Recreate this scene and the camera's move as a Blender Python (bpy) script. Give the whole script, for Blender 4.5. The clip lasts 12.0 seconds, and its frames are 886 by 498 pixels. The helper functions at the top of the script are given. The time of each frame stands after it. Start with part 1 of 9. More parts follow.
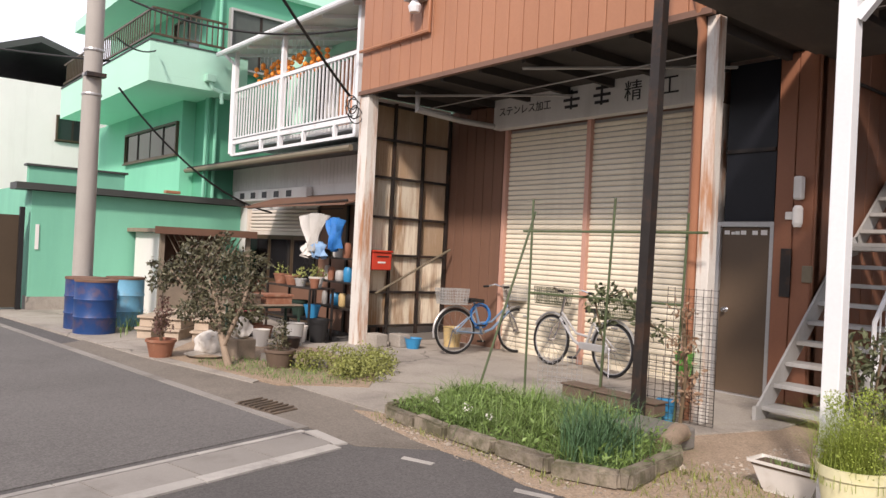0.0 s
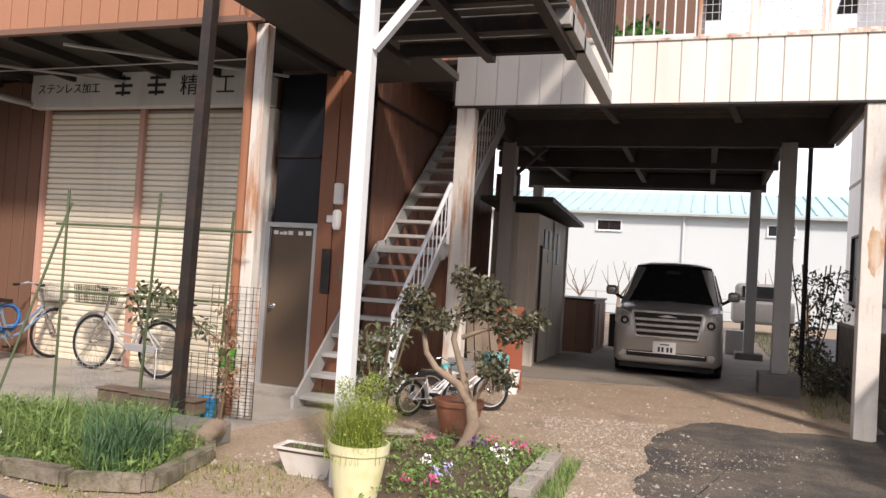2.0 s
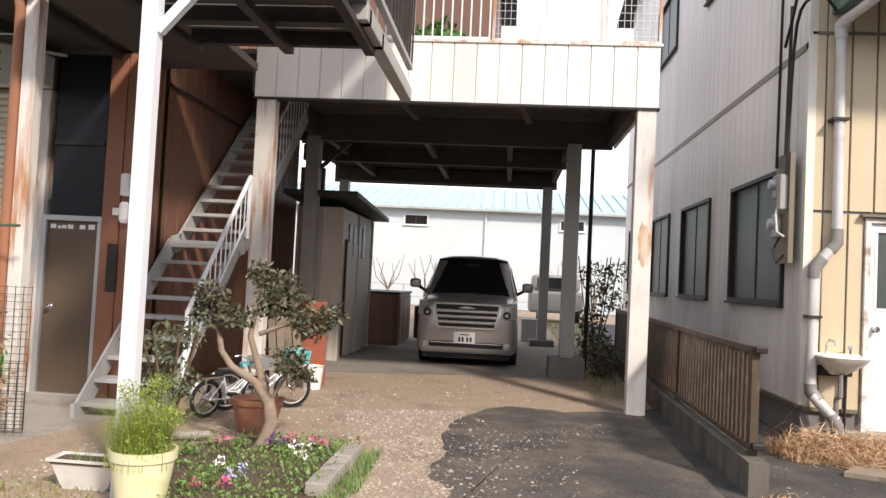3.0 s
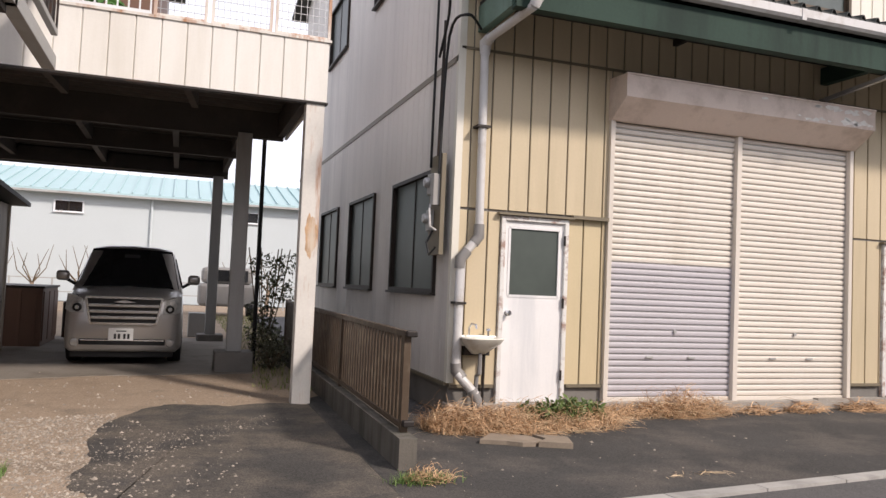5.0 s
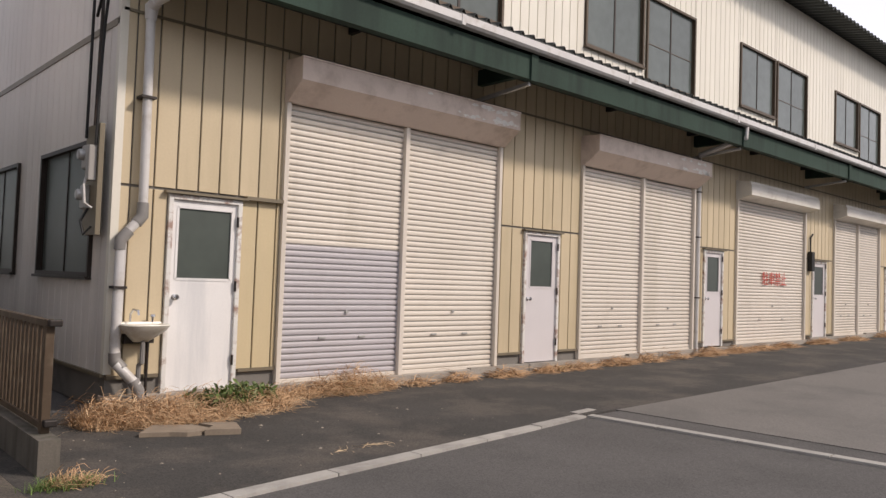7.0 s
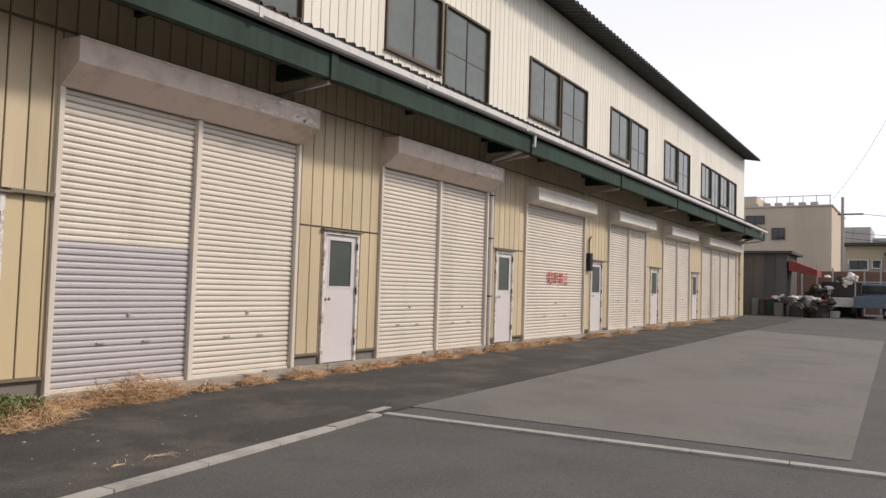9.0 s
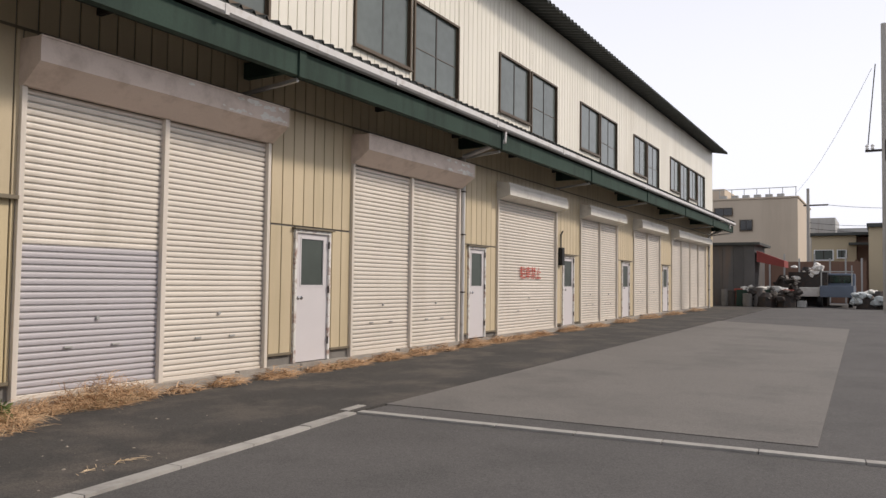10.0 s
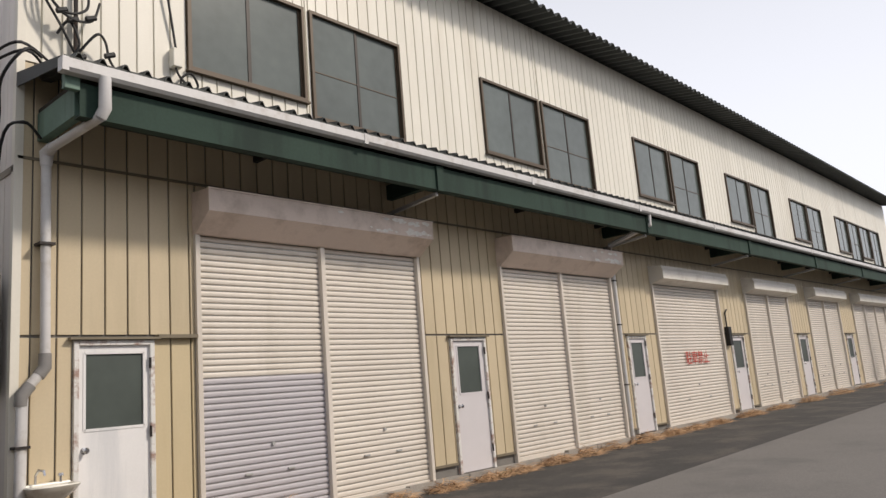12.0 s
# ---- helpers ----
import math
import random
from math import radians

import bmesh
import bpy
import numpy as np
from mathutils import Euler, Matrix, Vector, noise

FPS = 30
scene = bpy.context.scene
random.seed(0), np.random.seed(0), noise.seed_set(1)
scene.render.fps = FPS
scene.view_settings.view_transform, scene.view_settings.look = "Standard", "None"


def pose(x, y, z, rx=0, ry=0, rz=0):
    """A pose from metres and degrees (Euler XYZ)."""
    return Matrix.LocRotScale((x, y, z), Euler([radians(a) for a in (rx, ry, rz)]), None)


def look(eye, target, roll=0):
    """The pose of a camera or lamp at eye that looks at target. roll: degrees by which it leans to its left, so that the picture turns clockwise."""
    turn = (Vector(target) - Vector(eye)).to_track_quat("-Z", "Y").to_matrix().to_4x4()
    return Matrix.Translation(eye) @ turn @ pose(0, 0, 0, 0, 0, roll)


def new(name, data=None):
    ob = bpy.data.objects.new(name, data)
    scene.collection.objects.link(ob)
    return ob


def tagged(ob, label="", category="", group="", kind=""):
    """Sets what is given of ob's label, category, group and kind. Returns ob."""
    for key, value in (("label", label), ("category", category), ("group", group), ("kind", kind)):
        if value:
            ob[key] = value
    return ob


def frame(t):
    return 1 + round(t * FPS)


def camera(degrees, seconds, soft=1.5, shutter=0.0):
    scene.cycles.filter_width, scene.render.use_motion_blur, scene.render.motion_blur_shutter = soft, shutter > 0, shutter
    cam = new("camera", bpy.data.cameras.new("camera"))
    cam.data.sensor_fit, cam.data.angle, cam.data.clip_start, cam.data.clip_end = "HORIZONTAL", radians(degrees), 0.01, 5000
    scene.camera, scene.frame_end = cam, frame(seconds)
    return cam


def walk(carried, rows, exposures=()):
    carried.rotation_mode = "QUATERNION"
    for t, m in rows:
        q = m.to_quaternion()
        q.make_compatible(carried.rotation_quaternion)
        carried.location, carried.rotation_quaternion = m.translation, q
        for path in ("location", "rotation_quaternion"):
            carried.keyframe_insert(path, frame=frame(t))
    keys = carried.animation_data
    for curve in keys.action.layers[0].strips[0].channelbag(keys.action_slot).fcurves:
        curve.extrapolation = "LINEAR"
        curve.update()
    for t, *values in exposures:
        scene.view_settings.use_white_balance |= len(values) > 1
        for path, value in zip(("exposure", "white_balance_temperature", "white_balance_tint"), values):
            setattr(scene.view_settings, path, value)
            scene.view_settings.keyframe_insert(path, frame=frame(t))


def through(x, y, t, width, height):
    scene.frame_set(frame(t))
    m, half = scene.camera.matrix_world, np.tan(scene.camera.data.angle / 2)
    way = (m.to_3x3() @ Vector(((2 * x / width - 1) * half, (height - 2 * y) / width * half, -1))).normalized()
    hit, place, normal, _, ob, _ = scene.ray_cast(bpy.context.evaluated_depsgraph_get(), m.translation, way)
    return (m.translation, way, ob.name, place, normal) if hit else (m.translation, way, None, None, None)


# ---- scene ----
cam = camera(60.75, 12.0, soft=1.45)
PATH = [
    (0, pose(-0.098, -0.029, 1.410, 90.23, -2.82, 50.75)),
    (0.5, pose(-0.029, -0.008, 1.416, 90.47, -2.85, 43.36)),
    (1, pose(0.027, 0.013, 1.422, 90.95, -3.37, 35.10)),
    (1.5, pose(0.081, 0.036, 1.427, 91.42, -3.71, 26.95)),
    (2, pose(0.138, 0.057, 1.429, 91.83, -3.60, 19.18)),
    (2.5, pose(0.192, 0.066, 1.431, 92.06, -3.05, 11.62)),
    (3, pose(0.232, 0.064, 1.432, 92.21, -2.84, 4.89)),
    (3.2, pose(0.245, 0.063, 1.431, 92.30, -2.73, 2.42)),
    (4.8, pose(0.321, 0.061, 1.412, 92.92, -2.48, -16.70)),
    (5, pose(0.331, 0.059, 1.410, 92.81, -2.43, -19.32)),
    (5.5, pose(0.360, 0.050, 1.407, 92.37, -2.47, -25.14)),
    (6, pose(0.398, 0.034, 1.412, 92.02, -1.89, -30.54)),
    (6.5, pose(0.433, 0.017, 1.419, 91.88, -2.05, -36.47)),
    (7, pose(0.457, 0.011, 1.423, 92.33, -1.97, -42.81)),
    (7.5, pose(0.475, 0.010, 1.424, 92.83, -1.83, -48.28)),
    (7.7, pose(0.481, 0.007, 1.424, 92.97, -1.95, -50.12)),
    (9.3, pose(0.517, -0.030, 1.430, 92.57, -1.55, -58.74)),
    (9.5, pose(0.518, -0.034, 1.430, 92.47, -1.35, -59.30)),
    (10, pose(0.517, -0.036, 1.432, 92.55, -0.72, -59.66)),
    (10.5, pose(0.513, -0.037, 1.436, 93.77, 1.25, -55.26)),
    (11, pose(0.514, -0.036, 1.441, 96.01, 3.12, -51.86)),
    (11.5, pose(0.521, -0.033, 1.447, 98.47, 4.03, -49.42)),
    (12, pose(0.528, -0.030, 1.453, 100.50, 4.66, -47.70)),
]
EXPOSURES = [(0, 0.42, 6750, 20), (1.0, 0.52, 6750, 20), (2.2, 0.6, 6700, 18), (3, 0.68, 6600, 16), (5, 0.28, 6600, 18), (7.5, -0.06, 6800, 18), (9.5, -0.1, 6750, 15), (10.5, -0.16, 6700, 15), (12, -0.14, 6700, 14)]
walk(cam, PATH, EXPOSURES)

# ---- daylight: hazy sun from behind the viewer, bright veiled sky ----
SUN_ELEV, SUN_AZ = 38.0, 146.0          # azimuth: clockwise from +y
world = bpy.data.worlds.new("sky")
scene.world = world
world.use_nodes = True
wn, wl = world.node_tree.nodes, world.node_tree.links
bg = wn["Background"]
sky = wn.new("ShaderNodeTexSky")
sky.sky_type, sky.sun_disc = "NISHITA", False
sky.sun_elevation, sky.sun_rotation = radians(SUN_ELEV), radians(SUN_AZ)
sky.dust_density, sky.air_density = 4.0, 1.0
# thin haze: brightest towards the horizon, deeper overhead
co = wn.new("ShaderNodeTexCoord")
sep = wn.new("ShaderNodeSeparateXYZ")
wl.new(co.outputs["Generated"], sep.inputs[0])
rise = wn.new("ShaderNodeMapRange")
rise.interpolation_type = "SMOOTHSTEP"
rise.inputs["From Min"].default_value, rise.inputs["From Max"].default_value = 0.15, 0.95
wl.new(sep.outputs["Z"], rise.inputs["Value"])
haze = wn.new("ShaderNodeMix")
haze.data_type = "RGBA"
haze.inputs[6].default_value, haze.inputs[7].default_value = (13.9, 14.7, 15.9, 1), (6.4, 6.8, 7.4, 1)
wl.new(rise.outputs[0], haze.inputs[0])
veil = wn.new("ShaderNodeMix")
veil.data_type = "RGBA"
veil.inputs[0].default_value = 0.85
wl.new(sky.outputs[0], veil.inputs[6])
wl.new(haze.outputs[2], veil.inputs[7])
wl.new(veil.outputs[2], bg.inputs[0])
bg.inputs[1].default_value = 0.085
sun_data = bpy.data.lights.new("sun", "SUN")
sun_data.energy, sun_data.angle, sun_data.color = 2.8, radians(6), (1.0, 0.93, 0.82)
sun = new("sun", sun_data)
_e, _a = radians(SUN_ELEV), radians(SUN_AZ)
sun.matrix_world = look((0, 0, 30), (-math.sin(_a) * math.cos(_e), -math.cos(_a) * math.cos(_e), 30 - math.sin(_e)))

# ---- materials ----
def material(name, base, rough=0.7, metal=0.0, vary=0.12, scale=3.0, grain=60.0, bump=0.15, depth=0.004,
             stain=None, stain_amt=0.0, stain_scale=1.5, streak=False, rand=0.0, island=0.0, spec=0.4, patchy=0.5, through=0.0, crack=0.0, speckle=0.0):
    """Base colour with wide and fine variation, optional stains (streaked downwards if asked) and fine relief."""
    m = bpy.data.materials.new(name)
    m.use_nodes = True
    n, l = m.node_tree.nodes, m.node_tree.links
    b = n["Principled BSDF"]
    b.inputs["Roughness"].default_value, b.inputs["Metallic"].default_value = rough, metal
    b.inputs["Specular IOR Level"].default_value = spec
    b.inputs["Transmission Weight"].default_value = through
    co = n.new("ShaderNodeTexCoord")
    geo = n.new("ShaderNodeNewGeometry")
    wide = n.new("ShaderNodeTexNoise")
    wide.inputs["Scale"].default_value, wide.inputs["Detail"].default_value = scale, 4
    l.new(geo.outputs["Position"], wide.inputs["Vector"])
    fine = n.new("ShaderNodeTexNoise")
    fine.inputs["Scale"].default_value, fine.inputs["Detail"].default_value = grain, 3
    l.new(geo.outputs["Position"], fine.inputs["Vector"])
    add = n.new("ShaderNodeMath")
    add.operation = "MULTIPLY_ADD"
    l.new(fine.outputs["Fac"], add.inputs[0])
    add.inputs[1].default_value = 0.5
    l.new(wide.outputs["Fac"], add.inputs[2])
    ramp = n.new("ShaderNodeMapRange")
    ramp.inputs["From Min"].default_value, ramp.inputs["From Max"].default_value = 0.45, 1.05
    ramp.inputs["To Min"].default_value, ramp.inputs["To Max"].default_value = 1 - vary, 1 + vary
    l.new(add.outputs[0], ramp.inputs["Value"])
    val = ramp.outputs[0]
    for amount, node, sock in ((rand, "ShaderNodeObjectInfo", "Random"), (island, None, "Random Per Island")):
        if amount:
            src = n.new(node).outputs[sock] if node else geo.outputs[sock]
            r2 = n.new("ShaderNodeMapRange")
            r2.inputs["To Min"].default_value, r2.inputs["To Max"].default_value = 1 - amount, 1 + amount
            l.new(src, r2.inputs["Value"])
            mul = n.new("ShaderNodeMath")
            mul.operation = "MULTIPLY"
            l.new(val, mul.inputs[0])
            l.new(r2.outputs[0], mul.inputs[1])
            val = mul.outputs[0]
    tint = n.new("ShaderNodeVectorMath")
    tint.operation = "SCALE"
    tint.inputs[0].default_value = base
    l.new(val, tint.inputs["Scale"])
    colour = tint.outputs[0]
    if stain_amt:
        mp = n.new("ShaderNodeMapping")
        mp.inputs["Scale"].default_value = (1, 1, 0.12) if streak else (1, 1, 1)
        l.new(geo.outputs["Position"], mp.inputs["Vector"])
        sn = n.new("ShaderNodeTexNoise")
        sn.inputs["Scale"].default_value, sn.inputs["Detail"].default_value, sn.inputs["Roughness"].default_value = stain_scale, 6, 0.65
        l.new(mp.outputs[0], sn.inputs["Vector"])
        sr = n.new("ShaderNodeMapRange")
        sr.inputs["From Min"].default_value, sr.inputs["From Max"].default_value = patchy, patchy + 0.16
        sr.inputs["To Max"].default_value = stain_amt
        l.new(sn.outputs["Fac"], sr.inputs["Value"])
        mx = n.new("ShaderNodeMix")
        mx.data_type = "RGBA"
        l.new(sr.outputs[0], mx.inputs[0])
        l.new(colour, mx.inputs[6])
        mx.inputs[7].default_value = (*stain, 1)
        colour = mx.outputs[2]
    if speckle:
        sp = n.new("ShaderNodeTexVoronoi")
        sp.inputs["Scale"].default_value = 95
        l.new(geo.outputs["Position"], sp.inputs["Vector"])
        mr = n.new("ShaderNodeMapRange")
        mr.inputs["To Min"].default_value, mr.inputs["To Max"].default_value = 1 - speckle, 1 + speckle
        l.new(sp.outputs["Color"], mr.inputs["Value"])
        sc = n.new("ShaderNodeVectorMath")
        sc.operation = "SCALE"
        l.new(colour, sc.inputs[0])
        l.new(mr.outputs[0], sc.inputs["Scale"])
        colour = sc.outputs[0]
    if crack:
        warp = n.new("ShaderNodeTexNoise")
        warp.inputs["Scale"].default_value, warp.inputs["Detail"].default_value = 1.6, 5
        l.new(geo.outputs["Position"], warp.inputs["Vector"])
        off = n.new("ShaderNodeVectorMath")
        off.operation = "MULTIPLY_ADD"
        l.new(warp.outputs["Color"], off.inputs[0])
        off.inputs[1].default_value = (0.9, 0.9, 0.0)
        l.new(geo.outputs["Position"], off.inputs[2])
        cell = n.new("ShaderNodeTexVoronoi")
        cell.feature = "DISTANCE_TO_EDGE"
        cell.inputs["Scale"].default_value = crack
        l.new(off.outputs[0], cell.inputs["Vector"])
        cr = n.new("ShaderNodeMapRange")
        cr.inputs["From Min"].default_value, cr.inputs["From Max"].default_value = 0.001, 0.006
        cr.inputs["To Min"].default_value, cr.inputs["To Max"].default_value = 0.45, 1.0
        l.new(cell.outputs["Distance"], cr.inputs["Value"])
        dk = n.new("ShaderNodeVectorMath")
        dk.operation = "SCALE"
        l.new(colour, dk.inputs[0])
        l.new(cr.outputs[0], dk.inputs["Scale"])
        colour = dk.outputs[0]
    l.new(colour, b.inputs["Base Color"])
    if bump:
        bp = n.new("ShaderNodeBump")
        bp.inputs["Strength"].default_value, bp.inputs["Distance"].default_value = bump, depth
        l.new(add.outputs[0], bp.inputs["Height"])
        l.new(bp.outputs[0], b.inputs["Normal"])
    return m


def glass_dark(name, base=(0.03, 0.045, 0.042), rough=0.08):
    """A window seen from outside: dark, glossy, slightly uneven."""
    m = material(name, base, rough, 0, 0.25, 0.8, 5, 0.03, 0.01, spec=0.6)
    return m


ASPHALT = material("asphalt_worn", (0.105, 0.1, 0.098), 0.9, 0, 0.16, 0.6, 140, 0.6, 0.006, (0.075, 0.073, 0.071), 0.6, 0.9, speckle=0.3)
ASPHALT_DARK = material("asphalt_dark", (0.056, 0.053, 0.05), 0.9, 0, 0.22, 0.9, 150, 0.7, 0.006, (0.115, 0.1, 0.087), 0.75, 1.1, speckle=0.4, patchy=0.47)
ASPHALT_PATCH = material("asphalt_grey_patch", (0.178, 0.167, 0.156), 0.92, 0, 0.08, 0.5, 120, 0.35, 0.004, (0.12, 0.115, 0.11), 0.6, 0.6, speckle=0.22)
CONCRETE = material("concrete_apron", (0.36, 0.33, 0.29), 0.88, 0, 0.14, 0.9, 70, 0.25, 0.004, (0.2, 0.18, 0.16), 0.65, 1.1, speckle=0.15, crack=0.3)
CONCRETE_GREY = material("concrete_grey", (0.2, 0.188, 0.172), 0.9, 0, 0.15, 2.5, 80, 0.35, 0.005, (0.13, 0.12, 0.11), 0.6, 2.0)
KERB = material("kerb_concrete", (0.4, 0.385, 0.36), 0.9, 0, 0.12, 4, 90, 0.3, 0.004, (0.2, 0.19, 0.18), 0.5, 3, rand=0.08)
KERB_MOSSY = material("kerb_weathered", (0.27, 0.235, 0.185), 0.95, 0, 0.35, 7, 60, 0.8, 0.014, (0.1, 0.095, 0.055), 0.85, 6, rand=0.2, patchy=0.46)
WALL_OLD = material("old_wall_concrete", (0.15, 0.135, 0.115), 0.92, 0, 0.25, 3, 70, 0.5, 0.006, (0.07, 0.068, 0.05), 0.8, 4, True, patchy=0.46)
DIRT = material("dirt_ground", (0.36, 0.275, 0.2), 0.95, 0, 0.25, 1.1, 60, 0.8, 0.012, (0.2, 0.16, 0.12), 0.75, 1.1, speckle=0.3)
GRAVEL = material("gravel", (0.33, 0.285, 0.235), 0.9, 0, 0.25, 3, 60, 0.5, 0.006, island=0.35)
SOIL = material("soil", (0.11, 0.08, 0.055), 0.95, 0, 0.3, 5, 60, 0.8, 0.015)
CREAM = material("cream_siding", (0.60, 0.50, 0.34), 0.5, 0, 0.07, 0.7, 40, 0.05, 0.002, (0.42, 0.35, 0.22), 0.35, 1.6, True, rand=0.035)
CREAM_NEW = material("yellow_siding_patch", (0.61, 0.505, 0.32), 0.5, 0, 0.06, 1, 40, 0.05, 0.002, (0.45, 0.35, 0.2), 0.3, 2, True, rand=0.03)
OFFWHITE = material("offwhite_siding", (0.76, 0.73, 0.64), 0.45, 0, 0.05, 0.6, 40, 0.05, 0.002, (0.55, 0.5, 0.4), 0.3, 1.2, True, rand=0.03)
GREY_SIDING = material("grey_siding", (0.8, 0.76, 0.71), 0.55, 0, 0.06, 0.5, 40, 0.05, 0.002, (0.36, 0.34, 0.32), 0.4, 0.9, True, rand=0.03)
SHUTTER = material("shutter_cream", (0.72, 0.66, 0.585), 0.42, 0, 0.05, 0.8, 50, 0.05, 0.002, (0.5, 0.45, 0.37), 0.3, 1.6, True, rand=0.025)
SHUTTER_GREY = material("shutter_lavender", (0.5, 0.475, 0.5), 0.42, 0, 0.05, 0.8, 50, 0.05, 0.002, (0.4, 0.38, 0.4), 0.3, 2, True, rand=0.02)
SHUTTER_TAN = material("shutter_tan", (0.82, 0.755, 0.61), 0.5, 0, 0.06, 0.8, 50, 0.05, 0.002, (0.4, 0.33, 0.25), 0.35, 1.4, True, rand=0.03)
HOOD = material("hood_steel", (0.74, 0.62, 0.54), 0.4, 0.0, 0.08, 0.8, 40, 0.04, 0.002, (0.5, 0.4, 0.33), 0.7, 1.9, patchy=0.5)
FLAKED = material("flaked_paint", (0.86, 0.83, 0.78), 0.6, 0, 0.12, 6, 60, 0.1, 0.002, (0.62, 0.54, 0.47), 0.6, 9)
HOOD_PALE = material("hood_pale_steel", (0.7, 0.67, 0.61), 0.45, 0.05, 0.08, 1.2, 40, 0.04, 0.002, (0.42, 0.36, 0.3), 0.5, 2.2, patchy=0.56)
DOOR_WHITE = material("door_white_worn", (0.83, 0.82, 0.81), 0.45, 0, 0.05, 2, 40, 0.05, 0.002, (0.5, 0.52, 0.55), 0.4, 2.5, True)
DOOR_LILAC = material("door_lilac", (0.66, 0.63, 0.64), 0.45, 0, 0.04, 2, 40, 0.04, 0.002)
DOOR_FRAME = material("door_frame_white", (0.74, 0.73, 0.7), 0.5, 0, 0.08, 3, 50, 0.05, 0.002, (0.28, 0.13, 0.08), 0.8, 7)
DOOR_BROWN = material("door_brown", (0.12, 0.083, 0.055), 0.45, 0, 0.06, 2, 30, 0.03, 0.002)
GREEN_STEEL = material("green_painted_steel", (0.034, 0.06, 0.047), 0.7, 0.0, 0.2, 1.5, 30, 0.06, 0.003, (0.02, 0.032, 0.027), 0.7, 2, True, spec=0.15)
# paler copy of the green steel: light falling on the canopy end, as colour
GREEN_LIT = material("lit_green_steel", (0.15, 0.24, 0.195), 0.6, 0.0, 0.15, 3, 30, 0.06, 0.003, (0.08, 0.13, 0.1), 0.6, 3, True)
GALV = material("galvanised_steel", (0.5, 0.5, 0.5), 0.4, 0.5, 0.1, 3, 40, 0.05, 0.002, (0.35, 0.33, 0.3), 0.4, 3)
PVC = material("grey_pvc_pipe", (0.62, 0.61, 0.6), 0.4, 0, 0.06, 3, 40, 0.03, 0.002, (0.4, 0.36, 0.31), 0.5, 4)
PVC_DARK = material("dark_pvc_joint", (0.24, 0.23, 0.22), 0.45, 0, 0.08, 4, 40, 0.03, 0.002)
ROOF_DARK = material("dark_roof_sheet", (0.06, 0.065, 0.062), 0.6, 0.1, 0.12, 1, 30, 0.06, 0.003)
FLASHING = material("brown_flashing", (0.2, 0.17, 0.12), 0.55, 0.1, 0.12, 3, 40, 0.05, 0.002)
BLACK = material("black_rubber", (0.015, 0.015, 0.016), 0.6, 0, 0.2, 5, 60, 0.1, 0.002)
DARK_STEEL = material("dark_steel", (0.035, 0.03, 0.028), 0.55, 0.3, 0.2, 4, 50, 0.1, 0.002, (0.12, 0.06, 0.035), 0.4, 5)
STILE = material("dark_sash_metal", (0.03, 0.022, 0.017), 0.5, 0.1, 0.1, 3, 40, 0.05, 0.002)
BRONZE = material("bronze_frame", (0.085, 0.06, 0.038), 0.5, 0.15, 0.1, 3, 40, 0.05, 0.002)
FENCE_BROWN = material("brown_aluminium", (0.1, 0.07, 0.047), 0.5, 0.2, 0.1, 3, 40, 0.05, 0.002, (0.3, 0.25, 0.18), 0.3, 6)
GLASS = glass_dark("window_glass", (0.1, 0.12, 0.112), 0.14)
GLASS_FROST = glass_dark("frosted_glass", (0.06, 0.075, 0.066), 0.42)
TRANSOM = material("dim_transom_glass", (0.012, 0.013, 0.018), 0.35, 0, 0.2, 1, 20, 0.02, 0.002, spec=0.3)
GLASS_DARK = glass_dark("dark_glass", (0.015, 0.016, 0.018), 0.06)
CHROME = material("chrome", (0.65, 0.65, 0.66), 0.2, 1.0, 0.05, 5, 50, 0.02, 0.001)
PORCELAIN = material("porcelain", (0.72, 0.7, 0.63), 0.25, 0, 0.05, 4, 40, 0.02, 0.001, (0.45, 0.38, 0.28), 0.4, 8)
BRICK_SIDING = material("terracotta_siding", (0.395, 0.185, 0.103), 0.5, 0, 0.08, 0.8, 40, 0.06, 0.003, (0.3, 0.12, 0.07), 0.4, 1.6, True, rand=0.04)
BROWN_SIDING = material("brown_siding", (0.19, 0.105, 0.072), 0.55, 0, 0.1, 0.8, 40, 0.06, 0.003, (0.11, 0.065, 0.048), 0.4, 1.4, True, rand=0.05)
# darker copy of the terracotta siding, with the shade by the door in its colour
TERRA_SHADED = material("shaded_terracotta_siding", (0.27, 0.115, 0.065), 0.55, 0, 0.1, 0.8, 40, 0.06, 0.003, (0.2, 0.085, 0.05), 0.4, 1.6, True, rand=0.04)
PINK_RAIL = material("faded_rail_paint", (0.55, 0.32, 0.25), 0.5, 0, 0.08, 2, 40, 0.05, 0.002)
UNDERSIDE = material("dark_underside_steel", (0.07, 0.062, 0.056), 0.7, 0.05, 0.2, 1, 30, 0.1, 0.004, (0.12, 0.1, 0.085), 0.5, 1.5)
# near-black base carries the deep shade under the canopy and the overhang
SOFFIT_SHADED = material("shaded_soffit_sheet", (0.04, 0.035, 0.031), 0.8, 0, 0.25, 1, 30, 0.1, 0.004, (0.026, 0.023, 0.02), 0.5, 1.2)
WHITE_STEEL = material("white_painted_steel", (0.78, 0.8, 0.82), 0.45, 0, 0.05, 1.5, 40, 0.04, 0.002, (0.36, 0.2, 0.11), 0.55, 3.4, True, patchy=0.6)
RUSTY_WHITE = material("rusted_white_steel", (0.72, 0.69, 0.64), 0.55, 0, 0.1, 2, 40, 0.08, 0.003, (0.42, 0.18, 0.07), 0.9, 7, True, patchy=0.505)
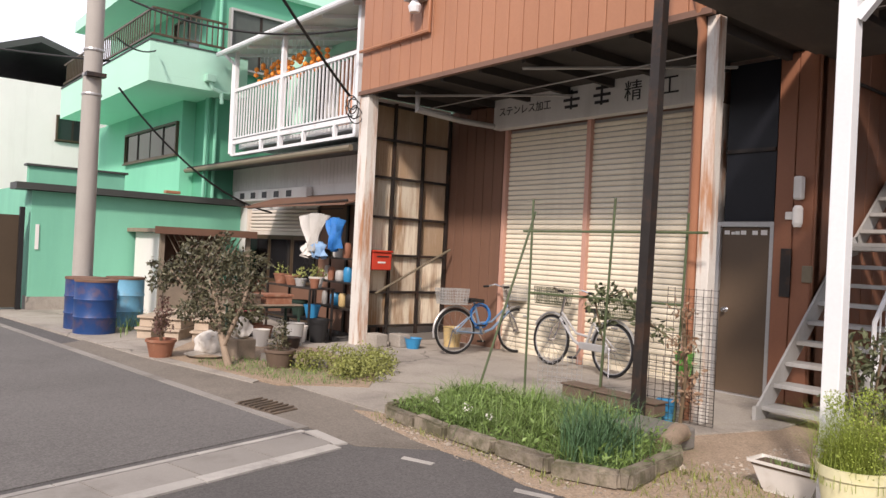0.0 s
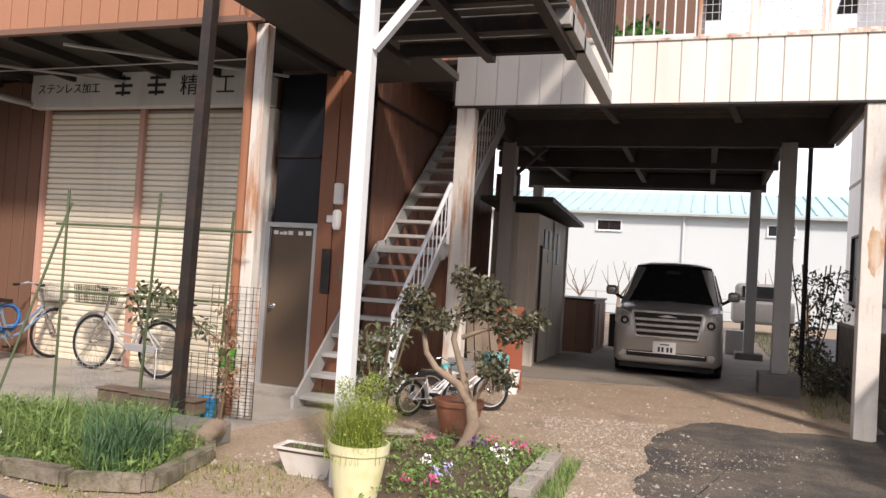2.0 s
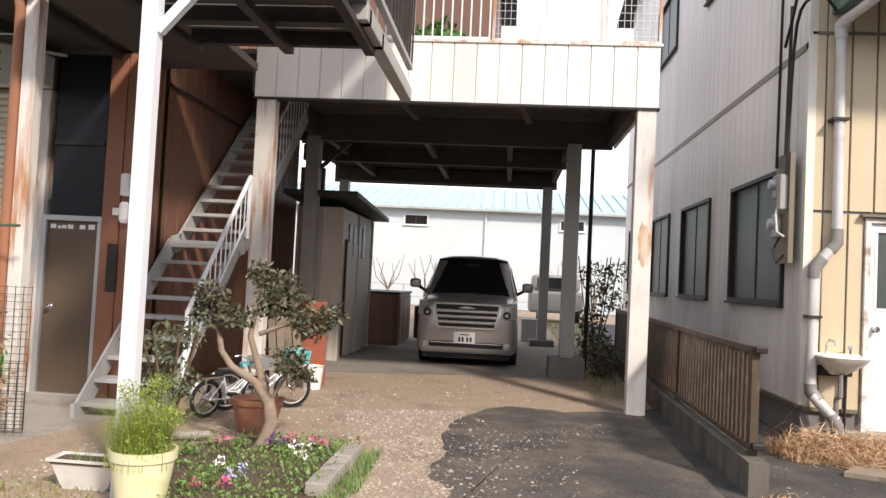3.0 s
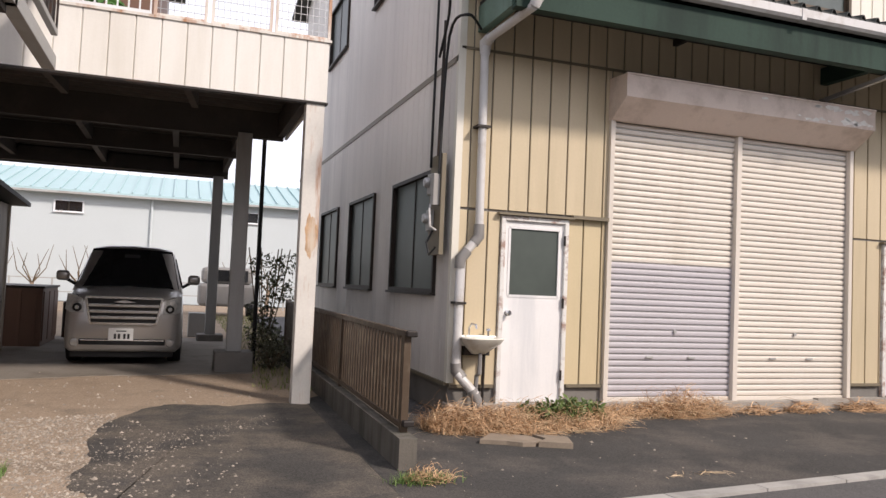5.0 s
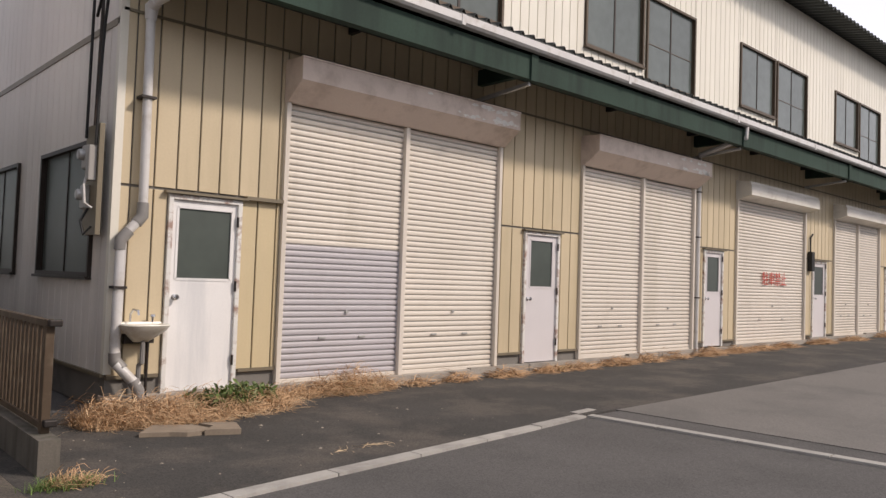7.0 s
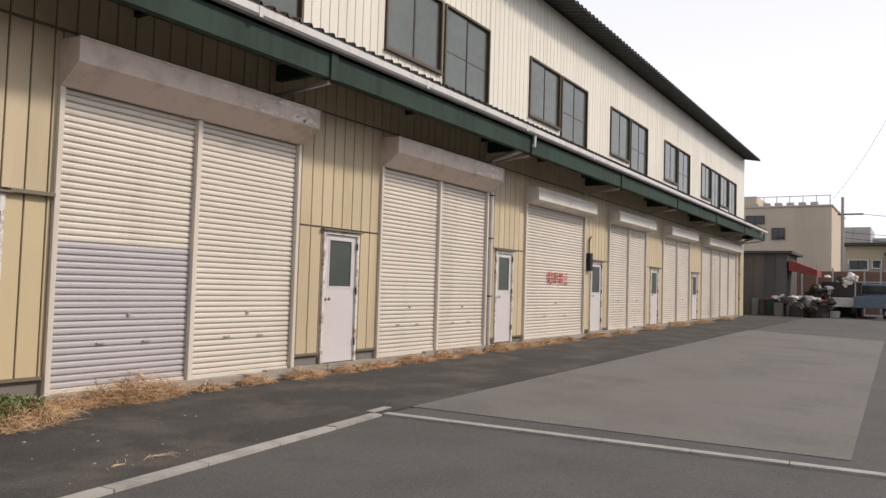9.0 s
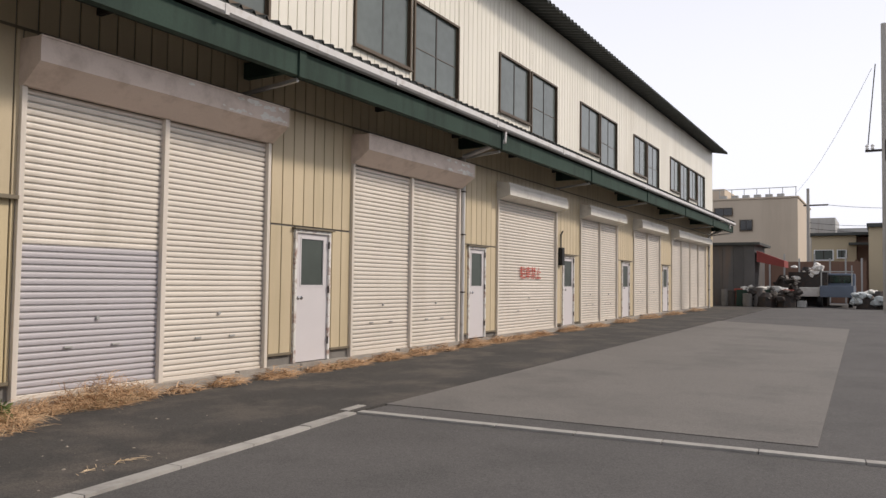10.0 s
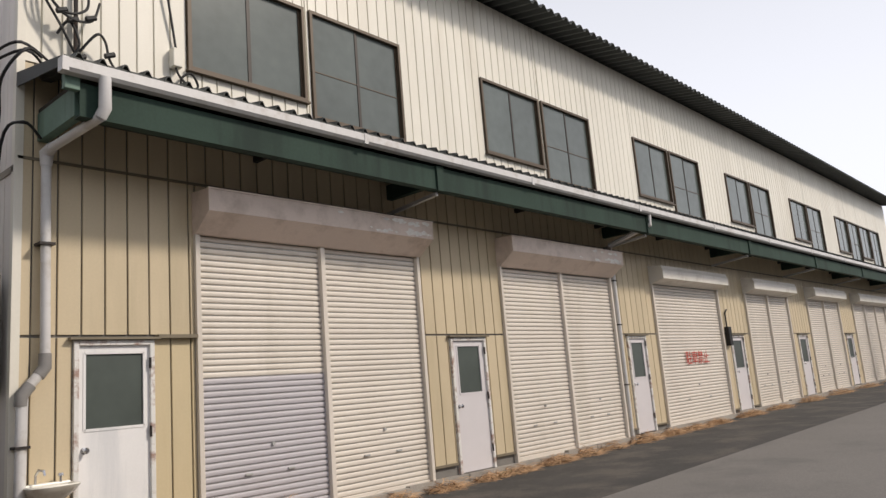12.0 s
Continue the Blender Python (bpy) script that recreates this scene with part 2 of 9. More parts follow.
GREY_STEEL = material("grey_painted_steel", (0.40, 0.40, 0.39), 0.55, 0.05, 0.1, 1.5, 40, 0.05, 0.003, (0.28, 0.25, 0.22), 0.5, 2, True)
DECK_WHITE = material("white_deck_panel", (0.85, 0.83, 0.78), 0.5, 0, 0.05, 0.7, 40, 0.04, 0.002, (0.6, 0.55, 0.46), 0.3, 1.4, True, rand=0.02)
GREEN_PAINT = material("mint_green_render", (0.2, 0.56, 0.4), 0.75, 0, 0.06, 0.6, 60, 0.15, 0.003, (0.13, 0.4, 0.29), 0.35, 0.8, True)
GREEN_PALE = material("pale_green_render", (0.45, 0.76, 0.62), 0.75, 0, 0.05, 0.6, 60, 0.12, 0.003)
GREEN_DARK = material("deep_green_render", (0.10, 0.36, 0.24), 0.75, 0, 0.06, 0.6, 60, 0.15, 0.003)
WHITE_RENDER = material("white_render", (0.8, 0.79, 0.77), 0.75, 0, 0.05, 0.8, 60, 0.1, 0.003, (0.55, 0.53, 0.5), 0.3, 1, True)
STREET = material("street_render", (0.32, 0.29, 0.26), 0.85, 0, 0.1, 0.5, 30, 0.1, 0.004, (0.2, 0.18, 0.16), 0.4, 0.7, True)
PALE_BLUE = material("pale_metal_cladding", (0.54, 0.59, 0.605), 0.5, 0, 0.04, 0.3, 20, 0.03, 0.002)
ROOF_BLUE = material("pale_teal_roof", (0.42, 0.58, 0.6), 0.5, 0.1, 0.05, 0.3, 20, 0.03, 0.002)
POLE_CONCRETE = material("pole_concrete", (0.4, 0.38, 0.35), 0.85, 0, 0.08, 1.5, 60, 0.15, 0.003, (0.3, 0.28, 0.26), 0.4, 1.2, True)

# ---- building helpers ----
ORG = {}
PLAN = {"scale": Vector((1, 1, 1)), "shift": Vector((0, 0, 0))}
LEFT = ((1.015, 0.965, 1.0), (0.20, 0.0, 0.0))
MIDDLE = ((0.984, 0.965, 0.999), (0.166, 0.084, 0.0))
RIGHT = ((1.0038, 1.0, 1.02), (0.175, 0.02, 0.0))
WORLD = ((1.0, 1.0, 1.0), (0.0, 0.0, 0.0))
YARD = ((1.0038, 1.0, 1.02), (0.175, 0.02, 0.36))


def section(scale, shift):
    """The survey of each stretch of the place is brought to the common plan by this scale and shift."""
    PLAN["scale"], PLAN["shift"] = Vector(scale), Vector(shift)


def planned(ob, loc=(0, 0, 0)):
    ob.location = Vector(loc) * PLAN["scale"] + PLAN["shift"]
    ob.scale = PLAN["scale"]


def rise(x):
    """The forecourt climbs gently towards its far end."""
    return 0.009 * max(0.0, min(x, 60.0) - 6.0)


def ramp(ob):
    """Bends a ground sheet to that climb."""
    bm = bmesh.new()
    bm.from_mesh(ob.data)
    for x in (6.0, 60.0):
        bmesh.ops.bisect_plane(bm, geom=bm.verts[:] + bm.edges[:] + bm.faces[:], plane_co=((x - ob.location.x) / ob.scale.x, 0, 0), plane_no=(1, 0, 0))
    for v in bm.verts:
        v.co.z += rise(v.co.x * ob.scale.x + ob.location.x) / ob.scale.z
    bm.to_mesh(ob.data)
    bm.free()
    return ob


def thing(name, label, category, loc=(0, 0, 0), group="", kind=""):
    ob = new(name)
    planned(ob, loc)
    ob.empty_display_size = 0.1
    ORG[ob] = Vector(loc)
    return tagged(ob, label, category, group, kind)


def part(name, bm, mat, parent=None, label="", smooth=None):
    """Links a bmesh, given in world places, as one mesh under a thing or a part."""
    me = bpy.data.meshes.new(name)
    o = ORG.get(parent, Vector((0, 0, 0)))
    if parent is not None:
        bm.transform(Matrix.Translation(-o))
    bmesh.ops.recalc_face_normals(bm, faces=bm.faces)
    bm.to_mesh(me)
    bm.free()
    if smooth:
        me.shade_smooth()
        me.set_sharp_from_angle(angle=radians(smooth))
    for m in mat if isinstance(mat, (list, tuple)) else (mat,):
        me.materials.append(m)
    ob = new(name, me)
    ob.parent = parent
    if parent is None:
        planned(ob)
    ORG[ob] = o
    return tagged(ob, label)


def piece(name, me, parent, at, rot=0.0):
    """One more piece on a shared mesh, at a world place."""
    ob = new(name, me)
    ob.parent = parent
    ob.location = Vector(at) - ORG.get(parent, Vector((0, 0, 0)))
    ob.rotation_euler = (0, 0, rot)
    return ob


def shared(name, bm, mat, smooth=None):
    me = bpy.data.meshes.new(name)
    bmesh.ops.recalc_face_normals(bm, faces=bm.faces)
    bm.to_mesh(me)
    bm.free()
    if smooth:
        me.shade_smooth()
        me.set_sharp_from_angle(angle=radians(smooth))
    me.materials.append(mat)
    return me


def structure(ob, label="", category=""):
    return tagged(ob, label, category, "", "structure")


def box(x0, x1, y0, y1, z0, z1, bm=None, bevel=0.0):
    bm = bm or bmesh.new()
    v = [bm.verts.new((x, y, z)) for x in (x0, x1) for y in (y0, y1) for z in (z0, z1)]
    fs = [bm.faces.new([v[i] for i in q]) for q in ((0, 1, 3, 2), (4, 6, 7, 5), (0, 4, 5, 1), (2, 3, 7, 6), (0, 2, 6, 4), (1, 5, 7, 3))]
    if bevel:
        bmesh.ops.bevel(bm, geom=list({e for f in fs for e in f.edges}), offset=bevel, segments=2, profile=0.5, affect="EDGES")
    return bm


def slab(points, z0, z1, bm=None):
    """A flat slab over a polygon of (x, y)."""
    bm = bm or bmesh.new()
    lo, hi = [bm.verts.new((x, y, z0)) for x, y in points], [bm.verts.new((x, y, z1)) for x, y in points]
    bm.faces.new(hi), bm.faces.new(lo[::-1])
    for i in range(len(points)):
        j = (i + 1) % len(points)
        bm.faces.new((lo[i], lo[j], hi[j], hi[i]))
    return bm


def extrude(profile, vec, bm=None, closed=True):
    """Sweeps a list of 3D points along vec; closed gives caps and a closed skin."""
    bm = bm or bmesh.new()
    a = [bm.verts.new(p) for p in profile]
    b = [bm.verts.new(Vector(p) + Vector(vec)) for p in profile]
    n = len(a)
    for i in range(n if closed else n - 1):
        j = (i + 1) % n
        bm.faces.new((a[i], a[j], b[j], b[i]))
    if closed:
        bm.faces.new(a[::-1]), bm.faces.new(b)
    return bm


def tube(points, r, n=8, bm=None, r1=None):
    """A round pipe along points; r1 lets it taper."""
    bm = bm or bmesh.new()
    pts = [Vector(p) for p in points]
    rings, side = [], None
    for i, p in enumerate(pts):
        d = (pts[min(i + 1, len(pts) - 1)] - pts[max(i - 1, 0)]).normalized()
        if side is None:
            side = d.orthogonal().normalized()
        side = (side - d * side.dot(d)).normalized()
        up = d.cross(side)
        rr = r if r1 is None else r + (r1 - r) * i / (len(pts) - 1)
        if 0 < i < len(pts) - 1:
            c = (pts[i + 1] - p).normalized().dot((p - pts[i - 1]).normalized())
            rr /= max(0.7, math.sqrt(max(0.0, (1 + c) / 2)))
        rings.append([bm.verts.new(p + (side * math.cos(k * math.tau / n) + up * math.sin(k * math.tau / n)) * rr) for k in range(n)])
    for a, b in zip(rings, rings[1:]):
        for k in range(n):
            bm.faces.new((a[k], a[(k + 1) % n], b[(k + 1) % n], b[k]))
    bm.faces.new(rings[0][::-1]), bm.faces.new(rings[-1])
    return bm


def bar(p, q, w, h, bm=None, up=(0, 0, 1)):
    """A flat bar from p to q, w across and h along up."""
    bm = bm or bmesh.new()
    p, q = Vector(p), Vector(q)
    d = (q - p).normalized()
    s = d.cross(Vector(up)).normalized()
    u = s.cross(d)
    rings = [[bm.verts.new(c + s * a * w / 2 + u * b * h / 2) for a, b in ((-1, -1), (1, -1), (1, 1), (-1, 1))] for c in (p, q)]
    for k in range(4):
        bm.faces.new((rings[0][k], rings[0][(k + 1) % 4], rings[1][(k + 1) % 4], rings[1][k]))
    bm.faces.new(rings[0][::-1]), bm.faces.new(rings[1])
    return bm


def lathe(profile, at, n=20, bm=None, axis="z"):
    """Turns (radius, height) pairs about an axis through at."""
    bm = bm or bmesh.new()
    at = Vector(at)

    def place(r, h, k):
        c, s = r * math.cos(k * math.tau / n), r * math.sin(k * math.tau / n)
        return at + Vector({"z": (c, s, h), "y": (c, h, s), "x": (h, c, s)}[axis])
    rings = [[bm.verts.new(place(max(r, 1e-4), h, k)) for k in range(n)] for r, h in profile]
    for a, b in zip(rings, rings[1:]):
        for k in range(n):
            bm.faces.new((a[k], a[(k + 1) % n], b[(k + 1) % n], b[k]))
    bm.faces.new(rings[0][::-1]), bm.faces.new(rings[-1])
    return bm


def ring(at, r, t, axis="y", n=28, m=6, bm=None):
    """A torus round an axis."""
    bm = bm or bmesh.new()
    rows = []
    for i in range(n):
        a = i * math.tau / n
        row = []
        for j in range(m):
            b = j * math.tau / m
            rr, h = r + t * math.cos(b), t * math.sin(b)
            c, s = rr * math.cos(a), rr * math.sin(a)
            row.append(bm.verts.new(Vector(at) + Vector({"z": (c, s, h), "y": (c, h, s), "x": (h, c, s)}[axis])))
        rows.append(row)
    for i in range(n):
        a, b = rows[i], rows[(i + 1) % n]
        for j in range(m):
            bm.faces.new((a[j], a[(j + 1) % m], b[(j + 1) % m], b[j]))
    return bm


SIDE_MESH = {}


def siding(parent, a, b, z0, z1, pitch, mat, plane="y", at=0.0, depth=0.02, gap=0.012, out=-1, name="siding_panel", phase=None):
    """Upright panels side by side on a wall face, each an object, with open joints between; a phase lines the joints up along the whole wall."""
    if phase is None:
        n = max(1, round((b - a) / pitch))
        cuts = [a + (b - a) * i / n for i in range(n + 1)]
    else:
        k = math.ceil((a - phase) / pitch + 0.12)
        cuts = [a]
        while phase + k * pitch < b - 0.12 * pitch:
            cuts.append(phase + k * pitch)
            k += 1
        cuts.append(b)
    for u, v in zip(cuts, cuts[1:]):
        w = v - u
        key = (round(w, 4), round(z1 - z0, 4), mat.name, plane, depth, out)
        if key not in SIDE_MESH:
            h, g = z1 - z0, gap / 2
            c = 0.004
            prof = [(g, 0), (g, depth - c), (g + c, depth), (w - g - c, depth), (w - g, depth - c), (w - g, 0)]
            pts = [(p, out * d, 0) if plane == "y" else (out * d, p, 0) for p, d in prof]
            SIDE_MESH[key] = shared(name, extrude(pts, (0, 0, h)), mat)
        piece(name, SIDE_MESH[key], parent, (u, at, z0) if plane == "y" else (at, u, z0))

# ---- ground ----
ground = part("ground", box(-300, 400, -250, 400, -0.5, -0.012), ASPHALT)
structure(ramp(ground), "worn grey asphalt ground reaching to the horizon", "ground")
EDGE = [(-40, -1.2), (-10.6, 2.27), (-7.2, 2.68), (-5.3, 3.0), (-3.6, 3.75), (1.6, 4.38), (2.73, 4.53), (6.85, 4.93)]
road = part("road", slab([(-40, -30), (60, -30), (60, 4.2), (7.0, 4.93)] + EDGE[::-1], -0.1, 0.0), ASPHALT)
structure(ramp(road), "worn grey asphalt road with faint stains", "road")
lane = part("lane", slab([(-40, -12), (-3.2, -6), (-4.55, 0.1), (-5.3, 2.92), (-7.2, 2.74), (-10.6, 2.33), (-40, -1.1)], -0.05, 0.006), material("asphalt_pale", (0.142, 0.136, 0.131), 0.9, 0, 0.14, 0.5, 130, 0.5, 0.005, (0.11, 0.105, 0.1), 0.6, 0.45, speckle=0.3))
structure(lane, "pale worn asphalt of the side lane", "road")
section(*WORLD)
# unseen blocks added across the road to hold back light from the low sky
for x0, x1, y0, h in ((-34, -13, -15, 7.4), (-12.5, 6, -13.5, 7.8), (6.5, 24, -14, 7.2), (24.5, 46, -13, 7.8)):
    b_ = part("street_front", box(x0, x1, y0 - 8, y0, 0.0, h), STREET)
    structure(b_, "unseen plain block added behind the viewer to cut low sky light", "building")
section(*RIGHT)
# the tar ends in an uneven rounded edge on the driveway
lobe = [Vector(p) for p in ((1.6, 8.66), (1.2, 8.78), (0.75, 8.62), (0.4, 8.74), (0.1, 8.72), (-0.2, 8.3), (-0.42, 7.6), (-0.48, 6.9), (-0.4, 6.2), (-0.45, 5.6), (-0.25, 5.1), (-0.36, 4.6), (-0.3, 4.24))]
tar_edge = []
for p0, p1, p2, p3 in zip(lobe[:1] + lobe, lobe, lobe[1:], lobe[2:] + lobe[-1:]):
    for k in range(6):
        u = k / 6
        q = 0.5 * (2 * p1 + (p2 - p0) * u + (2 * p0 - 5 * p1 + 4 * p2 - p3) * u * u + (3 * p1 - p0 - 3 * p2 + p3) * u ** 3)
        tar_edge.append((q.x + random.uniform(-0.03, 0.03), q.y + random.uniform(-0.03, 0.03)))
forecourt = part("forecourt", slab([(1.62, 4.4), (2.73, 4.54), (6.84, 4.94), (7.01, 4.95), (60, 5.2), (60, 7.9), (1.9, 7.9), (1.85, 9.3), (1.62, 9.0)], -0.1, 0.012), ASPHALT_DARK)
TAR = material("dusty_tar", (0.064, 0.059, 0.054), 0.92, 0, 0.25, 1.4, 150, 0.7, 0.006, (0.15, 0.125, 0.1), 0.75, 1.3, speckle=0.45, patchy=0.42)
tar = part("driveway_tar", slab([(1.619, 4.4), (1.619, 8.66)] + tar_edge[1:], -0.1, 0.011), TAR)
structure(tar, "dusty tar sheet worn away at its edge", "pavement")
structure(ramp(forecourt), "dark tarred forecourt strip in front of the warehouse", "pavement")
patch = part("asphalt_patch", slab([(7.82, 0.48), (7.58, 5.08), (28.3, 5.2), (26.0, 0.9)], -0.05, 0.008), ASPHALT_PATCH)
structure(ramp(patch), "large pale grey repaired asphalt patch", "pavement")
section(*LEFT)
drive = part("driveway", slab([(-3.6, 3.91), (1.6, 4.39), (1.9, 8.0), (2.6, 30), (-12, 30), (-12, 8.6), (-3.9, 8.1)], -0.1, 0.004), DIRT)
structure(drive, "brown dirt driveway strewn with gravel", "ground")
apron = part("concrete_apron", slab([(-9.0, 4.6), (-7.0, 3.75), (-5.5, 3.85), (-4.9, 5.0), (-3.75, 5.6), (-3.45, 6.7), (-3.55, 8.2), (-9.7, 8.2), (-9.7, 6.0)], -0.1, 0.016), CONCRETE)
structure(apron, "cracked pale concrete apron before the workshop", "pavement")
yard = part("house_yard", slab([(-15.3, 2.2), (-9.2, 3.0), (-7.2, 3.45), (-8.8, 5.6), (-15.3, 7.2)], -0.05, 0.018), CONCRETE)
structure(yard, "dusty concrete yard before the small house", "pavement")
back = part("far_field", slab([(-40, 30.2), (60, 30.2), (60, 39), (-40, 39)], -0.1, 0.0), DIRT)
structure(back, "dry open field behind the carport", "ground")

dusty = part("dusty_verge", slab([(-10.6, 2.4), (-7.2, 2.8), (-5.3, 3.03), (-4.75, 3.05), (-4.3, 3.62), (-5.4, 3.95), (-7.0, 3.95), (-9.2, 4.6), (-12.0, 4.2)], -0.05, 0.0065), material("dusty_concrete", (0.2, 0.178, 0.152), 0.93, 0, 0.2, 1.1, 70, 0.4, 0.005, (0.12, 0.105, 0.088), 0.65, 1.0, speckle=0.25))
structure(dusty, "dusty brown verge along the lane", "pavement")
verge = part("earth_verge", slab([(-5.75, 3.7), (-5.2, 3.6), (-4.6, 3.52), (-4.0, 3.56), (-3.5, 3.48), (-2.9, 3.58), (-2.3, 3.76), (-1.5, 4.12), (-2.2, 4.3), (-3.2, 4.2), (-5.4, 3.95)], -0.05, 0.007), DIRT)
structure(verge, "strip of bare earth between asphalt and kerb stones", "ground")

section(*MIDDLE)
cslab = part("carport_slab", slab([(-3.9, 10.6), (-1.87, 11.18), (-0.86, 11.55), (0.75, 11.76), (1.3, 11.9), (1.35, 18.5), (-3.9, 18.5)], -0.1, 0.012), material("dusty_slab", (0.25, 0.222, 0.19), 0.9, 0, 0.15, 1.0, 80, 0.3, 0.004, (0.15, 0.125, 0.1), 0.7, 1.2, speckle=0.15))
structure(cslab, "dusty concrete slab under the carport", "pavement")
section(*LEFT)

PALE_SLAB = material("worn_cover_slab", (0.27, 0.255, 0.235), 0.9, 0, 0.12, 1.5, 80, 0.3, 0.004, (0.17, 0.155, 0.14), 0.6, 1.6, rand=0.08)
# flush concrete channel covers and edge strips
def strip(name, p, q, width, piece_len, mat, z0, z1, label, category, gap=0.012):
    t = thing(name, label, category, (*p, z0), "", "structure")
    p, q = Vector((*p, 0)), Vector((*q, 0))
    n = max(1, round((q - p).length / piece_len))
    d = (q - p) / n
    for i in range(n):
        a_, b_ = p + d * i, p + d * (i + 1) - d.normalized() * gap
        part("kerb_stone", bar((a_.x, a_.y, (z0 + z1) / 2), (b_.x, b_.y, (z0 + z1) / 2), width, z1 - z0), mat, t)
        ob = t.children[-1]
        ob.location.z += rise((a_.x + b_.x) / 2 * PLAN["scale"].x + PLAN["shift"].x) / PLAN["scale"].z
    return t


section(*RIGHT)
strip("edge_kerb", (1.72, 4.31), (6.92, 4.93), 0.13, 0.85, KERB, -0.05, 0.024, "pale flush kerb stones edging the forecourt", "kerb")
strip("edge_kerb", (7.0, 4.88), (7.5, -1.5), 0.12, 0.85, KERB, -0.05, 0.022, "pale flush kerb stones crossing the road", "kerb")
strip("edge_kerb", (6.95, 5.06), (7.35, 5.1), 0.1, 0.4, KERB, -0.05, 0.02, "short pale kerb stones at the corner", "kerb")
section(*LEFT)
strip("drain_cover", (-4.1, 0.1), (-4.79, 2.92), 0.12, 0.6, KERB, -0.05, 0.012, "worn concrete drain covers across the lane", "drain cover")
strip("drain_cover", (-4.57, 0.1), (-5.28, 2.94), 0.05, 0.9, KERB, -0.05, 0.011, "thin pale edging of the drain across the lane", "drain cover")
strip("drain_cover", (-4.35, 0.1), (-5.05, 2.92), 0.36, 0.55, PALE_SLAB, -0.05, 0.009, "grey concrete drain covers across the lane", "drain cover")
strip("lane_gutter", (-16, 1.75), (-5.33, 2.97), 0.1, 1.2, PALE_SLAB, -0.05, 0.014, "thin concrete gutter along the lane", "gutter")
strip("lane_gutter", (-5.25, 2.98), (-4.8, 2.98), 0.1, 0.6, KERB, -0.05, 0.012, "short concrete gutter stones", "gutter")
for x0, y0 in ((-4.36, 3.2), (-3.47, 3.38)):
    o = part("road_mark", slab([(x0, y0), (x0 + 0.23, y0 + 0.09), (x0 + 0.25, y0 + 0.04), (x0 + 0.03, y0 - 0.05)], 0.0, 0.005), KERB)
    structure(o, "short worn white mark on the asphalt", "road mark")
GRATE_RUST = material("rusty_grate_steel", (0.14, 0.11, 0.085), 0.8, 0.1, 0.25, 8, 60, 0.3, 0.003, (0.22, 0.16, 0.11), 0.6, 9)
grate = thing("drain_grate", "rusty steel drain grate set in concrete", "grate", (-6.12, 3.06, 0), "", "structure")
ORG[grate] += Vector((0, 0.14, 0))
part("frame", slab([(-6.35, 3.0), (-5.85, 3.1), (-5.95, 3.4), (-6.45, 3.3)], 0.0, 0.018), GRATE_RUST, grate)
for i in range(7):
    part("grate_bar", bar((-6.32 + i * 0.07, 3.02 + i * 0.014, 0.03), (-6.42 + i * 0.07, 3.3 + i * 0.014, 0.03), 0.02, 0.012), GRATE_RUST, grate)

section(*RIGHT)

# ---- warehouse ----
WY, FLOOR = 7.8, 0.15
X0, X1 = 2.965, 41.6
SHUTTERS = [(4.88, 8.54, 2, 3.85), (10.58, 14.28, 2, 3.84), (16.14, 19.76, 1, 3.7), (21.68, 25.2, 2, 3.7), (27.16, 30.8, 2, 3.7), (32.74, 39.67, 4, 3.7)]
DOORS = [(3.51, 4.35), (9.15, 10.01), (14.72, 15.54), (20.25, 21.15), (25.75, 26.65), (31.2, 32.12)]
SH_TOP, DOOR_TOP = 3.39, 2.22

warehouse = thing("warehouse", "long two-storey metal-clad warehouse with cream ground floor and off-white upper floor", "warehouse", ((X0 + X1) / 2, 15, 0))
# solid wall behind the cladding, cut by the openings
cuts = sorted([(a, b, SH_TOP) for a, b, _, _ in SHUTTERS] + [(a, b, DOOR_TOP) for a, b in DOORS])
front = []
x = X0
for a, b, top in cuts:
    front += [box(x, a, WY + 0.001, WY + 0.14, 0.0, 5.0), box(a, b, WY + 0.001, WY + 0.14, top, 5.0)]
    x = b
front.append(box(x, X1, WY + 0.001, WY + 0.14, 0.0, 5.0))
for seg in front[1:]:
    part("wall_segment", seg, CONCRETE_GREY, warehouse)
front_wall = part("front_wall", front[0], CONCRETE_GREY, warehouse, "cream metal cladding over a concrete plinth")
WINS = []
for a, b in ((4.82, 8.5), (10.54, 14.2), (16.16, 19.77), (21.62, 25.17), (27.15, 30.65), (32.5, 35.95), (36.05, 39.5)):
    m = (a + b) / 2
    WINS += [(a, m - 0.05, 5.38, 6.77, 1), (m + 0.05, b, 5.17, 6.77, 2)]
upper = []
usolid = []
x = X0
for a, b, z0, z1, _ in WINS:
    for p, q, r, s in ((x, a, 5.0, 8.3), (a, b, 5.0, z0), (a, b, z1, 8.3)):
        upper.append(box(p, q, WY + 0.001, WY + 0.14, r, s))
        usolid.append((p, q, r, s))
    x = b
upper.append(box(x, X1, WY + 0.001, WY + 0.14, 5.0, 8.3))
usolid.append((x, X1, 5.0, 8.3))
for seg in upper[1:]:
    part("wall_segment", seg, OFFWHITE, warehouse)
upper_wall = part("upper_wall", upper[0], OFFWHITE, warehouse, "off-white ribbed metal cladding")
side = []
SWINS = [(8.3, 10.23, 1.3, 2.73), (11.3, 13.08, 1.3, 2.74), (14.08, 15.84, 1.3, 2.76), (17.2, 18.6, 1.3, 2.73), (10.4, 11.9, 5.75, 6.95), (14.0, 15.8, 5.75, 6.95)]
ssolid = []
y = WY
for a, b, z0, z1 in SWINS[:4]:
    ssolid += [(y, a, 0.36, 3.84), (a, b, 0.36, z0), (a, b, z1, 3.84)]
    y = b
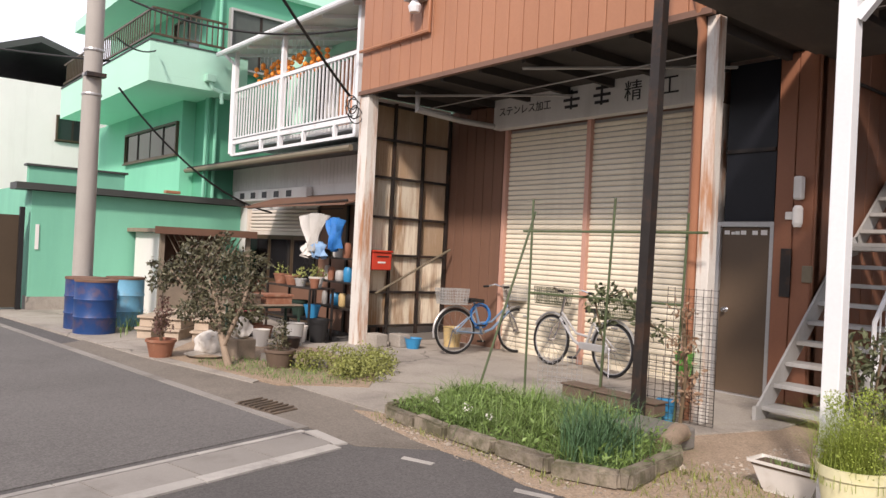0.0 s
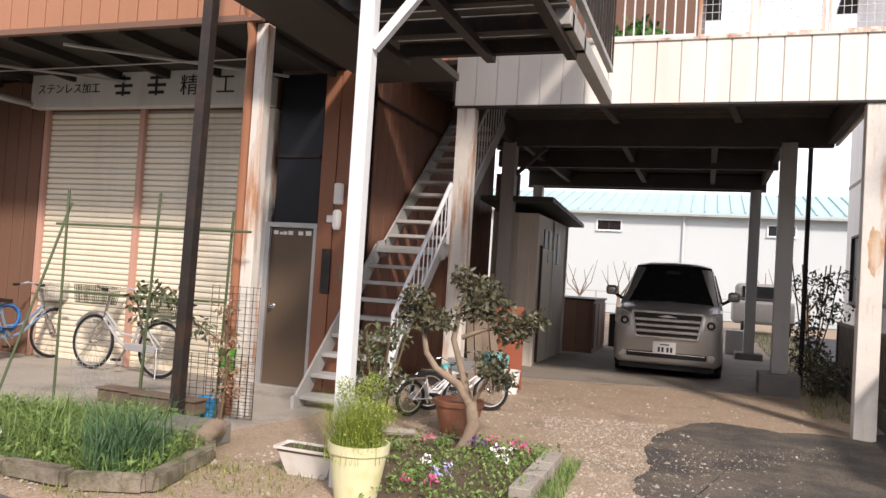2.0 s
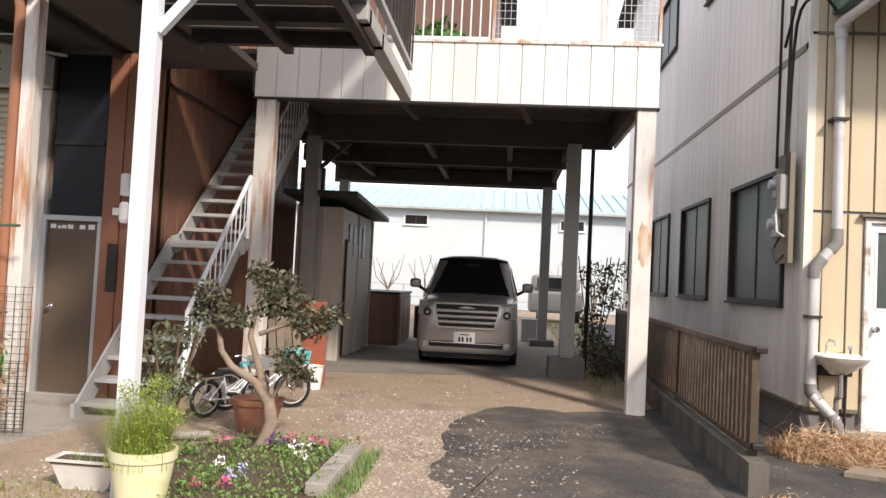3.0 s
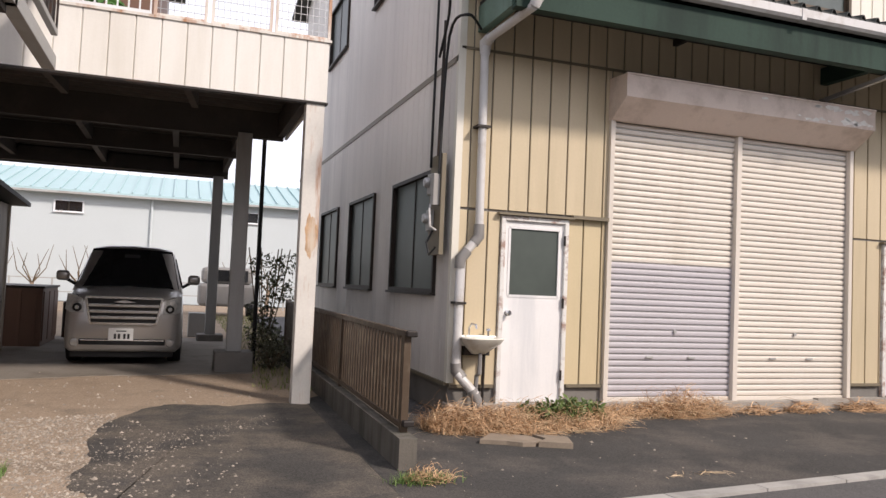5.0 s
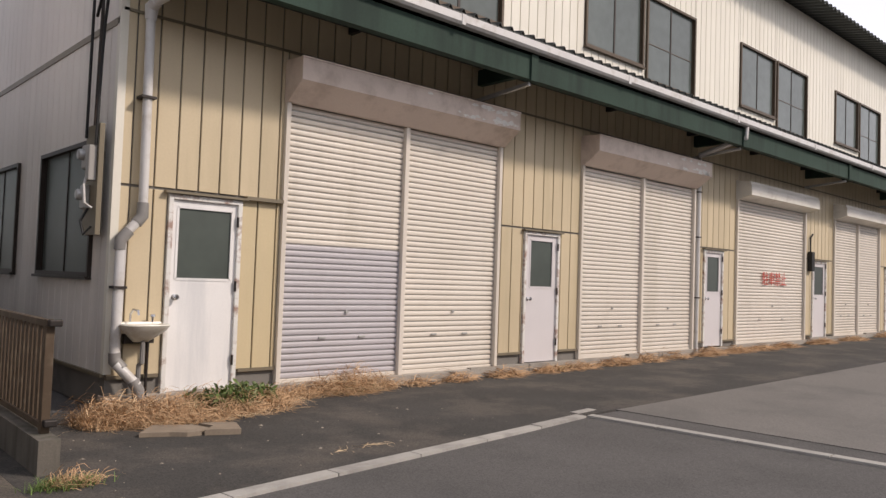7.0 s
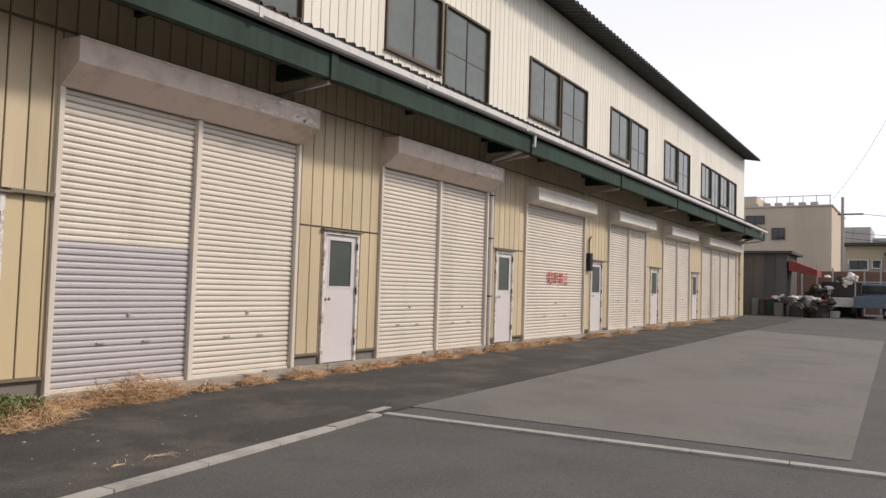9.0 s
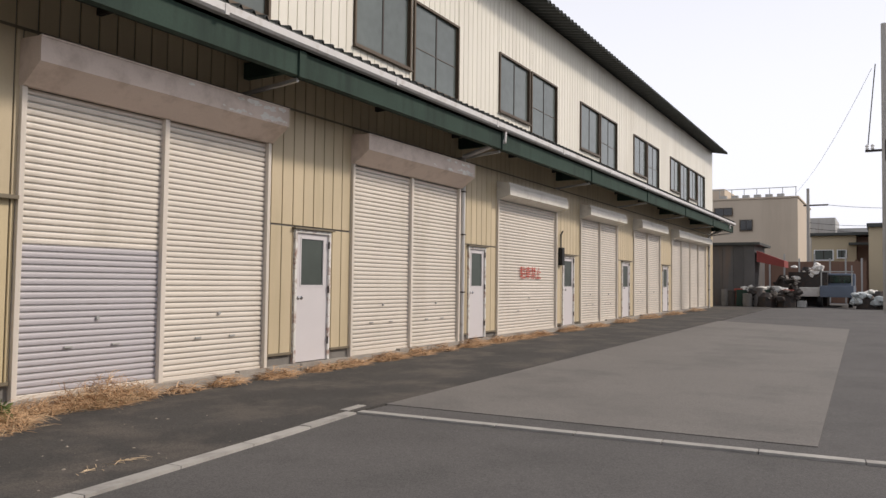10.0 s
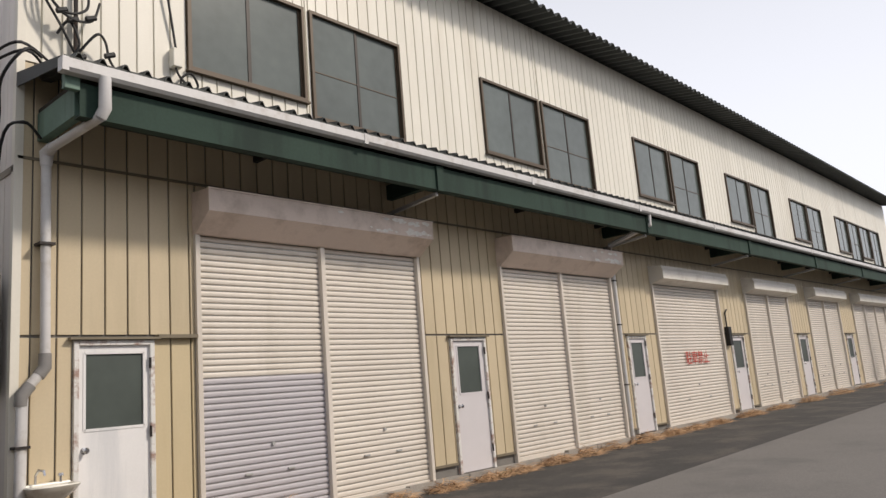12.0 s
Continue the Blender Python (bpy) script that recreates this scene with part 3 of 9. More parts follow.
ssolid.append((y, 19.4, 0.36, 3.84))
y = WY
for a, b, z0, z1 in SWINS[4:]:
    ssolid += [(y, a, 3.9, 8.3), (a, b, 3.9, z0), (a, b, z1, 8.3)]
    y = b
ssolid.append((y, 19.4, 3.9, 8.3))
for a, b, z0, z1 in ssolid:
    side.append(box(X0 + 0.001, X0 + 0.14, a, b, z0 - (0.36 if z0 < 0.4 else 0.06 if z0 == 3.9 else 0), z1))
for seg in side[1:]:
    part("wall_segment", seg, CONCRETE_GREY, warehouse)
side_wall = part("side_wall", side[0], CONCRETE_GREY, warehouse, "grey metal cladding with a seam at first-floor height")
part("rear_wall", box(X0 + 0.02, X1, 19.4, 19.6, 0, 8.3), GREY_SIDING, warehouse)
part("end_wall", box(X1 - 0.14, X1, WY + 0.15, 19.39, 0, 8.3), OFFWHITE, warehouse)
part("inner_floor", box(X0 + 0.15, X1 - 0.15, WY + 0.15, 19.3, 0.0, 0.1), CONCRETE_GREY, warehouse)
part("concrete_step", box(X0 - 0.02, X1, WY - 0.1, WY + 0.12, 0.0, FLOOR - 0.005, None, 0.01), CONCRETE, warehouse)
for x in range(8, 40, 4):
    part("concrete_step", box(x, min(x + 3.99, X1), WY - 0.104, WY + 0.12, 0.0, FLOOR - 0.004 + rise(x)), CONCRETE, warehouse)
# flashings
fl = box(X0 - 0.03, X0 + 0.02, WY, 19.4, 3.83, 3.9)
part("seam_flashing", fl, FLASHING, warehouse)
for a, b in [(X0, DOORS[0][0] - 0.03)] + [(DOORS[0][1] + 0.03, SHUTTERS[0][0] - 0.05)] + [(s[1] + 0.05, d[0] - 0.03) for s, d in zip(SHUTTERS, DOORS[1:])] + [(d[1] + 0.03, s[0] - 0.05) for d, s in zip(DOORS[1:], SHUTTERS[1:])]:
    part("plinth_flashing", box(a, b, WY - 0.05, WY - 0.001, 0.31, 0.345), FLASHING, warehouse)
part("plinth_flashing", box(X0 - 0.05, X0 - 0.001, WY, 19.4, 0.33, 0.365), FLASHING, warehouse)

# main roof with its ribbed eave
roof = bmesh.new()
rib = []
xx = X0 - 0.35
while xx < X1 + 0.1:
    rib += [(xx, 0.0), (xx + 0.07, 0.09), (xx + 0.13, 0.09), (xx + 0.2, 0.0)]
    xx += 0.26
EAVE = (7.05, 8.2)
lo = [(u, EAVE[0], EAVE[1] + h) for u, h in rib]
hi = [(u, EAVE[0], EAVE[1] + h + 0.012) for u, h in rib[::-1]]
extrude(lo + hi, (0, 6.52, 1.2), roof)
part("roof", roof, ROOF_DARK, warehouse, "dark ribbed sheet metal roof")
back_roof = extrude([(X0 - 0.35, 13.6, 9.3), (X1 + 0.1, 13.6, 9.3), (X1 + 0.1, 13.6, 9.4), (X0 - 0.35, 13.6, 9.4)], (0, 6.5, -1.2))
part("roof", back_roof, ROOF_DARK, warehouse)
part("gable", extrude([(X0 + 0.01, WY, 8.3), (X0 + 0.01, 13.6, 9.2), (X0 + 0.01, 19.4, 8.3)], (0.12, 0, 0)), GREY_SIDING, warehouse)

# canopy along the front
GY, GZ = 6.72, 4.6
canopy = thing("canopy", "green steel canopy with ribbed sheet roof and metal gutter", "canopy", (22, 7.2, 4.2))
prof = [(GY + 0.03, 4.12), (GY + 0.03, 4.44), (GY + 0.15, 4.44), (GY + 0.15, 4.42), (GY + 0.045, 4.42), (GY + 0.045, 4.14), (GY + 0.15, 4.14), (GY + 0.15, 4.12)]
for a, b in zip((3.14, 8.08, 14.3, 19.8, 25.3, 30.8, 36.3), (8.06, 14.28, 19.78, 25.28, 30.78, 36.28, 41.5)):
    part("edge_beam", extrude([(a, u, v) for u, v in prof], (b - a, 0, 0)), GREEN_STEEL, canopy)
gprof = [(GY - 0.1, GZ), (GY - 0.1, GZ - 0.09), (GY - 0.07, GZ - 0.12), (GY + 0.02, GZ - 0.12), (GY + 0.02, GZ - 0.02), (GY + 0.005, GZ - 0.02), (GY + 0.005, GZ - 0.105), (GY - 0.06, GZ - 0.105), (GY - 0.085, GZ - 0.08), (GY - 0.085, GZ)]
for a, b in zip((2.96, 6.6, 10.2, 13.8, 17.4, 21, 24.6, 28.2, 31.8, 35.4, 39), (6.59, 10.19, 13.79, 17.39, 20.99, 24.59, 28.19, 31.79, 35.39, 38.99, 41.6)):
    part("gutter", extrude([(a, u, v) for u, v in gprof], (b - a, 0, 0)), PVC, canopy)
    part("gutter_joint", box(a - 0.03, a + 0.03, GY - 0.107, GY + 0.0, GZ - 0.127, GZ + 0.004), PVC, canopy)
crib, xx = [], 2.97
while xx < 41.4:
    crib += [(xx, 0.0), (xx + 0.075, 0.0), (xx + 0.125, 0.095), (xx + 0.15, 0.095), (xx + 0.2, 0.0)]
    xx += 0.222
lo = [(u, GY - 0.03, GZ + 0.0 + h) for u, h in crib]
hi = [(u, GY - 0.03, GZ + 0.01 + h) for u, h in crib[::-1]]
part("canopy_roof", extrude(lo + hi, (0, WY - GY + 0.025, 0.22)), ROOF_DARK, canopy, "dark ribbed canopy sheet")
part("rib_end", box(2.98, 41.4, GY - 0.012, GY - 0.004, GZ + 0.002, GZ + 0.06), ROOF_DARK, canopy)
part("soffit", box(3.15, 41.45, GY + 0.16, WY - 0.03, 4.46, 4.5), SOFFIT_SHADED, canopy)
part("end_beam", box(3.14, 3.24, GY + 0.155, WY - 0.03, 4.16, 4.45, None, 0.006), GREEN_LIT, canopy, "green end beam, its paler colour standing for light on the end")
part("end_bracket", box(3.0, 3.14, GY + 0.02, GY + 0.09, 4.36, 4.5, None, 0.006), GREEN_LIT, canopy)
part("verge_sheet", extrude([(2.94, GY - 0.03, GZ + 0.03), (2.94, WY, GZ + 0.25), (2.94, WY, GZ + 0.1), (2.94, GY - 0.03, GZ - 0.07)], (0.012, 0, 0)), ROOF_DARK, canopy)
for bx in (8.07, 14.29, 19.79, 25.29, 30.79, 36.29, 41.3):
    b = box(bx - 0.05, bx + 0.05, GY + 0.16, WY - 0.025, 4.2, 4.42)
    part("bracket_arm", b, GREEN_STEEL, canopy)
    part("bracket_strut", bar((bx, GY + 0.1, 4.08), (bx - 0.05, WY - 0.03, 3.98), 0.05, 0.05), GALV, canopy)
    part("end_plate", box(bx - 0.07, bx + 0.07, GY - 0.0, GY + 0.029, 4.1, 4.45), GREEN_STEEL, canopy)
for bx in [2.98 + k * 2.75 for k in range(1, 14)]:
    part("purlin", box(bx - 0.03, bx + 0.03, GY + 0.16, WY - 0.025, 4.38, 4.455), SOFFIT_SHADED, canopy)


# roller shutters
SLAT = 0.071


def slat_mesh(w, mat):
    prof = [(0.012, 0.0), (0.002, 0.002), (-0.009, 0.009), (-0.0125, 0.018), (-0.0125, 0.05), (-0.009, 0.056), (0.004, 0.061), (0.012, 0.061)]
    return shared("slat", extrude([(0, d, z) for d, z in prof], (w, 0, 0)), mat, 35)


def roller_shutter(a, b, z0, z1, leaves, y, htop, mats, hood_mat, rail_mat, group, label, hood_depth=0.38, split=None):
    t = thing("roller_shutter", label, "roller shutter", ((a + b) / 2, y, z0), group)
    w = (b - a) / leaves
    for i in range(leaves + 1):
        u = a + i * w
        wide = 0.035 if 0 < i < leaves else 0.03
        part("guide_rail", box(u - wide, u + wide, y - 0.055, y + 0.07, z0, z1 + 0.02, None, 0.004), rail_mat, t)
    for i in range(leaves):
        u0, u1 = a + i * w + 0.036, a + (i + 1) * w - 0.036
        curtain = part("curtain", box(u0, u1, y + 0.025, y + 0.035, z0 + 0.02, z1), GREY_STEEL, t)
        part("bottom_bar", box(u0, u1, y - 0.006, y + 0.024, z0, z0 + 0.07, None, 0.006), mats[i % len(mats)], curtain)
        top = slat_mesh(u1 - u0, mats[i % len(mats)])
        low = slat_mesh(u1 - u0, split[2]) if split and split[0] == i else top
        z = z0 + 0.072
        while z < z1 - 0.05:
            piece("slat", low if split and split[0] == i and z < split[1] else top, curtain, (u0, y + 0.018, z))
            z += SLAT
        if leaves < 4:
            for k in (0.33, 0.67):
                part("lift_handle", box(u0 + (u1 - u0) * k - 0.05, u0 + (u1 - u0) * k + 0.05, y - 0.014, y + 0.0, z0 + 0.52, z0 + 0.545, None, 0.004), GREY_STEEL, curtain)
            part("lock", lathe([(0.022, 0), (0.022, 0.018)], ((u0 + u1) / 2 + 0.05, y - 0.018, z0 + 0.84), 12, None, "y"), GREY_STEEL, curtain)
    if htop:
        d = hood_depth
        e0, e1 = (a - 0.04, b + 0.03)
        if htop > 3.8:
            hp = [(y + 0.0, htop + 0.02), (y - d, htop), (y - d + 0.0, htop - 0.26), (y - 0.08, htop - 0.47), (y, htop - 0.47)]
        else:
            hp = [(y + 0.0, htop + 0.05), (y - d + 0.06, htop), (y - d + 0.02, htop - 0.1), (y - d + 0.02, htop - 0.28), (y - 0.06, htop - 0.36), (y, htop - 0.36)]
        part("hood", extrude([(e0, p, q) for p, q in hp], (e1 - e0, 0, 0)), hood_mat, t, "dented sheet metal shutter hood")
        if hood_mat is HOOD:
            flakes = bmesh.new()
            for k in range(26):
                fu, fv = e1 - 0.08 - abs(random.gauss(0, 0.17)) * (e1 - e0) * 1.2, htop - random.choice((0.06, 0.2, 0.23)) + random.gauss(0, 0.025)
                r = random.uniform(0.03, 0.11)
                fu, fv = max(fu, e0 + 0.4), min(htop - 0.05, max(htop - 0.235, fv))
                ring = [(fu + r * random.uniform(0.5, 1.3) * math.cos(j * math.tau / 9), min(htop - 0.016, max(htop - 0.255, fv + r * 0.35 * random.uniform(0.3, 1.4) * math.sin(j * math.tau / 9)))) for j in range(9)]
                ring = [(min(p, e1 - 0.01), y - d - 0.0015 - 0.0002 * (k % 5), q) for p, q in ring]
                flakes.faces.new([flakes.verts.new(p) for p in ring])
            tagged(part("flaked_paint", flakes, FLAKED, t, "pale flaked paint on the hood face"), kind="stuff")
        part("hood_edge", box(e0 - 0.004, e1 + 0.004, y - d - 0.012 + (0 if htop > 3.8 else 0.06), y - d + 0.03 + (0 if htop > 3.8 else 0.06), htop - 0.012, htop + 0.008), hood_mat, t)
    return t


for i, (a, b, n, top) in enumerate(SHUTTERS):
    roller_shutter(a, b, FLOOR - 0.03 + rise(a + 0.5), SH_TOP - 0.01, n, WY - 0.015, top, (SHUTTER,), HOOD if i < 2 else HOOD_PALE, SHUTTER, "warehouse shutters",
                   "closed cream roller shutter with one grey half leaf" if i == 0 else "closed cream metal roller shutter under a sheet hood",
                   split=(0, 1.69, SHUTTER_GREY) if i == 0 else None)


def steel_door(a, b, z0, z1, y, leaf_mat, frame_mat, win, label, knob_left=True, group=""):
    t = thing("steel_door", label, "door", ((a + b) / 2, y, z0), group)
    f = 0.05
    for u0, u1, v0, v1 in ((a, a + f, z0, z1), (b - f, b, z0, z1), (a + f, b - f, z1 - f, z1)):
        part("door_frame", box(u0, u1, y - 0.035, y + 0.09, v0, v1, None, 0.004), frame_mat, t)
    wx0, wx1, wz0, wz1 = win
    leaf = bmesh.new()
    for u0, u1, v0, v1 in ((a + f, wx0, z0 + 0.01, z1 - f), (wx1, b - f, z0 + 0.01, z1 - f), (wx0, wx1, z0 + 0.01, wz0), (wx0, wx1, wz1, z1 - f)):
        box(u0, u1, y + 0.0, y + 0.035, v0, v1, leaf)
    lf = part("leaf", leaf, leaf_mat, t)
    part("pane", box(wx0, wx1, y + 0.014, y + 0.02, wz0, wz1), GLASS_FROST, lf)
    for u0, u1, v0, v1 in ((wx0 - 0.015, wx0 + 0.012, wz0, wz1), (wx1 - 0.012, wx1 + 0.015, wz0, wz1), (wx0, wx1, wz0 - 0.015, wz0 + 0.012), (wx0, wx1, wz1 - 0.012, wz1 + 0.015)):
        part("glazing_bead", box(u0, u1, y - 0.006, y + 0.012, v0, v1), leaf_mat, lf)
    kx = a + 0.11 if knob_left else b - 0.11
    kn = lathe([(0.032, 0), (0.032, -0.008), (0.012, -0.012), (0.012, -0.045), (0.028, -0.055), (0.03, -0.075), (0.018, -0.088)], (kx, y, z0 + 0.98), 14, None, "y")
    part("knob", kn, CHROME, lf, "round metal knob", 40)
    for hz in (0.25, 1.05, 1.75):
        part("hinge", tube([(b - f + 0.0, y - 0.03, z0 + hz), (b - f, y - 0.03, z0 + hz + 0.11)], 0.014), DARK_STEEL, t)
    part("drip_cap", box(a - 0.05, b + 0.05, y - 0.075, y, z1 + 0.005, z1 + 0.03), FLASHING, t)
    return t


a, b = DOORS[0]
steel_door(a, b, FLOOR - 0.01, DOOR_TOP - 0.035, WY - 0.02, DOOR_WHITE, DOOR_FRAME, (3.625, 4.245, 1.31, 2.06), "white steel door with rust along its frame and frosted pane", True, "warehouse doors")
part("drip_cap", box(4.38, 4.845, WY - 0.095, WY - 0.001, DOOR_TOP - 0.02, DOOR_TOP + 0.02), FLASHING, warehouse)
for a, b in DOORS[1:]:
    steel_door(a, b, FLOOR - 0.01 + rise(a), DOOR_TOP - 0.035, WY - 0.02, DOOR_LILAC, DOOR_FRAME, (a + 0.16, b - 0.15, 1.33, 2.06), "pale lilac-grey steel door with a frosted upper pane", True, "warehouse doors")


def sash_window(a, b, z0, z1, y, label, frame=BRONZE, rail=False, glass=GLASS, plane="y", group="warehouse windows", parts_n=2):
    """A sliding window of two sashes in a wall face; plane x turns it to a side wall."""
    t = thing("window", label, "window", ((a + b) / 2, y, z0) if plane == "y" else (y, (a + b) / 2, z0), group, "structure")

    def bx(u0, u1, d0, d1, v0, v1):
        return box(u0, u1, y + d0, y + d1, v0, v1) if plane == "y" else box(y + d0, y + d1, u0, u1, v0, v1)
    f = 0.045
    for u0, u1, v0, v1 in ((a, a + f, z0, z1), (b - f, b, z0, z1), (a + f, b - f, z1 - f, z1), (a + f, b - f, z0, z0 + f)):
        part("window_frame", bx(u0, u1, -0.05, 0.08, v0, v1), frame, t)
    part("window_sill", bx(a - 0.02, b + 0.02, -0.08, 0.02, z0 - 0.03, z0 - 0.001), frame, t)
    w = (b - a - 2 * f) / parts_n
    for i in range(parts_n):
        u0, u1 = a + f + i * w, a + f + (i + 1) * w
        d = 0.012 * (i % 2)
        s = part("sash", bx(u0, u0 + 0.03, -0.01 + d, 0.015 + d, z0 + f, z1 - f), STILE if i else frame, t)
        part("sash_rail", bx(u1 - 0.03, u1, -0.01 + d, 0.015 + d, z0 + f, z1 - f), frame if i == parts_n - 1 else STILE, s)
        if rail:
            part("sash_rail", bx(u0 + 0.03, u1 - 0.03, -0.008 + d, 0.013 + d, (z0 + z1) / 2 - 0.095, (z0 + z1) / 2 - 0.08), frame, s)
        part("pane", bx(u0 + 0.03, u1 - 0.03, 0.0 + d, 0.006 + d, z0 + f, z1 - f), glass, s)
    return t


for a, b, z0, z1, kind in WINS:
    sash_window(a, b, z0, z1, WY - 0.01, "bronze-framed sliding window in the upper wall" if kind == 1 else "tall bronze-framed sliding window with a middle rail", rail=kind == 2)
for a, b, z0, z1 in SWINS:
    sash_window(a, b, z0, z1, X0 - 0.01, "bronze-framed frosted window in the grey side wall", frame=STILE, glass=GLASS_FROST, plane="x")

# fittings at the warehouse corner
pipe_thing = thing("downpipe", "weathered grey plastic downpipe with dark elbows from the canopy gutter", "pipe", (3.1, 7.7, 0))
part("outlet", tube([(3.33, 6.65, 4.5), (3.33, 6.65, 4.2), (3.31, 6.7, 4.13)], 0.056, 12), PVC, pipe_thing, smooth=40)
part("pipe_run", tube([(3.31, 6.7, 4.13), (3.2, 7.62, 4.05)], 0.046, 12), PVC, pipe_thing, smooth=40)
part("elbow", tube([(3.21, 7.56, 4.06), (3.2, 7.68, 4.03), (3.2, 7.69, 3.9)], 0.056, 12), PVC, pipe_thing, smooth=40)
part("pipe_run", tube([(3.2, 7.69, 3.95), (3.22, 7.7, 2.05)], 0.047, 12), PVC, pipe_thing, smooth=40)
part("pipe_run", tube([(3.2, 7.7, 1.9), (3.02, 7.69, 1.7), (3.01, 7.69, 0.52)], 0.05, 12), PVC, pipe_thing, smooth=40)
part("pipe_run", tube([(3.02, 7.66, 0.47), (3.2, 7.56, 0.26)], 0.05, 12), PVC, pipe_thing, smooth=40)
part("elbow", tube([(3.22, 7.7, 2.06), (3.22, 7.7, 1.93), (3.16, 7.7, 1.85)], 0.058, 12), PVC_DARK, pipe_thing, smooth=40)
part("elbow", tube([(3.09, 7.69, 1.77), (3.015, 7.69, 1.68), (3.01, 7.69, 1.58)], 0.058, 12), PVC_DARK, pipe_thing, smooth=40)
part("elbow", tube([(3.01, 7.69, 0.58), (3.015, 7.69, 0.5), (3.08, 7.64, 0.42)], 0.058, 12), PVC_DARK, pipe_thing, smooth=40)
part("elbow", tube([(3.16, 7.58, 0.31), (3.21, 7.56, 0.22), (3.22, 7.56, 0.0)], 0.058, 12), PVC_DARK, pipe_thing, smooth=40)
for z in (3.1, 1.2):
    part("clamp", box(2.95 if z < 2 else 3.13, 3.08 if z < 2 else 3.28, 7.63, 7.79, z, z + 0.025), DARK_STEEL, pipe_thing)
for px in (14.4, 40.4):
    dp = thing("downpipe", "slim cream downpipe running from the gutter down the wall", "pipe", (px, WY - 0.06, 0))
    part("pipe_run", tube([(px - 0.1, GY - 0.02, GZ - 0.1), (px - 0.1, GY - 0.02, GZ - 0.32), (px - 0.4, 7.5, 3.98), (px, 7.73, 3.9), (px, 7.73, 0.02)], 0.04, 10), PVC, dp, smooth=40)
    for z in (1.2, 2.4, 3.3):
        part("clamp", box(px - 0.05, px + 0.05, 7.68, 7.79, z, z + 0.025), DARK_STEEL, dp)

basin = thing("wash_basin", "small stained white porcelain wash basin on the warehouse wall", "sink", (3.25, 7.55, 0.7))
bm = bmesh.new()
rings = []
for s, z, dy in ((0.07, 0.68, 0.1), (0.13, 0.73, 0.06), (0.2, 0.80, 0.01), (0.235, 0.85, 0.0), (0.225, 0.862, 0.0), (0.195, 0.855, 0.0), (0.15, 0.78, 0.02), (0.05, 0.75, 0.03)):
    ring_p = []
    for k in range(20):
        c_, s_ = math.cos(k * math.tau / 20), math.sin(k * math.tau / 20)
        q_ = (abs(c_) ** 4 + abs(s_) ** 4) ** -0.25
        ring_p.append(bm.verts.new((3.25 + 0.98 * s * c_ * q_, 7.57 + dy + 0.66 * s * s_ * q_, z)))
    rings.append(ring_p)
for p, q in zip(rings, rings[1:]):
    for k in range(20):
        bm.faces.new((p[k], p[(k + 1) % 20], q[(k + 1) % 20], q[k]))
bm.faces.new(rings[0][::-1]), bm.faces.new(rings[-1])
part("bowl", bm, PORCELAIN, basin, "stained white bowl", 40)
part("back_ledge", box(3.03, 3.47, 7.68, 7.79, 0.76, 0.875, None, 0.015), PORCELAIN, basin)
part("tap", tube([(3.15, 7.7, 0.87), (3.15, 7.7, 0.95), (3.16, 7.65, 1.0), (3.18, 7.58, 0.99), (3.18, 7.56, 0.95)], 0.011, 8), CHROME, basin, "chrome swan-neck tap", 40)
part("tap_handle", lathe([(0.012, 0), (0.012, 0.05), (0.028, 0.055), (0.024, 0.08)], (3.37, 7.69, 0.87), 10), CHROME, basin, smooth=40)
part("waste_pipe", tube([(3.25, 7.6, 0.69), (3.25, 7.6, 0.48), (3.25, 7.68, 0.45), (3.25, 7.7, 0.0)], 0.022, 8), PVC_DARK, basin)
part("supply_pipe", tube([(3.34, 7.7, 0.76), (3.34, 7.72, 0.0)], 0.016, 8), DARK_STEEL, basin)
part("bracket", box(3.1, 3.4, 7.7, 7.795, 0.66, 0.76), DARK_STEEL, basin)

meters = thing("electric_meters", "two glass-domed electric meters on a grey board", "electric meter", (2.85, 8.0, 1.8))
part("backboard", box(2.82, 2.868, 7.86, 8.26, 1.72, 2.82), FLASHING, meters, "dull brown backing board")
for z in (2.38, 1.98):
    part("meter_body", box(2.76, 2.819, 8.06, 8.2, z, z + 0.24, None, 0.015), GREY_STEEL, meters)
    part("meter_dome", lathe([(0.055, 0), (0.055, -0.04), (0.045, -0.055), (0.02, -0.06)], (2.76, 8.13, z + 0.14), 16, None, "x"), GALV, meters, "clear domed meter face", 40)
part("breaker_box", box(2.74, 2.819, 7.9, 8.0, 2.25, 2.6, None, 0.01), GREY_STEEL, meters)
part("conduit", tube([(2.8, 7.95, 2.8), (2.82, 7.95, 4.3)], 0.018), DARK_STEEL, meters)
part("conduit", tube([(2.8, 8.08, 2.38), (2.72, 7.95, 2.2), (2.72, 7.9, 2.02), (2.79, 7.9, 1.98)], 0.012), PVC, meters)
part("conduit", tube([(2.8, 8.05, 1.98), (2.72, 8.0, 1.85), (2.74, 7.95, 1.72), (2.8, 7.92, 1.8)], 0.012), BLACK, meters)

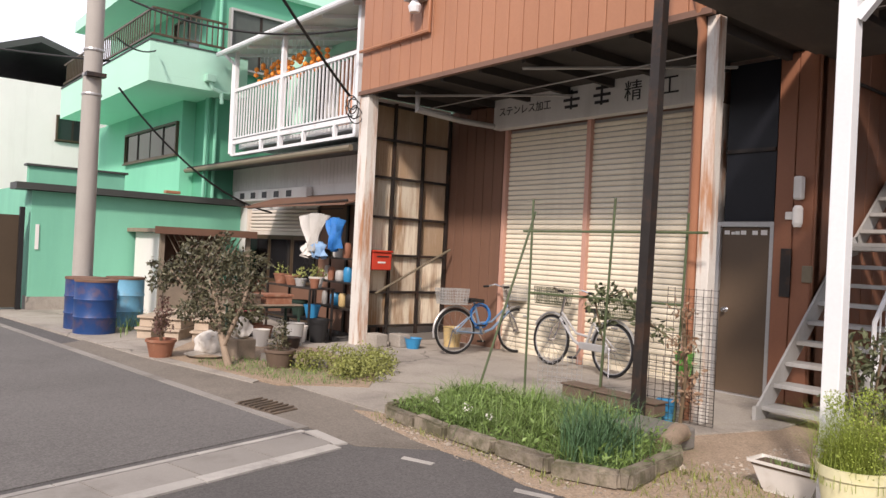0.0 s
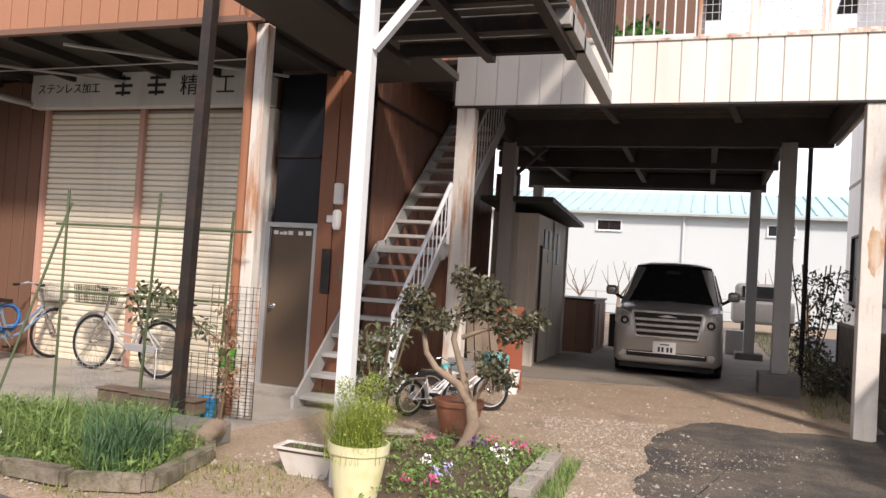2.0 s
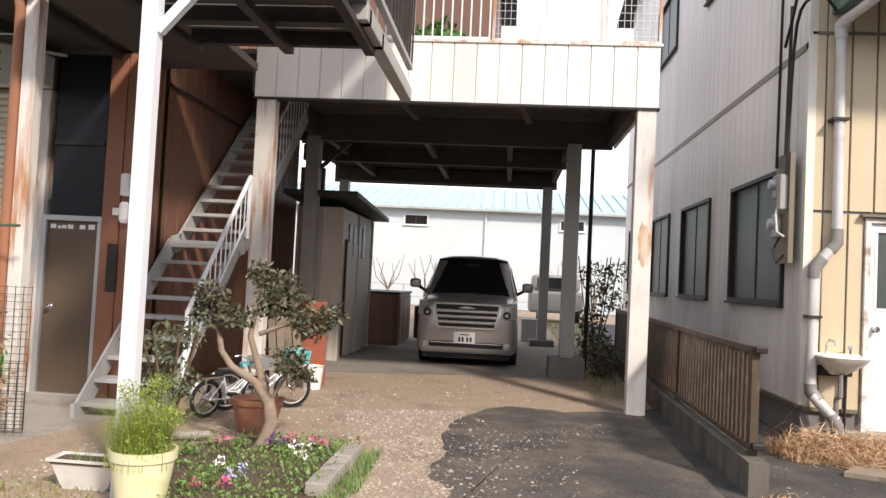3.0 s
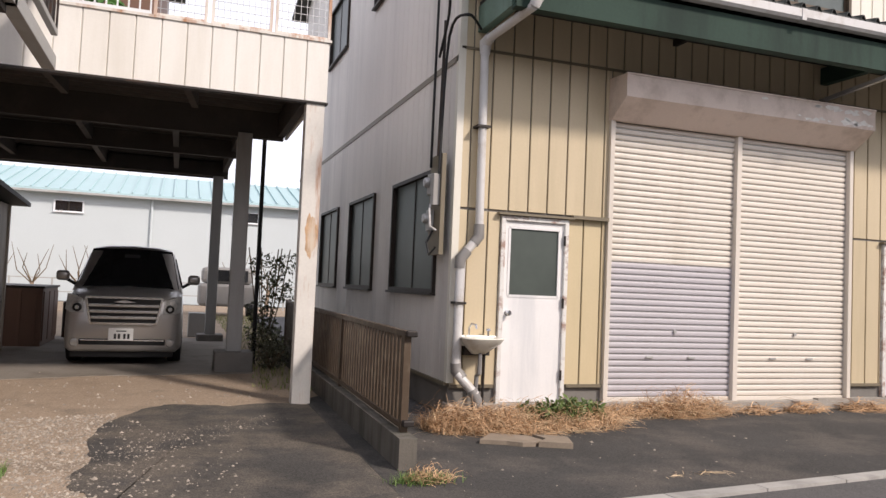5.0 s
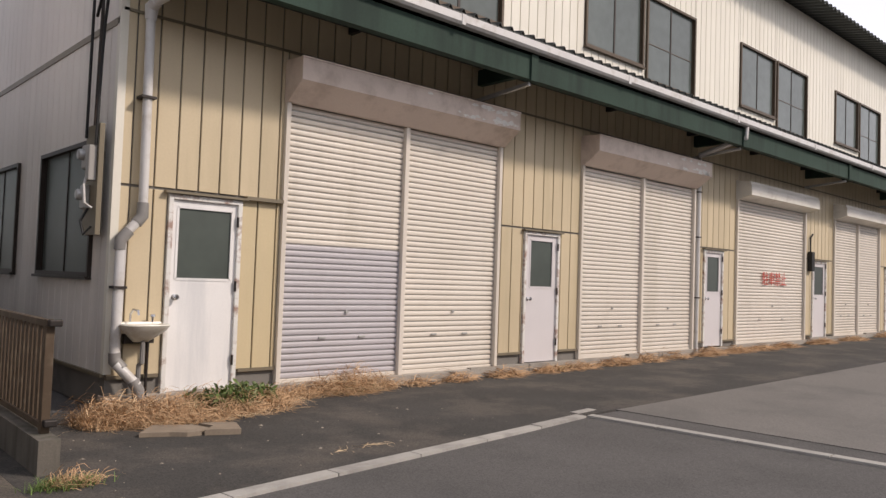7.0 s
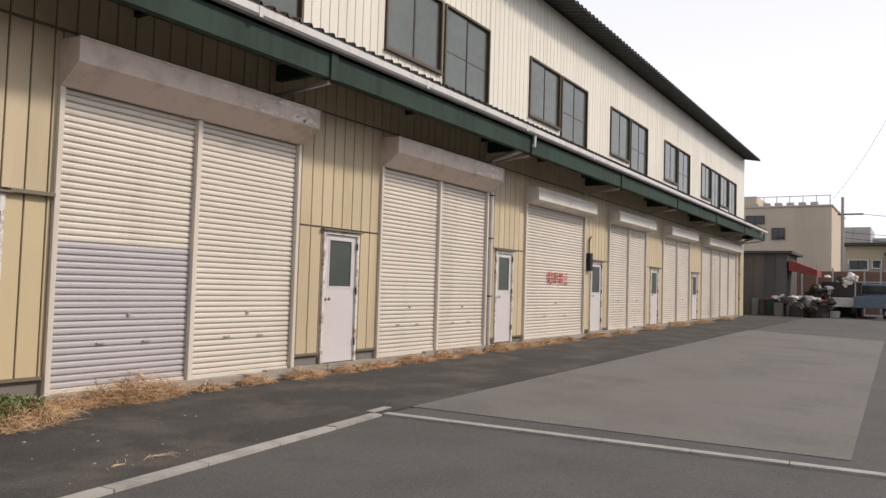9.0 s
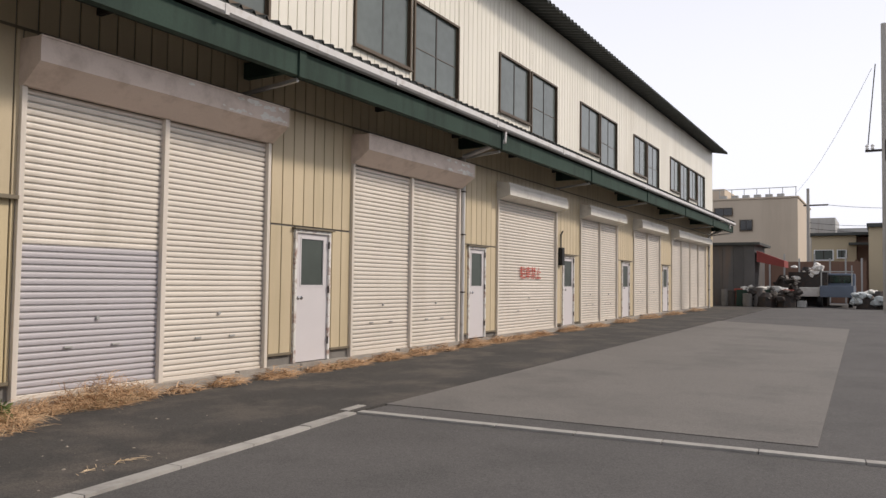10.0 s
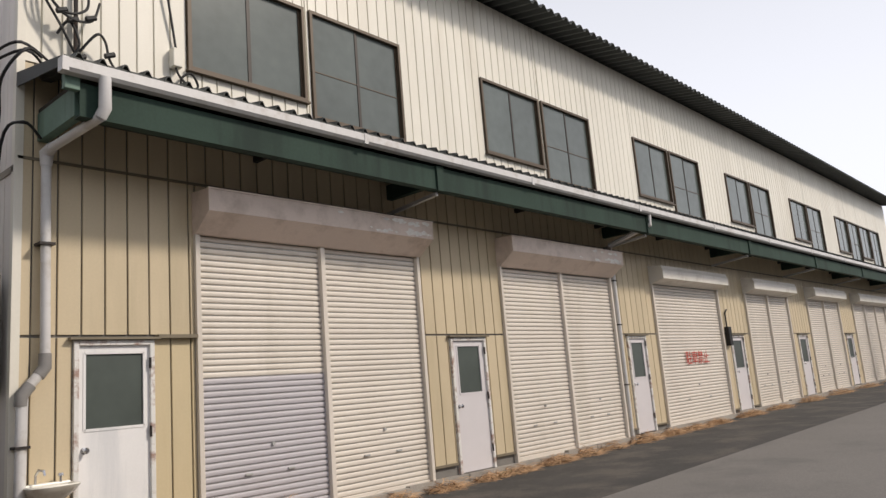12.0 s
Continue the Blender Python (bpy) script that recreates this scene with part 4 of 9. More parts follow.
cables = thing("wall_cables", "bundle of black cables looping at the warehouse corner", "cable", (2.9, 7.7, 4.0))
for pts in ([(2.80, 7.9, 2.6), (2.8, 7.75, 4.05), (2.88, 7.4, 4.2), (3.12, 7.62, 4.15)], [(2.8, 8.2, 2.7), (2.8, 8.15, 5.2), (2.75, 7.9, 6.4)],
            [(2.78, 8.0, 3.9), (2.7, 7.5, 4.2), (2.62, 7.2, 4.5), (2.75, 7.0, 4.75), (3.0, 7.3, 4.85)], [(2.75, 8.3, 5.0), (2.7, 7.7, 4.95), (2.85, 7.4, 5.0), (3.25, 7.72, 5.0)], [(2.74, 8.2, 4.9), (2.72, 7.7, 4.88), (2.9, 7.4, 4.93), (3.2, 7.72, 4.92)],
            [(3.3, 7.72, 5.35), (3.4, 7.66, 5.5), (3.49, 7.62, 5.25), (3.42, 7.66, 5.1)], [(3.52, 7.7, 5.2), (3.66, 7.6, 5.4), (3.76, 7.62, 5.36), (3.82, 7.66, 5.2), (3.88, 7.68, 5.12)],
            [(3.12, 7.68, 5.9), (3.22, 7.6, 5.62), (3.4, 7.6, 5.5), (3.62, 7.62, 5.55), (3.72, 7.66, 5.8)], [(3.16, 7.7, 5.8), (3.3, 7.6, 5.56), (3.5, 7.6, 5.6), (3.6, 7.66, 5.8), (3.5, 7.66, 6.3)],
            [(3.46, 7.68, 4.95), (3.58, 7.62, 5.06), (3.7, 7.64, 5.02), (3.62, 7.68, 4.9)], [(3.2, 7.68, 6.0), (3.1, 7.62, 5.75), (3.3, 7.62, 5.4), (3.46, 7.66, 5.15)],
            [(4.7, 7.76, 5.35), (4.58, 7.72, 6.0), (4.44, 7.7, 6.8)], [(4.64, 7.72, 5.34), (4.66, 7.66, 5.2), (4.8, 7.64, 5.08), (4.9, 7.68, 5.16), (4.82, 7.7, 5.3), (4.7, 7.72, 5.2), (4.74, 7.7, 5.04)]):
    fine = []
    for i in range(len(pts) - 1):
        p0, p1, p2, p3 = (Vector(pts[max(0, min(len(pts) - 1, i + k))]) for k in (-1, 0, 1, 2))
        for s in range(5):
            u = s / 5
            fine.append(0.5 * (2 * p1 + (p2 - p0) * u + (2 * p0 - 5 * p1 + 4 * p2 - p3) * u * u + (3 * p1 - p0 - 3 * p2 + p3) * u ** 3))
    fine.append(Vector(pts[-1]))
    part("cable", tube(fine, 0.015, 6), BLACK, cables, smooth=60)
part("riser_pipe", tube([(3.49, 7.72, 4.8), (3.49, 7.72, 6.6)], 0.024, 8), DARK_STEEL, cables)
for x, y, z in ((3.42, 7.62, 5.5), (3.6, 7.6, 5.56), (3.3, 7.6, 5.56), (3.82, 7.64, 5.22), (3.5, 7.62, 5.1), (3.66, 7.64, 5.04)):
    part("cable_splice", tube([(x - 0.05, y, z - 0.02), (x + 0.05, y, z + 0.025)], 0.03, 7), BLACK, cables, "taped black cable splice", 50)
part("junction_box", box(4.58, 4.7, 7.66, 7.778, 5.33, 5.56, None, 0.01), OFFWHITE, cables, "small white plastic junction box")
switch = thing("isolator_box", "black isolator box with a bent conduit on the wall", "electrical box", (20.05, 7.72, 1.95))
part("case", box(19.97, 20.15, 7.66, 7.78, 1.92, 2.4, None, 0.01), BLACK, switch)
part("conduit", tube([(20.06, 7.74, 2.4), (20.06, 7.74, 2.75), (20.2, 7.74, 2.85)], 0.02), BLACK, switch)

# cladding panels: one run under the canopy, one over each shutter, and the bays between with a door each
def clad(a, b, z0, z1, mat=CREAM):
    siding(front_wall, a, b, z0, z1, 0.24, mat, at=WY, gap=0.018, phase=3.592)


clad(X0, X1, 3.99, 4.98)
for a, b, _, _ in SHUTTERS:
    clad(a, b, SH_TOP + 0.01, 3.965)
ends = [X0] + [q[1] for q in SHUTTERS]
starts = [q[0] for q in SHUTTERS] + [X1]
for i, (a, b) in enumerate(zip(ends, starts)):
    if i < len(DOORS):
        clad(a, b, 2.245, 3.965)
        clad(a, DOORS[i][0], 0.34, 2.215)
        clad(DOORS[i][1], b - (0.03 if i == 0 else 0), 0.34, 2.215, CREAM_NEW if i == 0 else CREAM)
    else:
        clad(a, b, 0.34, 3.965)
part("panel_joint", box(X0, X1, WY - 0.03, WY - 0.002, 3.965, 3.995), FLASHING, front_wall)
for a, b, z0, z1 in usolid:
    if b - a > 0.04:
        siding(upper_wall, a, b, z0, z1, 0.205, OFFWHITE, at=WY, gap=0.016, phase=3.58)
for a, b, z0, z1 in ssolid:
    siding(side_wall, a, b, z0, z1, 0.24, GREY_SIDING, plane="x", at=X0)
corner = box(X0 - 0.03, X0 + 0.05, WY - 0.03, WY + 0.05, 0.36, 8.3)
part("corner_trim", corner, OFFWHITE, warehouse)

section(*MIDDLE)

# ---- carport deck ----
deck = thing("carport_deck", "raised steel carport deck with white panelled parapet on rusty posts", "carport", (-0.6, 13, 0))
for x, y, m, w in ((-2.93, 9.06, RUSTY_WHITE, 0.115), (1.58, 9.06, RUSTY_WHITE, 0.108)):
    part("post", box(x - w, x + w, y - 0.09, y + 0.09, 0.0, 3.46, None, 0.008), m, deck, "white steel post streaked with rust")
RUST = material("orange_rust", (0.55, 0.36, 0.22), 0.85, 0, 0.3, 9, 80, 0.4, 0.004, (0.68, 0.6, 0.5), 0.85, 11, True, patchy=0.47)
rim = []
for k in range(48):
    w = k / 48 * math.tau
    r = 1 + 0.1 * math.sin(3 * w + 1) + 0.07 * math.sin(7 * w) + 0.05 * math.sin(13 * w + 2)
    rim.append((1.6 + 0.07 * r * math.cos(w), 8.9695, 1.93 + 0.24 * r * math.sin(w)))
patch_ = bmesh.new()
patch_.faces.new([patch_.verts.new(p) for p in rim])
part("rust_patch", patch_, RUST, deck, "orange rust where the post's paint has flaked")
for x, y in ((-3.18, 12.3), (1.03, 12.3), (0.9, 18.0), (-3.9, 18.0)):
    part("post", box(x - 0.11, x + 0.11, y - 0.11, y + 0.11, 0.3 if y < 13 else 0.15, 3.62, None, 0.008), GREY_STEEL, deck, "grey painted steel post")
    f = 0.28
    part("footing", box(x - f, x + f, y - f, y + f, 0.0, 0.3 if y < 13 else 0.15, None, 0.02), CONCRETE_GREY, deck, "concrete post footing")
par = part("parapet", box(-3.07, 1.69, 8.97, 9.03, 3.48, 4.17), DECK_WHITE, deck)
siding(par, -3.08, 1.71, 3.48, 4.18, 0.27, DECK_WHITE, at=8.97, depth=0.02, name="parapet_panel")
part("parapet_cap", box(-3.1, 1.73, 8.93, 9.06, 4.18, 4.21), RUSTY_WHITE, deck)
part("parapet_edge", box(-3.09, 1.72, 8.945, 9.06, 3.455, 3.478), DARK_STEEL, deck)
part("side_parapet", box(1.65, 1.69, 9.04, 12.4, 3.6, 4.17), DECK_WHITE, deck)
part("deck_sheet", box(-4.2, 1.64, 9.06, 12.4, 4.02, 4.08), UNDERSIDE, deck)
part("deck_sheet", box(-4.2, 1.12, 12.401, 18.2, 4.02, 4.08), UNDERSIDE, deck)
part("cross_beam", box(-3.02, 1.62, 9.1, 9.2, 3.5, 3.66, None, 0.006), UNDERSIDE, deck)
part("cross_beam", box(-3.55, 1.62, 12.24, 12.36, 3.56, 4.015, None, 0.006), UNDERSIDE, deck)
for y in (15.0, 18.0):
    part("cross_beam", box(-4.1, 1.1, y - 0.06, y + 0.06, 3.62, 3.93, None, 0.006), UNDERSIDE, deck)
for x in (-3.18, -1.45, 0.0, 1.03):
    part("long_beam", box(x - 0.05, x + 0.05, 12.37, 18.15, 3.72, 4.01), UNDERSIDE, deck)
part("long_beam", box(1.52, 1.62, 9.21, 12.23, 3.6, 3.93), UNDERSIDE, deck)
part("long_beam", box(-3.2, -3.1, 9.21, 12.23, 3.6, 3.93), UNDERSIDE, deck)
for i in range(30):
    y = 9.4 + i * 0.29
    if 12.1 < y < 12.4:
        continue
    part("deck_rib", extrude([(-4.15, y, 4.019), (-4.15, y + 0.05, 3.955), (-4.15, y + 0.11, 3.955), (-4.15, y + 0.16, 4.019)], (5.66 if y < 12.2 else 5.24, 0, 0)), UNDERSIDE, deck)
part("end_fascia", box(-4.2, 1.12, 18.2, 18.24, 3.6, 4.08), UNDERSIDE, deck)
for x in (-1.3, 0.15):
    part("stub_beam", bar((x, 9.21, 3.57), (x + 0.1, 9.9, 3.52), 0.08, 0.16), UNDERSIDE, deck)
part("knee_brace", bar((-3.1, 12.35, 3.1), (-2.6, 12.35, 3.55), 0.06, 0.06), UNDERSIDE, deck)

rail = thing("deck_railing", "white steel balustrade with rusty-framed wire mesh panels", "railing", (0.2, 9.0, 4.21))
for z in (4.24, 5.15):
    part("rail", bar((-2.9, 9.0, z), (-0.27, 9.0, z), 0.04, 0.04), WHITE_STEEL, rail)
bal = shared("baluster", box(-0.009, 0.009, -0.009, 0.009, 0, 0.88), WHITE_STEEL)
for i in range(24):
    piece("baluster", bal, rail, (-2.88 + i * 0.113, 9.0, 4.255))
for x0, x1 in ((-0.25, 0.32), (0.36, 1.04), (1.07, 1.72)):
    fr = part("mesh_frame", box(x0, x0 + 0.035, 8.985, 9.015, 4.215, 5.3), RUSTY_WHITE, rail, "rusty steel mesh panel frame")
    for p in (box(x1 - 0.035, x1, 8.985, 9.015, 4.215, 5.3), box(x0 + 0.036, x1 - 0.036, 8.985, 9.015, 4.215, 4.25), box(x0 + 0.036, x1 - 0.036, 8.985, 9.015, 5.27, 5.3)):
        part("frame_bar", p, RUSTY_WHITE, fr)
    w = bmesh.new()
    n = int((x1 - x0) / 0.065)
    for i in range(1, n):
        bar((x0 + i * (x1 - x0) / n, 9.0, 4.25), (x0 + i * (x1 - x0) / n, 9.0, 5.27), 0.006, 0.006, w, (0, 1, 0))
    for i in range(1, 12):
        bar((x0 + 0.03, 9.002, 4.22 + i * 0.09), (x1 - 0.03, 9.002, 4.22 + i * 0.09), 0.006, 0.006, w)
    tagged(part("wire_mesh", w, GALV, fr), kind="stuff")
room = thing("rooftop_room", "dark brown timber room standing on the carport deck", "building", (-2, 12.5, 4.08))
part("wall", box(-4.1, -0.3, 11.3, 16.0, 4.08, 6.8), BROWN_SIDING, room)
part("roof", box(-4.3, 0.0, 10.9, 16.3, 6.8, 6.95), ROOF_DARK, room)

section(*LEFT)
# ---- footbridge from the upper floor ----
bridge = thing("footbridge", "dark steel walkway with sheet underside carried by a white pole", "walkway", (-2.5, 5.6, 0))
part("pole", box(-2.265, -2.165, 4.66, 4.76, 0.0, 4.6, None, 0.006), WHITE_STEEL, bridge, "white painted square steel pole, rust at foot")
part("brace", bar((-2.17, 4.71, 2.88), (-1.55, 4.71, 3.6), 0.06, 0.06), WHITE_STEEL, bridge)
for y in (4.66, 5.3, 5.94, 6.54):
    part("joist", box(-2.75, -1.1, y, y + 0.08, 3.36, 3.48), DARK_STEEL, bridge)
for x in (-2.75, -1.95, -1.25):
    part("bearer", box(x, x + 0.08, 4.66, 6.62, 3.3, 3.359), DARK_STEEL, bridge)
BRIDGE_SHEET = material("dull_deck_sheet", (0.12, 0.108, 0.098), 0.7, 0.1, 0.15, 1.5, 40, 0.08, 0.003, (0.06, 0.048, 0.04), 0.6, 2.0)
for i in range(11):
    y = 4.68 + i * 0.18
    part("deck_strip", box(-2.74, -1.11, y, y + 0.15, 3.482, 3.51), BRIDGE_SHEET, bridge)
part("edge_beam", box(-1.22, -1.1, 5.85, 8.55, 3.36, 3.5, None, 0.006), GREY_STEEL, bridge)
part("edge_beam", box(-1.16, -1.1, 4.66, 8.55, 3.7, 3.76, None, 0.006), GREY_STEEL, bridge)
for i in range(20):
    y = 4.7 + i * 0.2
    part("baluster", box(-1.12, -1.1, y, y + 0.02, 3.761, 4.6), DARK_STEEL, bridge)
part("top_rail", box(-1.13, -1.09, 4.66, 8.55, 4.6, 4.64), DARK_STEEL, bridge)
# closed sheet added behind the balusters to throw shade on the deck parapet
part("side_sheet", box(-1.15, -1.13, 6.0, 8.5, 3.77, 4.58), DARK_STEEL, bridge)
# unseen roof and posts, added only to shade the parapet's left part
part("walkway_roof", extrude([(-3.92, 6.1, 5.82), (-3.92, 8.6, 5.82), (-3.92, 8.6, 5.88), (-3.92, 6.1, 5.88)], (3.57, 0, 0)), ROOF_DARK, bridge)
for y in (6.2, 8.45):
    part("roof_post", box(-1.16, -1.1, y, y + 0.06, 4.64, 5.82), DARK_STEEL, bridge)
part("landing_slab", box(-3.85, -2.76, 5.4, 8.35, 3.6, 3.68), UNDERSIDE, bridge)
part("spotlight", lathe([(0.03, 0), (0.055, -0.02), (0.06, -0.1)], (-1.14, 5.15, 3.5), 12, None, "y"), WHITE_STEEL, bridge, "small white flood lamp")

# ---- outside stair ----
section(*WORLD)
stair = thing("steel_staircase", "grey painted open-tread steel staircase with white handrail", "staircase", (-3.2, 8.6, 0))
SX0, SX1 = -3.61, -2.84


def stringer(x, pts):
    for (y0, z0), (y1, z1) in zip(pts, pts[1:]):
        part("stringer", bar((x, y0, z0), (x, y1, z1), 0.025, 0.2, None, (0, 0, 1)), GREY_STEEL, stair)


for x in (SX0, SX1):
    stringer(x, [(6.72, 0.07), (8.4, 1.66), (8.62, 1.7), (10.95, 3.73)])
    part("stringer_foot", box(x - 0.018, x + 0.018, 6.6, 6.8, 0.0, 0.14), GREY_STEEL, stair)
steps = [(6.72 + i * 0.205, 0.14 + 0.192 * i) for i in range(9)] + [(8.66 + i * 0.225, 1.68 + 0.196 * (i + 1)) for i in range(10)]
tread = shared("tread", box(SX0 + 0.014, SX1 - 0.014, -0.02, 0.23, -0.04, 0.0, None, 0.005), GREY_STEEL)
for y, z in steps:
    piece("tread", tread, stair, (0, y, z))
part("landing", box(SX0 + 0.014, SX1 - 0.014, 8.36, 8.66, 1.68, 1.72), GREY_STEEL, stair)
RX = SX1 + 0.025
part("handrail", tube([(RX, 7.1, 0.36), (RX, 7.1, 0.98), (RX, 8.64, 2.5), (RX, 8.64, 1.78)], 0.02, 8), WHITE_STEEL, stair, "white tubular handrail", 40)
part("handrail", tube([(RX, 9.3, 2.3), (RX, 9.3, 3.1), (RX, 10.95, 4.6)], 0.02, 8), WHITE_STEEL, stair, "white tubular handrail", 40)
part("lower_rail", tube([(RX, 7.1, 0.5), (RX, 8.64, 2.02)], 0.013, 6), WHITE_STEEL, stair)
part("lower_rail", tube([(RX, 9.3, 2.42), (RX, 10.95, 3.92)], 0.013, 6), WHITE_STEEL, stair)
for i in range(1, 12):
    y = 7.1 + i * 0.128
    u = 0.98 + (y - 7.1) * 0.987
    part("baluster", tube([(RX, y, u - 0.48), (RX, y, u)], 0.008, 6), WHITE_STEEL, stair)
for i in range(1, 13):
    y = 9.3 + i * 0.128
    u = 3.1 + (y - 9.3) * 0.909
    part("baluster", tube([(RX, y, u - 0.68), (RX, y, u)], 0.008, 6), WHITE_STEEL, stair)
section(*LEFT)

# ---- workshop with the overhanging terracotta storey ----
shop = thing("workshop", "terracotta metal-clad upper storey overhanging a shuttered workshop", "building", (-6.7, 9, 0))
OX0, OX1, OY, OZ = -9.5, -3.95, 6.12, 3.68
core = part("upper_storey", box(OX0, OX1, OY + 0.03, 14.0, OZ + 0.02, 7.6), BRICK_SIDING, shop)
siding(core, OX0, OX1, OZ, 7.6, 0.235, BRICK_SIDING, at=OY + 0.03, depth=0.022)
part("front_fascia", box(OX0 - 0.02, OX1 + 0.02, OY - 0.02, OY + 0.05, OZ - 0.06, OZ - 0.001), BROWN_SIDING, shop)
part("roof", box(OX0 - 0.3, OX1 + 0.3, OY - 0.4, 14.3, 7.6, 7.75), ROOF_DARK, shop)
side_w = part("side_wall", box(-3.95, -3.82, 8.0, 14.0, 0.0, 3.66), BROWN_SIDING, shop, "dark brown metal side wall")
SIDE_BROWN = material("red_brown_siding", (0.2, 0.092, 0.056), 0.55, 0, 0.1, 0.8, 40, 0.06, 0.003, (0.12, 0.06, 0.04), 0.5, 1.4, True, rand=0.05)
siding(side_w, 8.02, 14.0, 0.05, 4.24, 0.3, SIDE_BROWN, plane="x", at=-3.82, out=1)
part("upper_side", box(-3.95, -3.825, 8.0, 14.0, 3.661, 4.25), TERRA_SHADED, shop)
part("upper_flashing", box(-3.81, -3.76, 8.0, 14.0, 4.25, 4.29), WHITE_STEEL, shop)
part("side_rail", tube([(-3.78, 8.5, 3.45), (-3.78, 11.0, 3.45)], 0.02), DARK_STEEL, shop)
bw = part("back_wall", box(-9.6, -8.36, 8.03, 8.15, 0.0, 3.66), BROWN_SIDING, shop)
siding(bw, -9.6, -8.36, 0.0, 3.64, 0.21, BROWN_SIDING, at=8.03)
part("lintel_wall", box(-8.36, -4.86, 8.03, 8.15, 3.24, 3.66), BROWN_SIDING, shop)
part("pier", box(-5.165, -4.86, 7.99, 8.15, 0.0, 3.24), RUSTY_WHITE, shop, "flaking pale door jamb")
dw = part("door_wall", box(-4.2, -3.8, 7.97, 8.15, 0.0, 3.66), TERRA_SHADED, shop)
siding(dw, -4.2, -3.8, 0.0, 3.64, 0.26, TERRA_SHADED, at=7.97)
part("inner_dark", box(-9.6, -3.8, 8.4, 8.5, 0.0, 3.66), BROWN_SIDING, shop)
part("left_wall", box(-9.72, -9.66, 8.03, 14.0, 0.0, 3.66), BROWN_SIDING, shop)
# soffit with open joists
part("soffit", box(OX0, OX1, OY + 0.06, 8.0, OZ + 0.0, OZ + 0.018), SOFFIT_SHADED, shop)
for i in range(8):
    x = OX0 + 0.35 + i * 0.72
    part("soffit_joist", box(x - 0.03, x + 0.03, OY + 0.06, 8.0, OZ - 0.1, OZ - 0.002), SOFFIT_SHADED, shop)
for p, q in (((-8.8, 6.3, 3.56), (-6.9, 7.8, 3.56)), ((-6.4, 6.3, 3.56), (-4.6, 7.8, 3.56))):
    part("wind_brace", bar(p, q, 0.06, 0.02), GREY_STEEL, shop)
part("stay_wire", tube([(-9.3, 7.0, 3.5), (-4.2, 6.7, 3.45)], 0.008, 5), GALV, shop)
part("soffit_pipe", tube([(-8.6, 6.5, 3.62), (-8.6, 6.5, 3.38), (-8.45, 7.2, 3.3), (-8.4, 7.95, 3.3)], 0.04, 8), GREY_STEEL, shop, smooth=40)
part("front_post", box(-9.52, -9.3, 6.14, 6.32, 0.0, OZ - 0.06, None, 0.006), RUSTY_WHITE, shop, "white steel post flaking to rust")
part("front_post", box(-4.02, -3.9, 6.19, 6.31, 0.0, OZ - 0.06, None, 0.006), RUSTY_WHITE, shop, "white steel post flaking to rust")
part("drain_pipe", tube([(-4.06, 6.06, 5.2), (-4.06, 6.06, 3.9), (-4.06, 6.12, 3.7), (-4.07, 6.2, 3.5), (-4.07, 6.2, 0.02)], 0.042, 10), BRICK_SIDING, shop, "terracotta painted drain pipe", 40)
part("conduit", tube([(-9.5, 6.08, 4.25), (-7.9, 6.08, 4.25), (-7.9, 6.08, 4.9)], 0.022, 6), BRICK_SIDING, shop)
part("extractor_hood", box(-8.25, -8.0, 5.9, 6.11, 4.66, 4.8, None, 0.01), GREY_STEEL, shop)
part("outside_lamp", lathe([(0.04, 0.06), (0.09, -0.02), (0.07, -0.1)], (-8.1, 5.98, 4.6), 12), WHITE_STEEL, shop, "white outdoor lamp")

roller_shutter(-8.28, -5.2, 0.02, 3.24, 2, 8.03, None, (SHUTTER_TAN,), SHUTTER_TAN, PINK_RAIL, "", "closed tan workshop shutter with terracotta guide rails")
sign = thing("shop_sign", "long white sign board with dark workshop lettering above the shutter", "sign", (-6.85, 7.8, 3.28))
part("board", box(-8.41, -4.84, 7.82, 7.98, 3.25, 3.7, None, 0.006), material("sign_white", (0.7, 0.7, 0.68), 0.45, 0, 0.05, 1.5, 30, 0.03, 0.002, (0.45, 0.43, 0.4), 0.4, 2, True), sign)
INK = material("sign_ink", (0.03, 0.03, 0.032), 0.5, 0, 0.1, 5, 40, 0.02, 0.001)


def lettering(text, at, size, mat, parent, rx=90, rz=0, label=""):
    """Words set with the built-in font, as a mesh standing on a face."""
    cu = bpy.data.curves.new("lettering", "FONT")
    cu.body, cu.size, cu.extrude, cu.align_x = text, size, 0.002, "LEFT"
    tmp = bpy.data.objects.new("lettering", cu)
    me = bpy.data.meshes.new_from_object(tmp)
    bpy.data.objects.remove(tmp)
    me.materials.append(mat)
    ob = new("lettering", me)
    ob.parent = parent
    ob.location = Vector(at) - ORG[parent]
    ob.rotation_euler = (radians(rx), 0, radians(rz))
    return tagged(ob, label)


lettering("ステンレス加工", (-8.3, 7.815, 3.44), 0.145, INK, sign, label="small dark lettering")
# the owner's name as plain strokes, then the trade
for cx in (-6.93, -6.43):
    for z, w in ((3.6, 0.2), (3.51, 0.27), (3.42, 0.22)):
        part("name_bar", box(cx - w / 2, cx + w / 2, 7.812, 7.819, z - 0.018, z + 0.018), INK, sign)
    part("name_bar", box(cx - 0.018, cx + 0.018, 7.81, 7.8115, 3.38, 3.64), INK, sign)
lettering("精", (-6.09, 7.815, 3.4), 0.27, INK, sign, label="large dark lettering")
lettering("工", (-5.58, 7.815, 3.4), 0.27, INK, sign, label="large dark lettering")

